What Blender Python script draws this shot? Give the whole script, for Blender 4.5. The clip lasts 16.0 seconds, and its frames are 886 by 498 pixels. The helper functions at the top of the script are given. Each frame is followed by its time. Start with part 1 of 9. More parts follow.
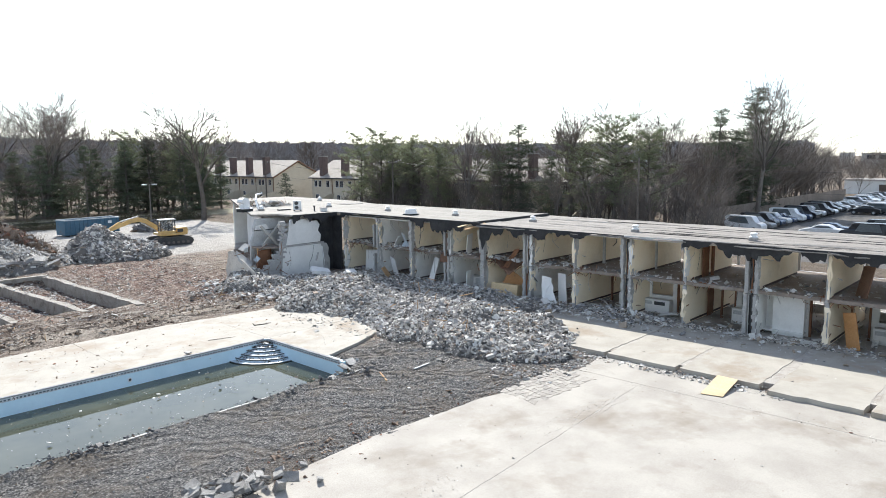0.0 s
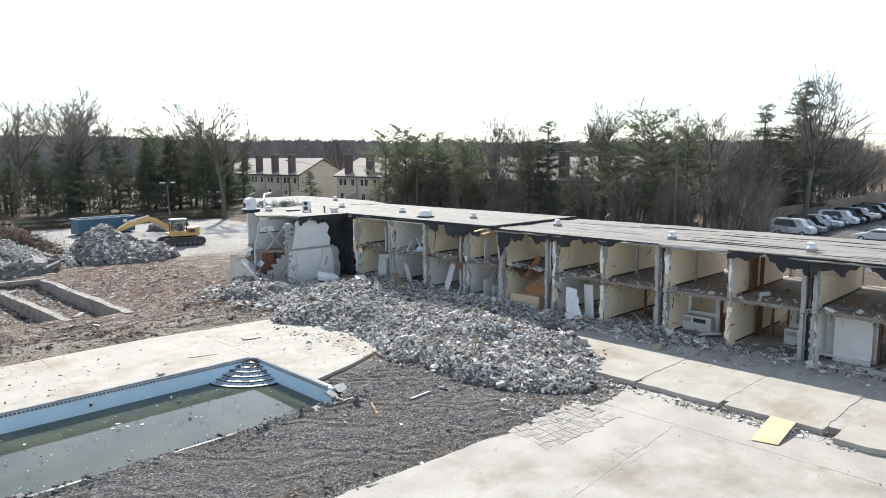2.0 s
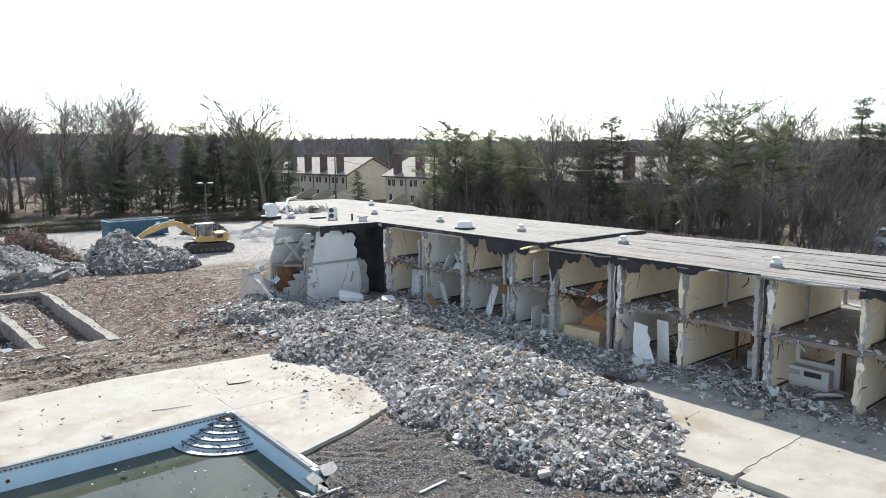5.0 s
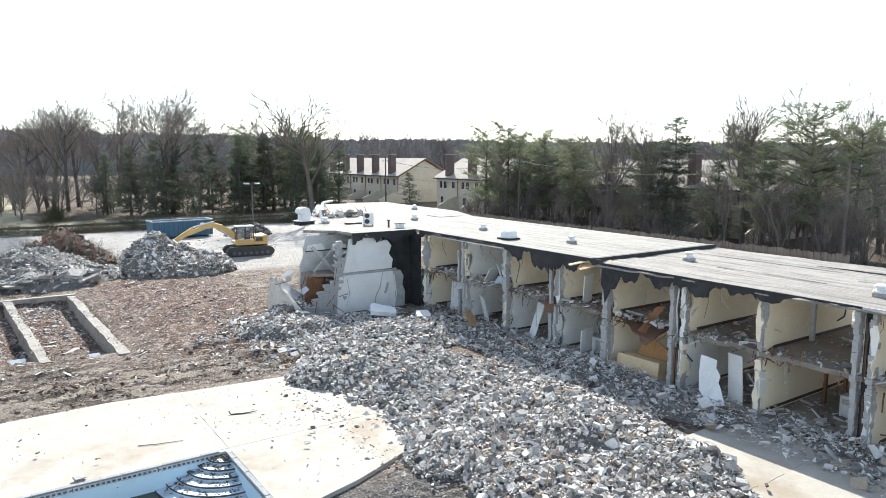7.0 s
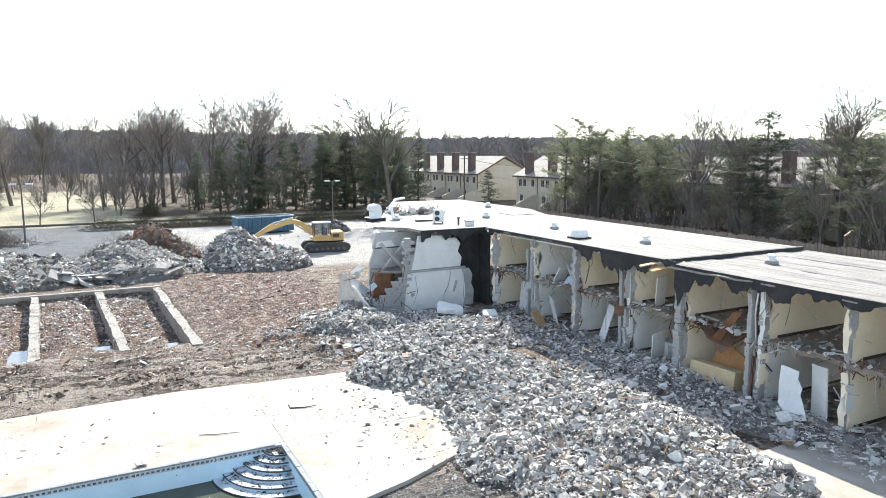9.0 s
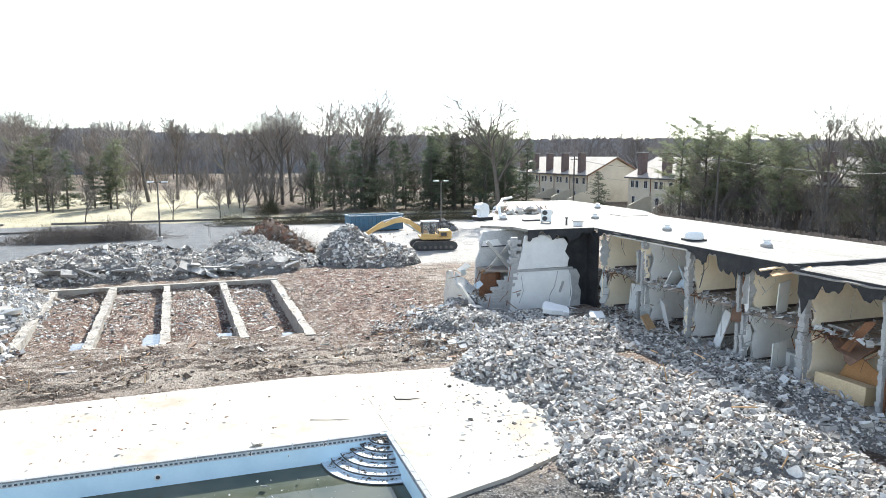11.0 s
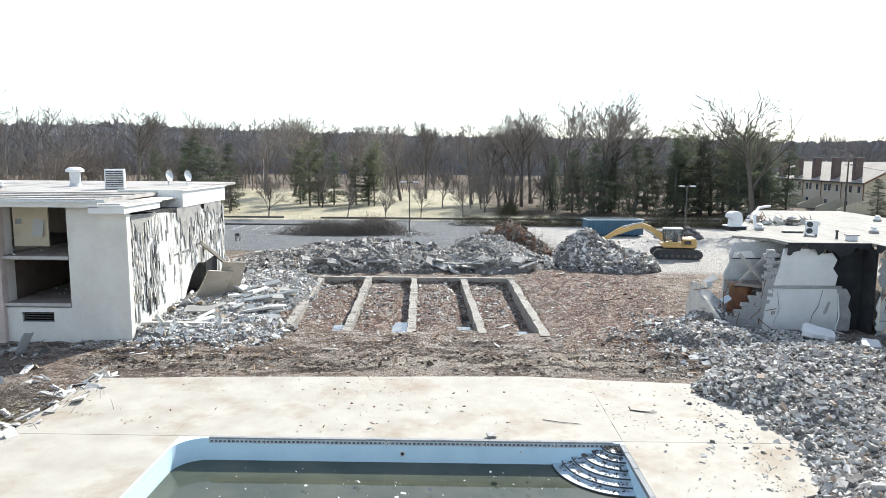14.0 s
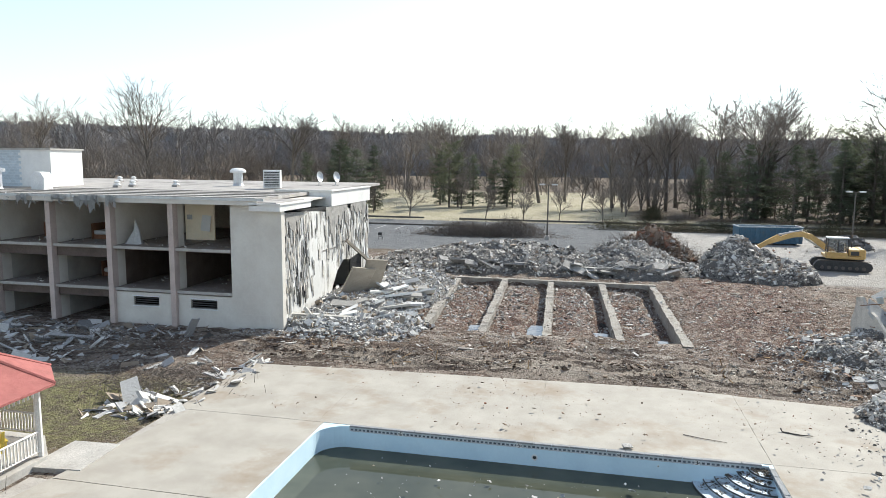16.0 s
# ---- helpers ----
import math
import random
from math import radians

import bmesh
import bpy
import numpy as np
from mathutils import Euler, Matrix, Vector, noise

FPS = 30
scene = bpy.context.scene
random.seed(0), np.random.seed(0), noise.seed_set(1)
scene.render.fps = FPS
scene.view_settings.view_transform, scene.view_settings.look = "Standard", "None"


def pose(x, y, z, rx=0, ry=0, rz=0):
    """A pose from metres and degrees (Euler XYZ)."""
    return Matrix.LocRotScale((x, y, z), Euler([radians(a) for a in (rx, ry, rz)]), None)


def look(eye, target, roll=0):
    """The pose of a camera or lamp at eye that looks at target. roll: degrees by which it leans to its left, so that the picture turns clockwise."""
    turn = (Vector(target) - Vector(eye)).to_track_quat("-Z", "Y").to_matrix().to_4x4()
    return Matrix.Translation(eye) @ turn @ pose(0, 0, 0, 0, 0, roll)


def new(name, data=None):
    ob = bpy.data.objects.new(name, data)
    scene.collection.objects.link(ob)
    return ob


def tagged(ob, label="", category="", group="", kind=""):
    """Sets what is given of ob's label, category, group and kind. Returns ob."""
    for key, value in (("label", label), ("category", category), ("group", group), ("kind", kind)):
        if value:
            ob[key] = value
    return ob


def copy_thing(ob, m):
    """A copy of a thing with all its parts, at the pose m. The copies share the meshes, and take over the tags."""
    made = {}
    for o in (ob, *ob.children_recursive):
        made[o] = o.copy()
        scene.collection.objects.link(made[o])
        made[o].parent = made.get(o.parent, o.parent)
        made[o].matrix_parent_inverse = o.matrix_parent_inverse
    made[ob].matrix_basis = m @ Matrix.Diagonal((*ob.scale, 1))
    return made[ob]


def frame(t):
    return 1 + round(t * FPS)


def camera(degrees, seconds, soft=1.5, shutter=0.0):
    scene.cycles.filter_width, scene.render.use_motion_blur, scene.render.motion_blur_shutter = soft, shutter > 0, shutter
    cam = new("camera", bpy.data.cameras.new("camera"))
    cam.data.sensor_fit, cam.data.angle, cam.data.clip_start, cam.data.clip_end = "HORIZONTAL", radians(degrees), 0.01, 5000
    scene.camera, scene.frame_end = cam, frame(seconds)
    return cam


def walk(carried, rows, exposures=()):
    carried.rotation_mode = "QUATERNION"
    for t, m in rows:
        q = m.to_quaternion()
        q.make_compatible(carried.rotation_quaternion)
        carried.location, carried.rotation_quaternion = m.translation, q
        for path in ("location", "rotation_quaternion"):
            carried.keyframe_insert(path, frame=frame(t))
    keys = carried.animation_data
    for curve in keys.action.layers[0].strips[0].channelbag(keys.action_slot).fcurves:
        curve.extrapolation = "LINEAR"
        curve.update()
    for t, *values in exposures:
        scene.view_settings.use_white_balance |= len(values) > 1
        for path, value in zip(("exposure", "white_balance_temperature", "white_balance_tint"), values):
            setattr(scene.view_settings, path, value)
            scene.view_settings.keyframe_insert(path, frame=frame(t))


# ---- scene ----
cam = camera(65.5, 16.0, soft=0.6)
PATH = [
    (0, (-20.357, -32.325, 9.773), (-18.908, -30.972, 9.51), -0.5),
    (0.5, (-19.227, -31.875, 9.695), (-17.794, -30.504, 9.432), -0.5),
    (1, (-18.173, -31.385, 9.671), (-16.756, -29.998, 9.407), -0.5),
    (1.5, (-17.174, -30.806, 9.669), (-15.774, -29.402, 9.403), -0.4),
    (2, (-16.158, -30.143, 9.701), (-14.778, -28.72, 9.434), -0.4),
    (2.5, (-15.134, -29.447, 9.714), (-13.773, -28.005, 9.447), -0.4),
    (3, (-14.104, -28.707, 9.785), (-12.762, -27.249, 9.517), -0.4),
    (3.5, (-13.087, -27.889, 9.821), (-11.763, -26.415, 9.552), -0.3),
    (4, (-12.02, -27.026, 9.846), (-10.719, -25.531, 9.577), -0.3),
    (6.5, (-7.179, -22.935, 9.854), (-6.018, -21.329, 9.585), -0.0),
    (7, (-6.525, -22.541, 9.909), (-5.404, -20.906, 9.642), 0.1),
    (7.5, (-5.956, -22.329, 9.956), (-4.874, -20.668, 9.689), 0.1),
    (8, (-5.581, -22.313, 9.937), (-4.556, -20.616, 9.672), 0.2),
    (8.5, (-5.461, -22.425, 9.88), (-4.493, -20.696, 9.611), 0.1),
    (11, (-5.483, -22.633, 9.667), (-4.853, -20.753, 9.399), 0.0),
    (11.5, (-5.534, -22.638, 9.645), (-5.015, -20.725, 9.378), 0.1),
    (12, (-5.598, -22.664, 9.655), (-5.195, -20.723, 9.389), 0.2),
    (12.5, (-5.625, -22.714, 9.681), (-5.337, -20.753, 9.414), 0.3),
    (13, (-5.67, -22.729, 9.688), (-5.492, -20.754, 9.422), 0.3),
    (13.5, (-5.728, -22.743, 9.697), (-5.658, -20.761, 9.434), 0.4),
    (14, (-5.774, -22.764, 9.692), (-5.806, -20.781, 9.43), 0.4),
    (14.5, (-5.781, -22.767, 9.714), (-5.923, -20.789, 9.452), 0.4),
    (15, (-5.815, -22.77, 9.708), (-6.049, -20.801, 9.447), 0.5),
    (15.5, (-5.798, -22.813, 9.716), (-6.13, -20.858, 9.457), 0.5),
    (16, (-5.801, -22.859, 9.704), (-6.225, -20.922, 9.445), 0.5),
]
walk(cam, [(t, look(eye, target, roll)) for t, eye, target, roll in PATH], exposures=[(0, 0.74, 6120, 8), (4, 0.6, 6120, 7), (7.5, 1.06, 6100, 6), (11, 1.26, 6100, 6), (12.5, 1.4, 6180, 8), (14, 0.84, 6120, 6), (15, 0.74, 6150, 6), (16, 0.48, 6250, 6)])

# ---- light ----
SUN_AZ, SUN_EL = 30.0, 39.0  # degrees clockwise from +y, above the horizon
world = bpy.data.worlds.new("sky")
scene.world = world
world.use_nodes = True
_sky = world.node_tree.nodes.new("ShaderNodeTexSky")
_sky.sky_type, _sky.sun_disc = "NISHITA", False
_sky.sun_elevation, _sky.sun_rotation = radians(SUN_EL), radians(SUN_AZ)
_sky.air_density, _sky.dust_density, _sky.ozone_density = 1.0, 0.4, 2.0
_bg = world.node_tree.nodes["Background"]
_bg.inputs["Strength"].default_value = 0.15
_hs = world.node_tree.nodes.new("ShaderNodeHueSaturation")
_hs.inputs["Saturation"].default_value = 0.58
world.node_tree.links.new(_sky.outputs["Color"], _hs.inputs["Color"])
world.node_tree.links.new(_hs.outputs["Color"], _bg.inputs["Color"])
_sun = new("sun", bpy.data.lights.new("sun", "SUN"))
_sun.data.energy, _sun.data.angle, _sun.data.color = 4.8, radians(0.5), (1.0, 0.925, 0.82)
_s = Vector((math.sin(radians(SUN_AZ)) * math.cos(radians(SUN_EL)), math.cos(radians(SUN_AZ)) * math.cos(radians(SUN_EL)), math.sin(radians(SUN_EL))))
_sun.matrix_world = look(_s * 50, (0, 0, 0))

# ---- materials ----
def nodes_of(name):
    m = bpy.data.materials.new(name)
    m.use_nodes = True
    nt = m.node_tree
    return m, nt, nt.nodes["Principled BSDF"]


def node(nt, kind, **values):
    n = nt.nodes.new(kind)
    for k, v in values.items():
        n.inputs[k.replace("_", " ")].default_value = v
    return n


def noise_fac(nt, vec, scale, detail=4.0, rough=0.6, low=0.35, high=0.65):
    n = node(nt, "ShaderNodeTexNoise", Scale=scale, Detail=detail, Roughness=rough)
    nt.links.new(vec, n.inputs["Vector"])
    r = node(nt, "ShaderNodeMapRange", From_Min=low, From_Max=high)
    nt.links.new(n.outputs["Fac"], r.inputs["Value"])
    return r.outputs["Result"]


def blend(nt, fac, a, b, mode="MIX"):
    m = nt.nodes.new("ShaderNodeMix")
    m.data_type, m.blend_type = "RGBA", mode
    for sock, v in ((m.inputs[0], fac), (m.inputs[6], a), (m.inputs[7], b)):
        if isinstance(v, (int, float)):
            sock.default_value = v
        elif isinstance(v, tuple):
            sock.default_value = (*v, 1)
        else:
            nt.links.new(v, sock)
    return m.outputs[2]


def bumped(nt, bsdf, height, strength, distance):
    b = node(nt, "ShaderNodeBump", Strength=strength, Distance=distance)
    nt.links.new(height, b.inputs["Height"])
    nt.links.new(b.outputs["Normal"], bsdf.inputs["Normal"])


def surf(name, c1, c2, scale=3.0, stain=None, stain_scale=0.6, stain_amount=0.6, rough=0.85, bump=0.4, metal=0.0, vary=0.0, island=False, fine=12.0, bump_d=0.03, grainy=0.35):
    """Two-colour grain, broad stains, and relief, at real size."""
    m, nt, bsdf = nodes_of(name)
    vec = nt.nodes.new("ShaderNodeTexCoord").outputs["Object"]
    col = blend(nt, noise_fac(nt, vec, scale), c1, c2)
    grain = noise_fac(nt, vec, scale * fine, 3.0, 0.7, 0.3, 0.7)
    col = blend(nt, grainy, col, blend(nt, grain, tuple(0.55 * v for v in c1), tuple(min(1, 1.25 * v) for v in c2)))
    if stain:
        f = noise_fac(nt, vec, stain_scale, 5.0, 0.65, 0.52, 0.68)
        k = nt.nodes.new("ShaderNodeMath")
        k.operation = "MULTIPLY"
        k.inputs[1].default_value = stain_amount
        nt.links.new(f, k.inputs[0])
        col = blend(nt, k.outputs[0], col, stain)
    if vary:
        if island:
            rnd = nt.nodes.new("ShaderNodeNewGeometry").outputs["Random Per Island"]
        else:
            rnd = nt.nodes.new("ShaderNodeObjectInfo").outputs["Random"]
        hs = nt.nodes.new("ShaderNodeHueSaturation")
        r = node(nt, "ShaderNodeMapRange", To_Min=1 - vary, To_Max=1 + vary)
        nt.links.new(rnd, r.inputs["Value"])
        nt.links.new(r.outputs["Result"], hs.inputs["Value"])
        nt.links.new(col, hs.inputs["Color"])
        col = hs.outputs["Color"]
    nt.links.new(col, bsdf.inputs["Base Color"])
    bsdf.inputs["Roughness"].default_value, bsdf.inputs["Metallic"].default_value = rough, metal
    if bump:
        bumped(nt, bsdf, grain, bump, bump_d)
    return m


def rubble_mat(name, colours, rough=0.9):
    """Each broken piece takes one of the colours."""
    m, nt, bsdf = nodes_of(name)
    vec = nt.nodes.new("ShaderNodeTexCoord").outputs["Object"]
    ramp = nt.nodes.new("ShaderNodeValToRGB")
    ramp.color_ramp.interpolation = "CONSTANT"
    el = ramp.color_ramp.elements
    at = 0.0
    for i, (share, c) in enumerate(colours):
        e = el[i] if i < 2 else el.new(at)
        e.position, e.color = at, (*c, 1)
        at += share
    nt.links.new(nt.nodes.new("ShaderNodeNewGeometry").outputs["Random Per Island"], ramp.inputs["Fac"])
    g = noise_fac(nt, vec, 9.0, 4.0, 0.7, 0.3, 0.7)
    col = blend(nt, g, blend(nt, 1.0, ramp.outputs["Color"], (0.78, 0.76, 0.74), "MULTIPLY"), ramp.outputs["Color"])
    nt.links.new(col, bsdf.inputs["Base Color"])
    bsdf.inputs["Roughness"].default_value = rough
    bumped(nt, bsdf, g, 0.5, 0.02)
    return m


CONCRETE = surf("concrete", (0.36, 0.34, 0.31), (0.52, 0.5, 0.46), 1.2, (0.24, 0.21, 0.18), 0.35, 0.6, bump=0.25)
DECK = surf("deck_concrete", (0.335, 0.307, 0.262), (0.43, 0.4, 0.347), 0.7, (0.28, 0.225, 0.165), 0.3, 0.9, bump=0.12, fine=40.0, bump_d=0.01, grainy=0.22)
YARD = surf("yard_concrete", (0.32, 0.292, 0.255), (0.43, 0.4, 0.352), 0.5, (0.22, 0.182, 0.14), 0.2, 0.85, bump=0.12, fine=40.0, bump_d=0.01, grainy=0.22)
YARD_DIRT = surf("gritty_joint", (0.34, 0.31, 0.275), (0.46, 0.43, 0.385), 2.0, (0.2, 0.16, 0.12), 0.8, 0.6, bump=0.4)
CREAM = surf("cream_paint", (0.9, 0.765, 0.56), (0.93, 0.82, 0.64), 0.8, (0.62, 0.53, 0.38), 0.5, 0.4, rough=0.7, bump=0.05, grainy=0.08)
WHITE_WALL = surf("white_wall", (0.72, 0.71, 0.68), (0.8, 0.79, 0.76), 0.8, (0.55, 0.54, 0.52), 0.7, 0.35, rough=0.75, bump=0.05, grainy=0.08)
OFF_WHITE = surf("off_white_stucco", (0.62, 0.58, 0.52), (0.7, 0.67, 0.61), 0.6, (0.45, 0.41, 0.35), 0.4, 0.4, rough=0.8, bump=0.05, grainy=0.08)


def streaked(name, c1, c2, dark, along, amount):
    """Roofing with long streaks of dirt."""
    m, nt, bsdf = nodes_of(name)
    tc = nt.nodes.new("ShaderNodeTexCoord").outputs["Object"]
    mp = nt.nodes.new("ShaderNodeMapping")
    mp.inputs["Scale"].default_value = along
    nt.links.new(tc, mp.inputs["Vector"])
    col = blend(nt, noise_fac(nt, tc, 1.2, 6.0, 0.7), c1, c2)
    streak = noise_fac(nt, mp.outputs["Vector"], 1.6, 6.0, 0.7, 0.48, 0.66)
    k = node(nt, "ShaderNodeMath")
    k.operation = "MULTIPLY"
    k.inputs[1].default_value = amount
    nt.links.new(streak, k.inputs[0])
    col = blend(nt, k.outputs[0], col, dark)
    col = blend(nt, 0.35, col, blend(nt, noise_fac(nt, tc, 14.0, 4.0, 0.7), tuple(0.5 * v for v in c1), c2))
    nt.links.new(col, bsdf.inputs["Base Color"])
    bsdf.inputs["Roughness"].default_value = 0.85
    bumped(nt, bsdf, streak, 0.5, 0.05)
    return m


ROOF_STREAK = streaked("streaked_roofing", (0.22, 0.2, 0.178), (0.34, 0.31, 0.275), (0.05, 0.045, 0.04), (2.0, 0.1, 1.0), 0.95)
ROOF = streaked("pale_streaked_roofing", (0.24, 0.222, 0.195), (0.34, 0.318, 0.28), (0.1, 0.088, 0.075), (1.8, 0.12, 1.0), 0.8)
ROOF_B = surf("weathered_roofing", (0.3, 0.28, 0.26), (0.46, 0.43, 0.4), 0.9, (0.14, 0.13, 0.12), 0.35, 0.8, rough=0.85, bump=0.4)
TAR = surf("black_tar_paper", (0.01, 0.01, 0.011), (0.028, 0.028, 0.03), 2.0, (0.06, 0.055, 0.05), 1.2, 0.4, rough=0.7, bump=0.4)
BLOCK = surf("grey_block", (0.36, 0.35, 0.34), (0.5, 0.49, 0.47), 2.0, (0.22, 0.21, 0.2), 0.9, 0.5, bump=0.5)
CARPET = surf("dirty_floor", (0.2, 0.165, 0.14), (0.3, 0.25, 0.21), 1.5, (0.34, 0.32, 0.29), 1.0, 0.5, bump=0.5)
WOOD = surf("raw_wood", (0.4, 0.25, 0.12), (0.55, 0.36, 0.19), 2.0, (0.2, 0.12, 0.06), 1.5, 0.5, bump=0.3)
DARK_WOOD = surf("brown_wood", (0.16, 0.07, 0.035), (0.26, 0.13, 0.07), 2.0, (0.08, 0.04, 0.02), 1.5, 0.5, bump=0.3)
PLY = surf("plywood", (0.6, 0.45, 0.26), (0.7, 0.55, 0.34), 1.6, (0.45, 0.32, 0.18), 0.8, 0.5, bump=0.1)
STEEL = surf("grey_metal", (0.5, 0.51, 0.52), (0.66, 0.67, 0.68), 3.0, (0.3, 0.28, 0.26), 1.5, 0.4, rough=0.45, bump=0.1, metal=0.6)
WHITE_METAL = surf("white_metal", (0.7, 0.7, 0.69), (0.8, 0.8, 0.79), 3.0, (0.45, 0.43, 0.4), 1.5, 0.4, rough=0.5, bump=0.1)
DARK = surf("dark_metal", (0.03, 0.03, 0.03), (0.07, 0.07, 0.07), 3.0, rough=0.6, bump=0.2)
BARK = surf("bark", (0.1, 0.085, 0.072), (0.19, 0.165, 0.14), 3.0, rough=0.95, bump=0.6, vary=0.35)
TWIG = surf("twigs", (0.17, 0.148, 0.13), (0.28, 0.24, 0.21), 1.0, rough=0.95, bump=0, vary=0.35)
RUBBLE = rubble_mat("broken_concrete", [(0.24, (0.56, 0.53, 0.485)), (0.2, (0.41, 0.39, 0.36)), (0.17, (0.7, 0.67, 0.62)), (0.14, (0.17, 0.16, 0.15)), (0.1, (0.36, 0.29, 0.23)), (0.1, (0.8, 0.78, 0.74)), (0.05, (0.06, 0.057, 0.053))])
EARTH_CHUNK = rubble_mat("earth_clods", [(0.25, (0.2, 0.14, 0.1)), (0.2, (0.28, 0.205, 0.15)), (0.19, (0.1, 0.066, 0.047)), (0.13, (0.4, 0.345, 0.29)), (0.13, (0.27, 0.135, 0.088)), (0.1, (0.56, 0.52, 0.47))])
EARTH_DARK = rubble_mat("dark_clods", [(0.4, (0.09, 0.06, 0.042)), (0.3, (0.14, 0.1, 0.07)), (0.15, (0.06, 0.042, 0.03)), (0.1, (0.24, 0.18, 0.13)), (0.05, (0.4, 0.36, 0.31))])
# heap core: darker than its pieces, painting shade into the gaps between them
RUBBLE_CORE = surf("gap_dark_core", (0.15, 0.14, 0.13), (0.3, 0.285, 0.265), 4.0, (0.2, 0.15, 0.11), 0.8, 0.5, bump=1.0, fine=6.0, bump_d=0.06, grainy=0.6)
EARTH_FINE = surf("crumbled_earth", (0.14, 0.095, 0.065), (0.24, 0.17, 0.12), 3.0, bump=1.0, fine=6.0, bump_d=0.06, grainy=0.5)
LATHS = rubble_mat("lath_bits", [(0.25, (0.5, 0.45, 0.38)), (0.2, (0.66, 0.63, 0.58)), (0.25, (0.12, 0.085, 0.06)), (0.15, (0.3, 0.2, 0.14)), (0.15, (0.26, 0.24, 0.22))])
GRAVEL = rubble_mat("grey_gravel", [(0.3, (0.14, 0.14, 0.14)), (0.3, (0.2, 0.195, 0.19)), (0.2, (0.09, 0.09, 0.095)), (0.1, (0.3, 0.28, 0.26)), (0.1, (0.19, 0.14, 0.1))])
WHITE_BITS = rubble_mat("plasterboard_bits", [(0.28, (0.6, 0.59, 0.56)), (0.2, (0.42, 0.42, 0.42)), (0.17, (0.22, 0.22, 0.22)), (0.15, (0.36, 0.3, 0.23)), (0.2, (0.74, 0.73, 0.7))])


def ground_material():
    m, nt, bsdf = nodes_of("ground")
    vec = nt.nodes.new("ShaderNodeTexCoord").outputs["Object"]
    wob = node(nt, "ShaderNodeTexNoise", Scale=0.25, Detail=6.0, Roughness=0.7)
    nt.links.new(vec, wob.inputs["Vector"])
    off = nt.nodes.new("ShaderNodeVectorMath")
    off.operation = "MULTIPLY_ADD"
    off.inputs[1].default_value, off.inputs[2].default_value = (5, 5, 0), (-2.5, -2.5, 0)
    nt.links.new(wob.outputs["Color"], off.inputs[0])
    add = nt.nodes.new("ShaderNodeVectorMath")
    nt.links.new(vec, add.inputs[0])
    nt.links.new(off.outputs[0], add.inputs[1])
    sep = nt.nodes.new("ShaderNodeSeparateXYZ")
    nt.links.new(add.outputs[0], sep.inputs[0])

    def zone(x0, x1, y0, y1, soft):
        got = None
        for axis, a, b in ((0, x0 - soft, x0 + soft), (0, x1 + soft, x1 - soft), (1, y0 - soft, y0 + soft), (1, y1 + soft, y1 - soft)):
            r = node(nt, "ShaderNodeMapRange", From_Min=a, From_Max=b)
            nt.links.new(sep.outputs[axis], r.inputs["Value"])
            if got is None:
                got = r.outputs["Result"]
            else:
                k = nt.nodes.new("ShaderNodeMath")
                k.operation = "MULTIPLY"
                nt.links.new(got, k.inputs[0])
                nt.links.new(r.outputs["Result"], k.inputs[1])
                got = k.outputs[0]
        return got

    fine = noise_fac(nt, vec, 7.0, 8.0, 0.8, 0.35, 0.65)
    mid = noise_fac(nt, vec, 0.8, 5.0, 0.65, 0.35, 0.65)
    broad = noise_fac(nt, vec, 0.13, 4.0, 0.6, 0.4, 0.6)
    grass = blend(nt, broad, blend(nt, mid, (0.56, 0.5, 0.35), (0.66, 0.6, 0.44)), blend(nt, mid, (0.44, 0.4, 0.26), (0.58, 0.52, 0.36)))
    woods = blend(nt, mid, (0.13, 0.095, 0.065), (0.22, 0.17, 0.12))
    def stones(size, cols):
        """Packed small stones, each of its own tone."""
        vo = node(nt, "ShaderNodeTexVoronoi", Scale=1.0 / size)
        nt.links.new(vec, vo.inputs["Vector"])
        sp = nt.nodes.new("ShaderNodeSeparateColor")
        nt.links.new(vo.outputs["Color"], sp.inputs[0])
        ramp = nt.nodes.new("ShaderNodeValToRGB")
        for k, (at, c) in enumerate(cols):
            e = ramp.color_ramp.elements[k] if k < 2 else ramp.color_ramp.elements.new(at)
            e.position, e.color = at, (*c, 1)
        nt.links.new(sp.outputs[0], ramp.inputs["Fac"])
        return ramp.outputs["Color"], vo.outputs["Distance"], sp.outputs[1]

    gravel, pit, _ = stones(0.055, ((0.0, (0.045, 0.046, 0.048)), (0.45, (0.14, 0.138, 0.135)), (0.8, (0.26, 0.25, 0.24)), (1.0, (0.46, 0.44, 0.41))))
    grit, pit2, pick = stones(0.09, ((0.0, (0.07, 0.042, 0.03)), (0.35, (0.2, 0.13, 0.09)), (0.7, (0.46, 0.41, 0.36)), (1.0, (0.8, 0.77, 0.72))))
    few = node(nt, "ShaderNodeMapRange", From_Min=0.8, From_Max=0.84)
    nt.links.new(pick, few.inputs["Value"])
    patch = noise_fac(nt, vec, 0.4, 5.0, 0.7, 0.45, 0.6)
    mud = blend(nt, patch, blend(nt, mid, (0.42, 0.355, 0.285), (0.6, 0.53, 0.455)), blend(nt, mid, (0.22, 0.14, 0.1), (0.42, 0.31, 0.235)))
    mp = nt.nodes.new("ShaderNodeMapping")
    mp.inputs["Scale"].default_value = (0.22, 1.5, 1.0)
    mp.inputs["Rotation"].default_value = (0, 0, 0.06)
    nt.links.new(add.outputs[0], mp.inputs["Vector"])
    drag = noise_fac(nt, mp.outputs["Vector"], 1.1, 6.0, 0.72, 0.47, 0.55)
    mp2 = nt.nodes.new("ShaderNodeMapping")
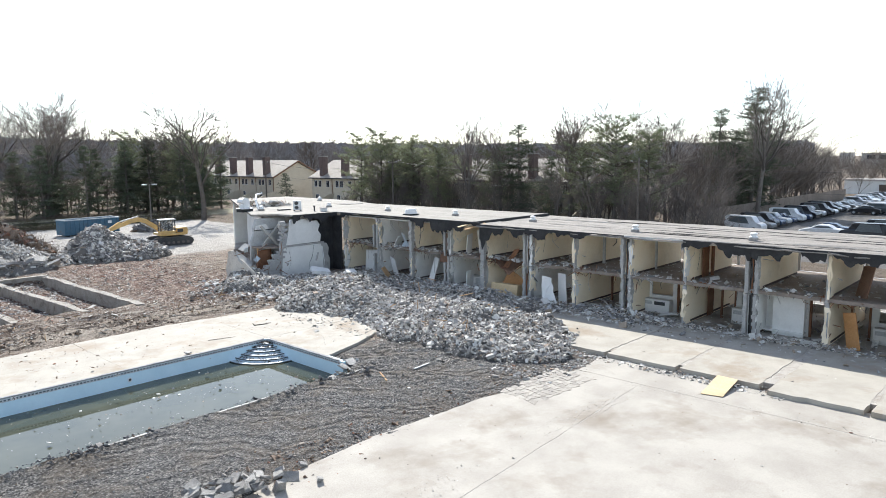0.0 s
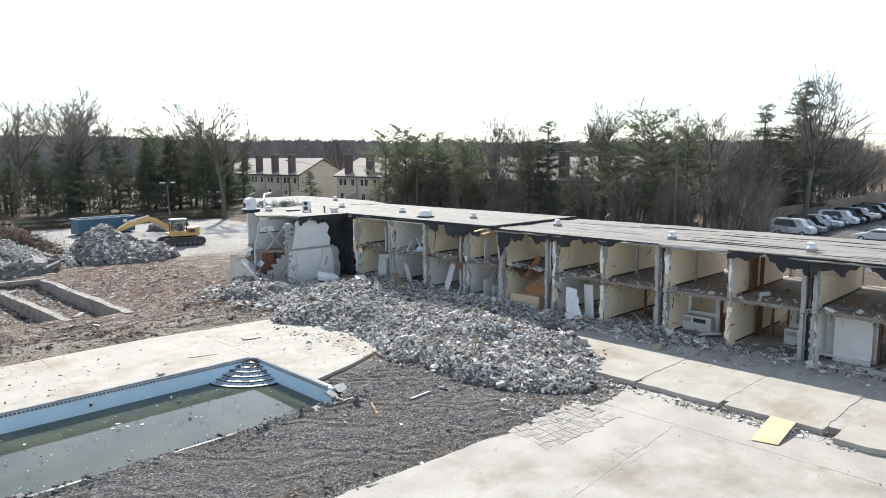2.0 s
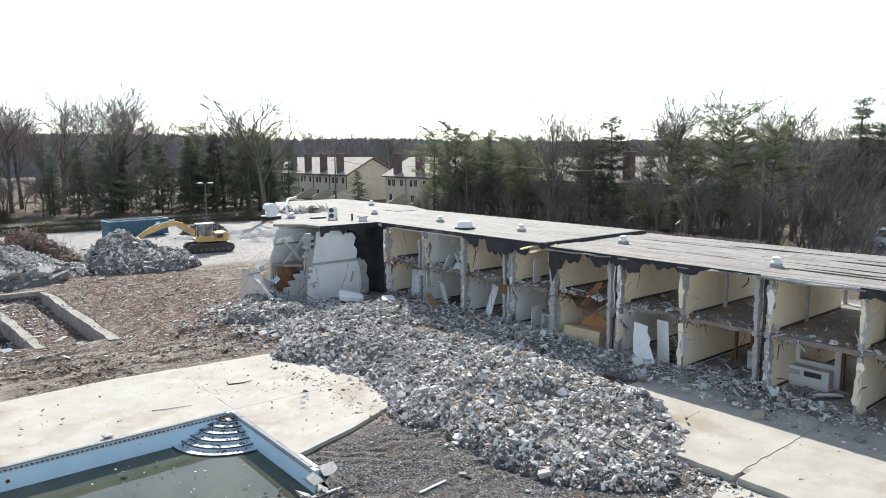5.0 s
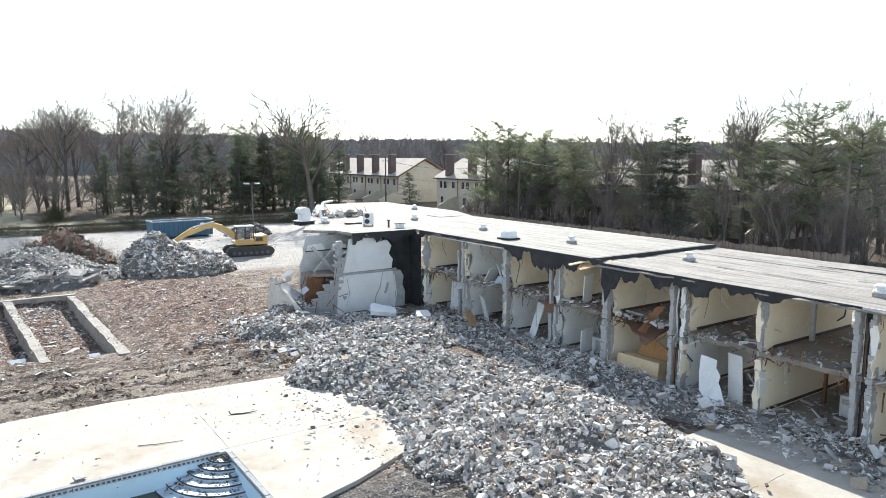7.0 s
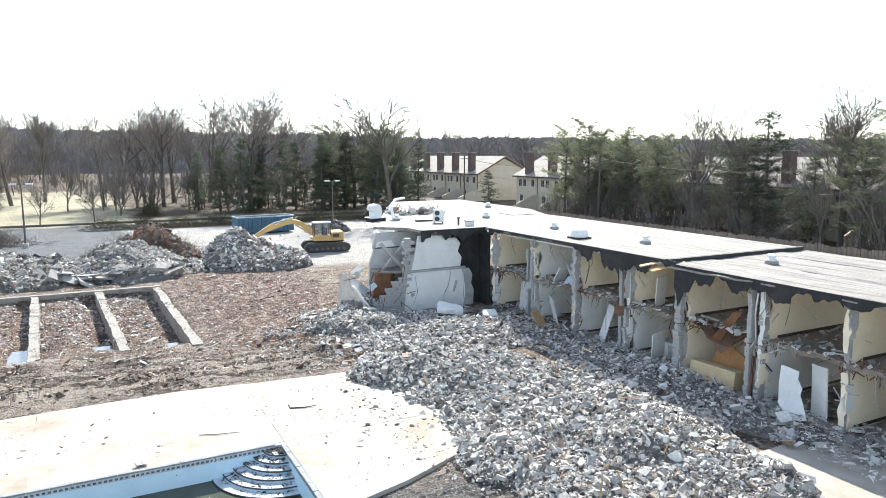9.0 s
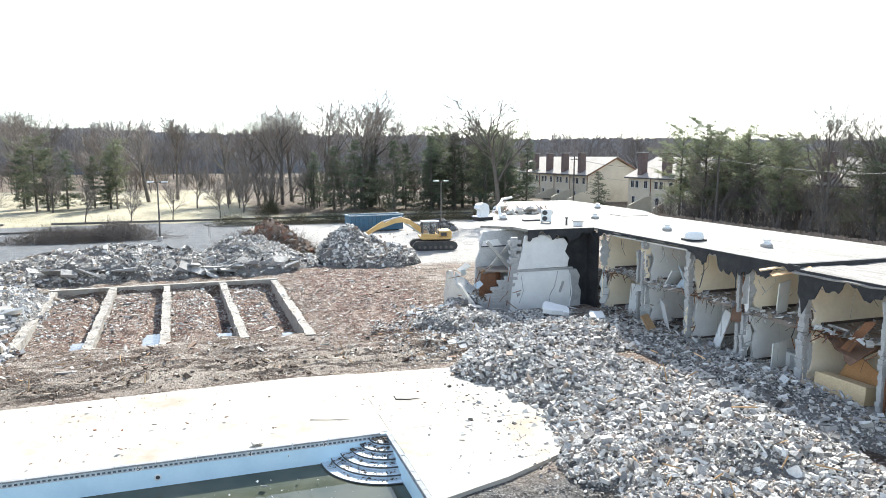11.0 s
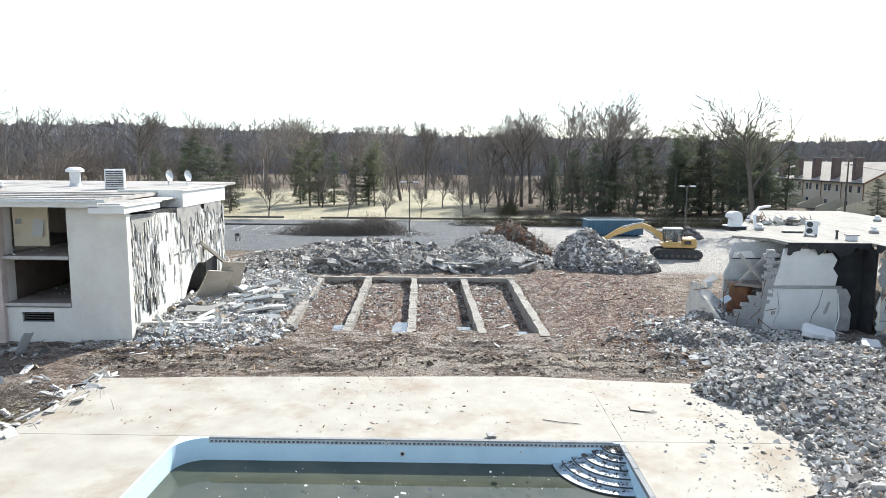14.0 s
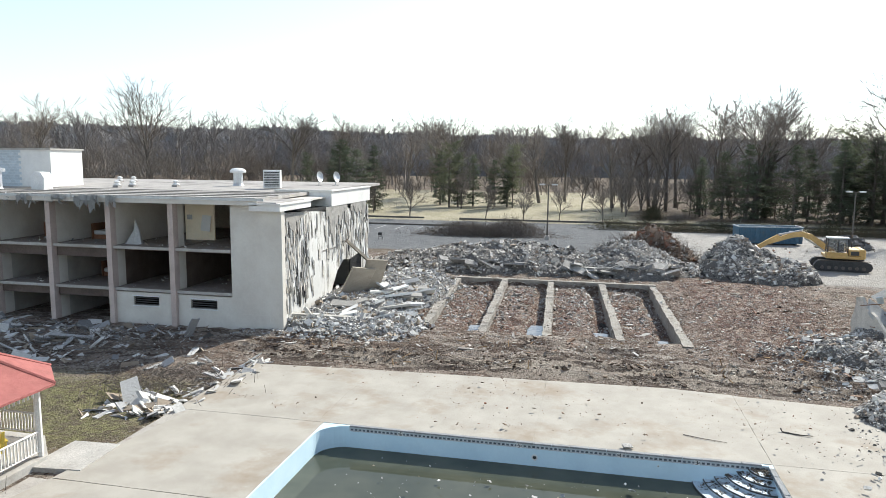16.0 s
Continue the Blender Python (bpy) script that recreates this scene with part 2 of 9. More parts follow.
    mp2.inputs["Scale"].default_value = (1.5, 0.25, 1.0)
    mp2.inputs["Rotation"].default_value = (0, 0, 0.5)
    nt.links.new(add.outputs[0], mp2.inputs["Vector"])
    drag2 = noise_fac(nt, mp2.outputs["Vector"], 1.3, 6.0, 0.72, 0.44, 0.53)
    mud = blend(nt, drag, mud, blend(nt, mid, (0.1, 0.066, 0.045), (0.2, 0.14, 0.1)))
    blotch = noise_fac(nt, vec, 1.9, 8.0, 0.82, 0.46, 0.54)
    mud = blend(nt, few.outputs["Result"], mud, grit)
    mud = blend(nt, 0.3, mud, blend(nt, blotch, (0.09, 0.06, 0.044), mud))
    red = blend(nt, few.outputs["Result"], blend(nt, drag2, blend(nt, blotch, (0.17, 0.1, 0.07), (0.44, 0.34, 0.27)), blend(nt, blotch, (0.06, 0.03, 0.02), (0.2, 0.095, 0.062))), grit)
    lot = blend(nt, mid, (0.5, 0.47, 0.43), (0.62, 0.59, 0.55))
    col = blend(nt, zone(-400, 0, 84, 126, 2.0), woods, grass)
    col = blend(nt, zone(-2, 52, 82, 91, 1.5), col, grass)
    col = blend(nt, zone(-62, -2, 84, 152, 3.0), col, grass)
    col = blend(nt, zone(-90, 2.0, 48, 84, 0.6), col, blend(nt, mid, (0.17, 0.18, 0.19), (0.23, 0.235, 0.24)))
    col = blend(nt, zone(2.0, 27, 34, 74, 1.5), col, lot)
    col = blend(nt, zone(-46, 27, -45, 46, 1.5), col, mud)
    col = blend(nt, zone(8.5, 34, 36, 76, 1.2), col, lot)
    col = blend(nt, zone(-1, 34, 49, 76, 1.2), col, lot)
    col = blend(nt, zone(0.0, 9.5, 13, 36, 2.0), col, red)
    col = blend(nt, zone(-16, -1.5, 17, 31, 1.0), col, red)
    col = blend(nt, zone(-22, 5, 7.6, 10.2, 0.7), col, blend(nt, drag, blend(nt, mid, (0.36, 0.29, 0.225), (0.52, 0.45, 0.37)), (0.06, 0.04, 0.028)))
    stony = zone(-16, 9, -15.5, -4.5, 0.8)
    tread = node(nt, "ShaderNodeTexWave", Scale=0.5, Distortion=16.0, Detail=4.0)
    tread.inputs["Detail Scale"].default_value = 0.9
    tread.bands_direction = "DIAGONAL"
    nt.links.new(vec, tread.inputs["Vector"])
    ridge = nt.nodes.new("ShaderNodeMath")
    ridge.operation = "MULTIPLY"
    nt.links.new(tread.outputs["Fac"], ridge.inputs[0])
    nt.links.new(stony, ridge.inputs[1])
    gravel = blend(nt, patch, gravel, blend(nt, 0.5, gravel, (0.2, 0.16, 0.12)))
    col = blend(nt, stony, col, gravel)
    col = blend(nt, zone(-34, -22, -4, 3.5, 1.0), col, blend(nt, blotch, blend(nt, fine, (0.13, 0.1, 0.06), (0.25, 0.21, 0.13)), blend(nt, fine, (0.19, 0.19, 0.07), (0.38, 0.35, 0.17))))
    col = blend(nt, zone(26.8, 40, -40, 18, 0.8), col, lot)
    col = blend(nt, zone(48, 160, -60, 2.5, 0.3), col, blend(nt, mid, (0.16, 0.155, 0.15), (0.22, 0.21, 0.2)))
    col = blend(nt, 0.5, col, blend(nt, fine, (0.35, 0.33, 0.31), (1, 1, 1)), "MULTIPLY")
    nt.links.new(col, bsdf.inputs["Base Color"])
    bsdf.inputs["Roughness"].default_value = 0.95
    both = nt.nodes.new("ShaderNodeMath")
    both.operation = "MULTIPLY_ADD"
    both.inputs[1].default_value = 2.4
    nt.links.new(ridge.outputs[0], both.inputs[0])
    deep = nt.nodes.new("ShaderNodeMath")
    deep.operation = "SUBTRACT"
    nt.links.new(fine, deep.inputs[0])
    nt.links.new(pit2, deep.inputs[1])
    nt.links.new(deep.outputs[0], both.inputs[2])
    bumped(nt, bsdf, both.outputs[0], 1.0, 0.08)
    return m


GROUND = ground_material()

# ---- builders ----
def mesh_of(name, bm):
    me = bpy.data.meshes.new(name)
    bm.to_mesh(me)
    bm.free()
    return me


def part(name, bm, material, parent=None, label=""):
    """One mesh object under a thing or a part."""
    me = bm if isinstance(bm, bpy.types.Mesh) else mesh_of(name, bm)
    if material and not me.materials:
        me.materials.append(material)
    ob = new(name, me)
    if parent:
        ob.parent = parent
    if label:
        ob["label"] = label
    return ob


def thing(name, label, category, m=None, group="", kind=""):
    ob = new(name)
    ob.empty_display_size = 0.2
    if m is not None:
        ob.matrix_basis = m
    return tagged(ob, label, category, group, kind)


def box(bm, x0, x1, y0, y1, z0, z1, bevel=0.0, m=None):
    vs = [bm.verts.new((x, y, z)) for x in (x0, x1) for y in (y0, y1) for z in (z0, z1)]
    fs = [bm.faces.new([vs[i] for i in f]) for f in ((0, 1, 3, 2), (4, 6, 7, 5), (0, 4, 5, 1), (2, 3, 7, 6), (0, 2, 6, 4), (1, 5, 7, 3))]
    if bevel:
        got = bmesh.ops.bevel(bm, geom=list({e for f in fs for e in f.edges}), offset=bevel, segments=1, affect="EDGES")
        vs = list({v for f in got["faces"] for v in f.verts} | {v for v in vs if v.is_valid})
    if m is not None:
        bmesh.ops.transform(bm, matrix=m, verts=vs)
    return bm


def boxes(*rows):
    bm = bmesh.new()
    for r in rows:
        box(bm, *r)
    return bm


def prism(bm, outline, z0, z1):
    """An upright prism over a plan outline, anticlockwise."""
    a = [bm.verts.new((x, y, z0)) for x, y in outline]
    b = [bm.verts.new((x, y, z1)) for x, y in outline]
    bm.faces.new(a[::-1])
    bm.faces.new(b)
    n = len(outline)
    for i in range(n):
        bm.faces.new((a[i], a[(i + 1) % n], b[(i + 1) % n], b[i]))
    return bm


def sheet(bm, profile, axis, a, b):
    """A plate of the outline profile (u, z), thick from a to b along axis 'x' or 'y'."""
    def at(u, z, w):
        return (w, u, z) if axis == "x" else (u, w, z)
    p = [bm.verts.new(at(u, z, a)) for u, z in profile]
    q = [bm.verts.new(at(u, z, b)) for u, z in profile]
    bm.faces.new(p)
    bm.faces.new(q[::-1])
    n = len(profile)
    for i in range(n):
        bm.faces.new((p[(i + 1) % n], p[i], q[i], q[(i + 1) % n]))
    bmesh.ops.recalc_face_normals(bm, faces=bm.faces)
    return bm


def tube(bm, pts, radii, sides=6, cap=True):
    """A round rod along points."""
    rings = []
    up = Vector((0, 0, 1))
    for i, p in enumerate(pts):
        d = (Vector(pts[min(i + 1, len(pts) - 1)]) - Vector(pts[max(i - 1, 0)])).normalized()
        u = d.cross(up if abs(d.z) < 0.95 else Vector((1, 0, 0))).normalized()
        v = d.cross(u)
        r = radii[i] if isinstance(radii, (list, tuple)) else radii
        rings.append([bm.verts.new(Vector(p) + r * (math.cos(a) * u + math.sin(a) * v)) for a in (2 * math.pi * k / sides for k in range(sides))])
    for a, b in zip(rings, rings[1:]):
        for k in range(sides):
            bm.faces.new((a[k], a[(k + 1) % sides], b[(k + 1) % sides], b[k]))
    if cap:
        bm.faces.new(rings[0][::-1])
        bm.faces.new(rings[-1])
    return bm


def lathe(bm, profile, sides=16, at=(0, 0, 0)):
    """Turns a profile (radius, z) round the upright axis."""
    rings = [[bm.verts.new((at[0] + r * math.cos(2 * math.pi * k / sides), at[1] + r * math.sin(2 * math.pi * k / sides), at[2] + z)) for k in range(sides)] for r, z in profile]
    for a, b in zip(rings, rings[1:]):
        for k in range(sides):
            bm.faces.new((a[k], a[(k + 1) % sides], b[(k + 1) % sides], b[k]))
    bm.faces.new(rings[0][::-1])
    bm.faces.new(rings[-1])
    return bm


def mesh_arrays(name, verts, quads=None, tris=None, smooth=False):
    """A mesh from arrays of corners, four-sided and three-sided faces."""
    me = bpy.data.meshes.new(name)
    quads = np.zeros((0, 4), int) if quads is None else np.asarray(quads)
    tris = np.zeros((0, 3), int) if tris is None else np.asarray(tris)
    me.vertices.add(len(verts))
    me.vertices.foreach_set("co", np.asarray(verts, np.float32).ravel())
    idx = np.concatenate([quads.ravel(), tris.ravel()]).astype(np.int32)
    me.loops.add(len(idx))
    me.loops.foreach_set("vertex_index", idx)
    total = np.concatenate([np.full(len(quads), 4), np.full(len(tris), 3)]).astype(np.int32)
    me.polygons.add(len(total))
    me.polygons.foreach_set("loop_start", np.concatenate([[0], np.cumsum(total)[:-1]]).astype(np.int32))
    me.polygons.foreach_set("use_smooth", np.full(len(total), smooth))
    me.update(calc_edges=True)
    me.validate()
    return me


CUBE_V = np.array([(x, y, z) for x in (-1, 1) for y in (-1, 1) for z in (-1, 1)], float) * 0.5
CUBE_Q = np.array(((0, 1, 3, 2), (4, 6, 7, 5), (0, 4, 5, 1), (2, 3, 7, 6), (0, 2, 6, 4), (1, 5, 7, 3)))


def turns(rng, n, tilt=1.0):
    """n random turns; tilt 0 keeps pieces lying flat."""
    a = rng.uniform(0, 2 * np.pi, n)
    b = rng.normal(0, tilt, n)
    c = rng.normal(0, tilt, n)
    ca, sa, cb, sb, cc, sc = np.cos(a), np.sin(a), np.cos(b), np.sin(b), np.cos(c), np.sin(c)
    o, l = np.zeros(n), np.ones(n)
    rz = np.array([[ca, -sa, o], [sa, ca, o], [o, o, l]]).transpose(2, 0, 1)
    rx = np.array([[l, o, o], [o, cb, -sb], [o, sb, cb]]).transpose(2, 0, 1)
    ry = np.array([[cc, o, sc], [o, l, o], [-sc, o, cc]]).transpose(2, 0, 1)
    return rz @ rx @ ry


def chunk_arrays(rng, where, size, flat=0.6, tilt=0.8, jag=0.12, long=0.0):
    n = len(where)
    dims = rng.uniform(0.5, 1.3, (n, 3)) * size[:, None]
    dims[:, 2] *= flat
    dims[:, 0] *= 1 + long * rng.uniform(0, 1, n)
    v = CUBE_V[None] + rng.uniform(-jag, jag, (n, 8, 3)) * np.array((1, 1, 0.7))
    v = v * dims[:, None]
    v = np.einsum("nij,nkj->nki", turns(rng, n, tilt), v) + where[:, None]
    q = CUBE_Q[None] + 8 * np.arange(n)[:, None, None]
    return v.reshape(-1, 3), q.reshape(-1, 4)


TETRA_V = np.array(((1, 0, -0.35), (-0.5, 0.87, -0.35), (-0.5, -0.87, -0.35), (0.1, 0.05, 0.75))) * 0.62
TETRA_T = np.array(((0, 1, 2), (0, 3, 1), (1, 3, 2), (2, 3, 0)))


def shard_arrays(rng, where, size, flat=0.6, tilt=0.8, long=0.0):
    """Sharp four-faced splinters of stone."""
    n = len(where)
    dims = rng.uniform(0.6, 1.4, (n, 3)) * size[:, None]
    dims[:, 2] *= flat * 1.3
    dims[:, 0] *= 1 + long * rng.uniform(0, 1, n)
    v = (TETRA_V[None] + rng.uniform(-0.2, 0.2, (n, 4, 3))) * dims[:, None]
    v = np.einsum("nij,nkj->nki", turns(rng, n, tilt), v) + where[:, None]
    t = TETRA_T[None] + 4 * np.arange(n)[:, None, None]
    return v.reshape(-1, 3), t.reshape(-1, 3)


def chunks(name, where, size, material, parent=None, seed=1, **kw):
    """Many broken pieces in one mesh."""
    rng = np.random.default_rng(seed)
    where, size = np.asarray(where, float), np.asarray(size, float)
    blocky = (rng.uniform(0, 1, len(size)) < 0.12) | (size > 1.9 * np.median(size))
    v, q = chunk_arrays(rng, where[blocky], size[blocky], **kw)
    w, t = shard_arrays(rng, where[~blocky], 1.15 * size[~blocky], **kw)
    return part(name, mesh_arrays(name, np.concatenate([v, w]), q, t + len(v)), material, parent)


def fbm(x, y, scale, octaves=4, seed=0):
    """Smooth value noise, -1 to 1, on arrays."""
    rng = np.random.default_rng(1000 + seed)
    table = rng.uniform(-1, 1, (256, 256))
    out, amp, tot = 0.0, 1.0, 0.0
    for o in range(octaves):
        u, v = x * scale * 2**o + 17.3 * o, y * scale * 2**o + 5.1 * o
        iu, iv = np.floor(u).astype(int), np.floor(v).astype(int)
        fu, fv = u - iu, v - iv
        fu, fv = fu * fu * (3 - 2 * fu), fv * fv * (3 - 2 * fv)
        a, b = table[iu % 256, iv % 256], table[(iu + 1) % 256, iv % 256]
        c, d = table[iu % 256, (iv + 1) % 256], table[(iu + 1) % 256, (iv + 1) % 256]
        out = out + amp * ((a * (1 - fu) + b * fu) * (1 - fv) + (c * (1 - fu) + d * fu) * fv)
        tot += amp
        amp *= 0.5
    return out / tot


def step01(a, b, v):
    t = np.clip((v - a) / (b - a), 0, 1)
    return t * t * (3 - 2 * t)


def rods_mesh(name, a, b, ra, rb, sides=3):
    """Straight tapered rods from a to b in one mesh."""
    d = b - a
    d = d / np.maximum(np.linalg.norm(d, axis=1), 1e-6)[:, None]
    ref = np.where(np.abs(d[:, 2:3]) < 0.9, np.array([[0, 0, 1.0]]), np.array([[1.0, 0, 0]]))
    u = np.cross(d, ref)
    u /= np.linalg.norm(u, axis=1)[:, None]
    w = np.cross(d, u)
    ang = 2 * np.pi * np.arange(sides) / sides
    ring = np.cos(ang)[None, :, None] * u[:, None] + np.sin(ang)[None, :, None] * w[:, None]
    v = np.concatenate([a[:, None] + ring * ra[:, None, None], b[:, None] + ring * rb[:, None, None]], 1)
    k = np.arange(sides)
    q = np.stack([k, (k + 1) % sides, sides + (k + 1) % sides, sides + k], -1)[None] + 2 * sides * np.arange(len(a))[:, None, None]
    return v.reshape(-1, 3), q.reshape(-1, 4)

# ---- ground ----
POOL = (-15.24, 0.0, -7.75, 0.0)  # x0, x1, y0, y1
FOUND_X = (-16.5, -12.65, -8.97, -5.0, -1.15)
FOUND_SKEW = (1.2, 0.85, 0.85, 0.87, 0.45)
FOUND_Y = (14.7, 32.2)


def found_x(i, y):
    """The walls run slightly askew."""
    return FOUND_X[i] + FOUND_SKEW[i] * (FOUND_Y[1] - y) / 17.5


def inside(x, y, x0, x1, y0, y1, soft):
    return step01(x0 - soft, x0 + soft, x) * step01(x1 + soft, x1 - soft, x) * step01(y0 - soft, y0 + soft, y) * step01(y1 + soft, y1 - soft, y)


def bare_ground(x, y):
    """Height of the earth."""
    site = inside(x, y, -60, 30, -60, 48, 4)
    z = (-0.14 * (1 - step01(4.5, 9.0, y)) - 0.15 * (1 - step01(-14.5, -12.0, y))) * site
    rough = inside(x, y, -30, 12, 8.5, 46, 1.5)
    z = z + rough * (0.16 * fbm(x, y, 0.4, 4, 1) + 0.13 * fbm(x, y, 1.5, 3, 2))
    torn = inside(x, y, -24, 7, 7.9, 14.0, 0.7)
    yard = inside(x, y, -0.4, 10, 13.5, 37, 1.2)
    across = x - 0.3 * (y - 14) + 1.3 * fbm(x, y, 0.1, 3, 18)
    z = z + yard * (0.1 - 0.24 * np.abs(np.sin(np.pi * across / 1.5)) * np.clip(0.5 + fbm(x, y, 0.18, 2, 19), 0, 1) + 0.1 * fbm(x, y, 0.9, 3, 20))
    lines = np.abs(np.sin(np.pi * (y + 0.05 * x + 1.4 * fbm(x, y, 0.13, 3, 5)) / 1.05))
    z = z + torn * (0.14 - 0.26 * lines * np.clip(0.55 + 0.9 * fbm(x, y, 0.25, 2, 6), 0, 1) + 0.1 * fbm(x, 2.2 * y, 0.7, 3, 8))
    gravel = inside(x, y, -15, 9, -15, -5, 1.0)
    rib = np.abs(np.sin(np.pi * (y + 0.1 * x + 1.6 * fbm(x, y, 0.16, 2, 4)) / 0.46))
    z = z + gravel * (0.12 * fbm(x, y, 0.45, 4, 3) + 0.085 * (0.5 - rib) * np.clip(0.5 + 1.6 * fbm(x, y, 0.22, 2, 15), 0.1, 1))
    skew = x - 0.85 * (FOUND_Y[1] - y) / 17.5
    z = z - 0.42 * inside(skew, y, FOUND_X[0], FOUND_X[-1], FOUND_Y[0] + 0.6, FOUND_Y[1], 0.35)
    for i in (1, 2, 3, 4):
        # a trench along the foot of each wall, deepest at its near end
        z = z - (0.4 + 0.2 * (1 - step01(16, 22, y))) * inside(x - found_x(i, y), y, -1.15, 0.0, FOUND_Y[0] + 0.5, FOUND_Y[1] - 0.5, 0.3)
    z = z - 0.4 * inside(x, y, -60, -24, -2, 30, 2.0) * 0.5
    z = z + 0.5 * step01(84, 100, y) + 1.2 * step01(100, 160, y)
    far = step01(300, 900, np.hypot(x, y))
    return z + 6.0 * far * fbm(x, y, 0.004, 2, 7)


def mounds(x, y):
    """Height of the rubble heaps over the earth."""
    x, y = x + 0.9 * fbm(x, y, 0.4, 3, 16), y + 0.9 * fbm(x, y, 0.4, 3, 17)

    def hump(cx, cy, rx, ry, h, turn=0.0):
        c, s = math.cos(radians(turn)), math.sin(radians(turn))
        u, v = ((x - cx) * c + (y - cy) * s) / rx, (-(x - cx) * s + (y - cy) * c) / ry
        return h * np.clip(1 - (u * u + v * v), 0, None) ** 0.8
    z = np.maximum.reduce([
        hump(7.2, 5.2, 2.6, 3.0, 1.05), hump(9.6, 2.0, 4.4, 5.4, 0.85), hump(10.6, -3.5, 4.2, 5.4, 0.95), hump(10.4, -8.4, 3.4, 3.8, 1.3), hump(7.4, -3.6, 2.9, 4.6, 0.55), hump(7.9, -8.3, 3.2, 4.2, 0.8), hump(8.9, -11.2, 3.3, 2.7, 0.75),
        hump(12.0, 10.0, 5.5, 4.5, 0.5), hump(16.4, 0, 2.4, 10, 0.36), hump(17.5, -18, 0.9, 16, 0.25),
        hump(7.8, 14.2, 2.8, 2.4, 0.9), hump(10.0, 18.2, 1.5, 1.5, 1.5), hump(10.6, 17.6, 1.4, 1.0, 0.9), hump(12.5, 14.6, 3.2, 1.4, 0.3),
        hump(-13, 39.5, 13.5, 4.8, 1.75), hump(-2.5, 40.0, 6.0, 5.2, 2.0), hump(-0.3, 46.0, 4.2, 3.0, 3.0), hump(-20, 38, 7, 4.0, 1.0),
        hump(6.6, 40.5, 3.6, 4.4, 2.5), hump(9.4, 38.5, 3.6, 3.4, 1.5),
        hump(-19.8, 24.5, 4.2, 10.5, 0.95), hump(-19.5, 15.0, 5.0, 3.4, 0.45), hump(-21.8, 20.0, 2.0, 5.0, 1.1),
        hump(-11.6, -14.6, 3.0, 1.3, 0.3),
        hump(22.0, 62.5, 3.0, 1.5, 1.2),
    ])
    return z * (1 + 0.55 * fbm(x, y, 0.5, 4, 11) + 0.6 * fbm(x, y, 0.22, 2, 14) * step01(2, 5, x) * (1 - step01(20, 26, y)))


def grow(inner, outer):
    n = max(3, int(math.log(outer / inner) / 0.32))
    return list(np.geomspace(inner, outer, n))


def ground_sheet():
    step = 0.36
    xs = sorted({*np.round(np.arange(-30, 20.01, step), 3), *POOL[:2], *(-30 - v for v in np.arange(1, 60, 2.0)), *(20 + v for v in np.arange(1, 60, 2.0)), *(-88 - v for v in grow(4, 2800)), *(79 + v for v in grow(4, 2800))})
    ys = sorted({*np.round(np.arange(-24, 50.01, step), 3), *np.round(np.arange(-15.8, -4.9, 0.11), 3), *np.round(np.arange(7.6, 14.2, 0.15), 3), *POOL[2:], *(-24 - v for v in np.arange(1, 40, 2.0)), *(50 + v for v in np.arange(1, 110, 2.0)), *(-62 - v for v in grow(4, 2800)), *(158 + v for v in grow(4, 2800))})
    xs = [v for v in xs if min(abs(v - p) for p in POOL[:2]) == 0 or min(abs(v - p) for p in POOL[:2]) > 0.1]
    ys = [v for v in ys if min(abs(v - p) for p in POOL[2:]) == 0 or min(abs(v - p) for p in POOL[2:]) > 0.04]
    gx, gy = np.meshgrid(xs, ys)
    v = np.stack([gx, gy, bare_ground(gx, gy)], -1).reshape(-1, 3)
    nx, ny = len(xs), len(ys)
    i, j = np.meshgrid(np.arange(nx - 1), np.arange(ny - 1))
    mx, my = (gx[:-1, :-1] + gx[1:, 1:]) / 2, (gy[:-1, :-1] + gy[1:, 1:]) / 2
    keep = ~((mx > POOL[0]) & (mx < POOL[1]) & (my > POOL[2]) & (my < POOL[3]))
    a = (j * nx + i)[keep]
    quads = np.stack([a, a + 1, a + nx + 1, a + nx], -1)
    ob = part("ground", mesh_arrays("ground", v, quads, smooth=True), GROUND)
    return tagged(ob, "bare muddy ground with gravel, dead grass and pale paved lot", "ground", kind="structure")


ground_sheet()


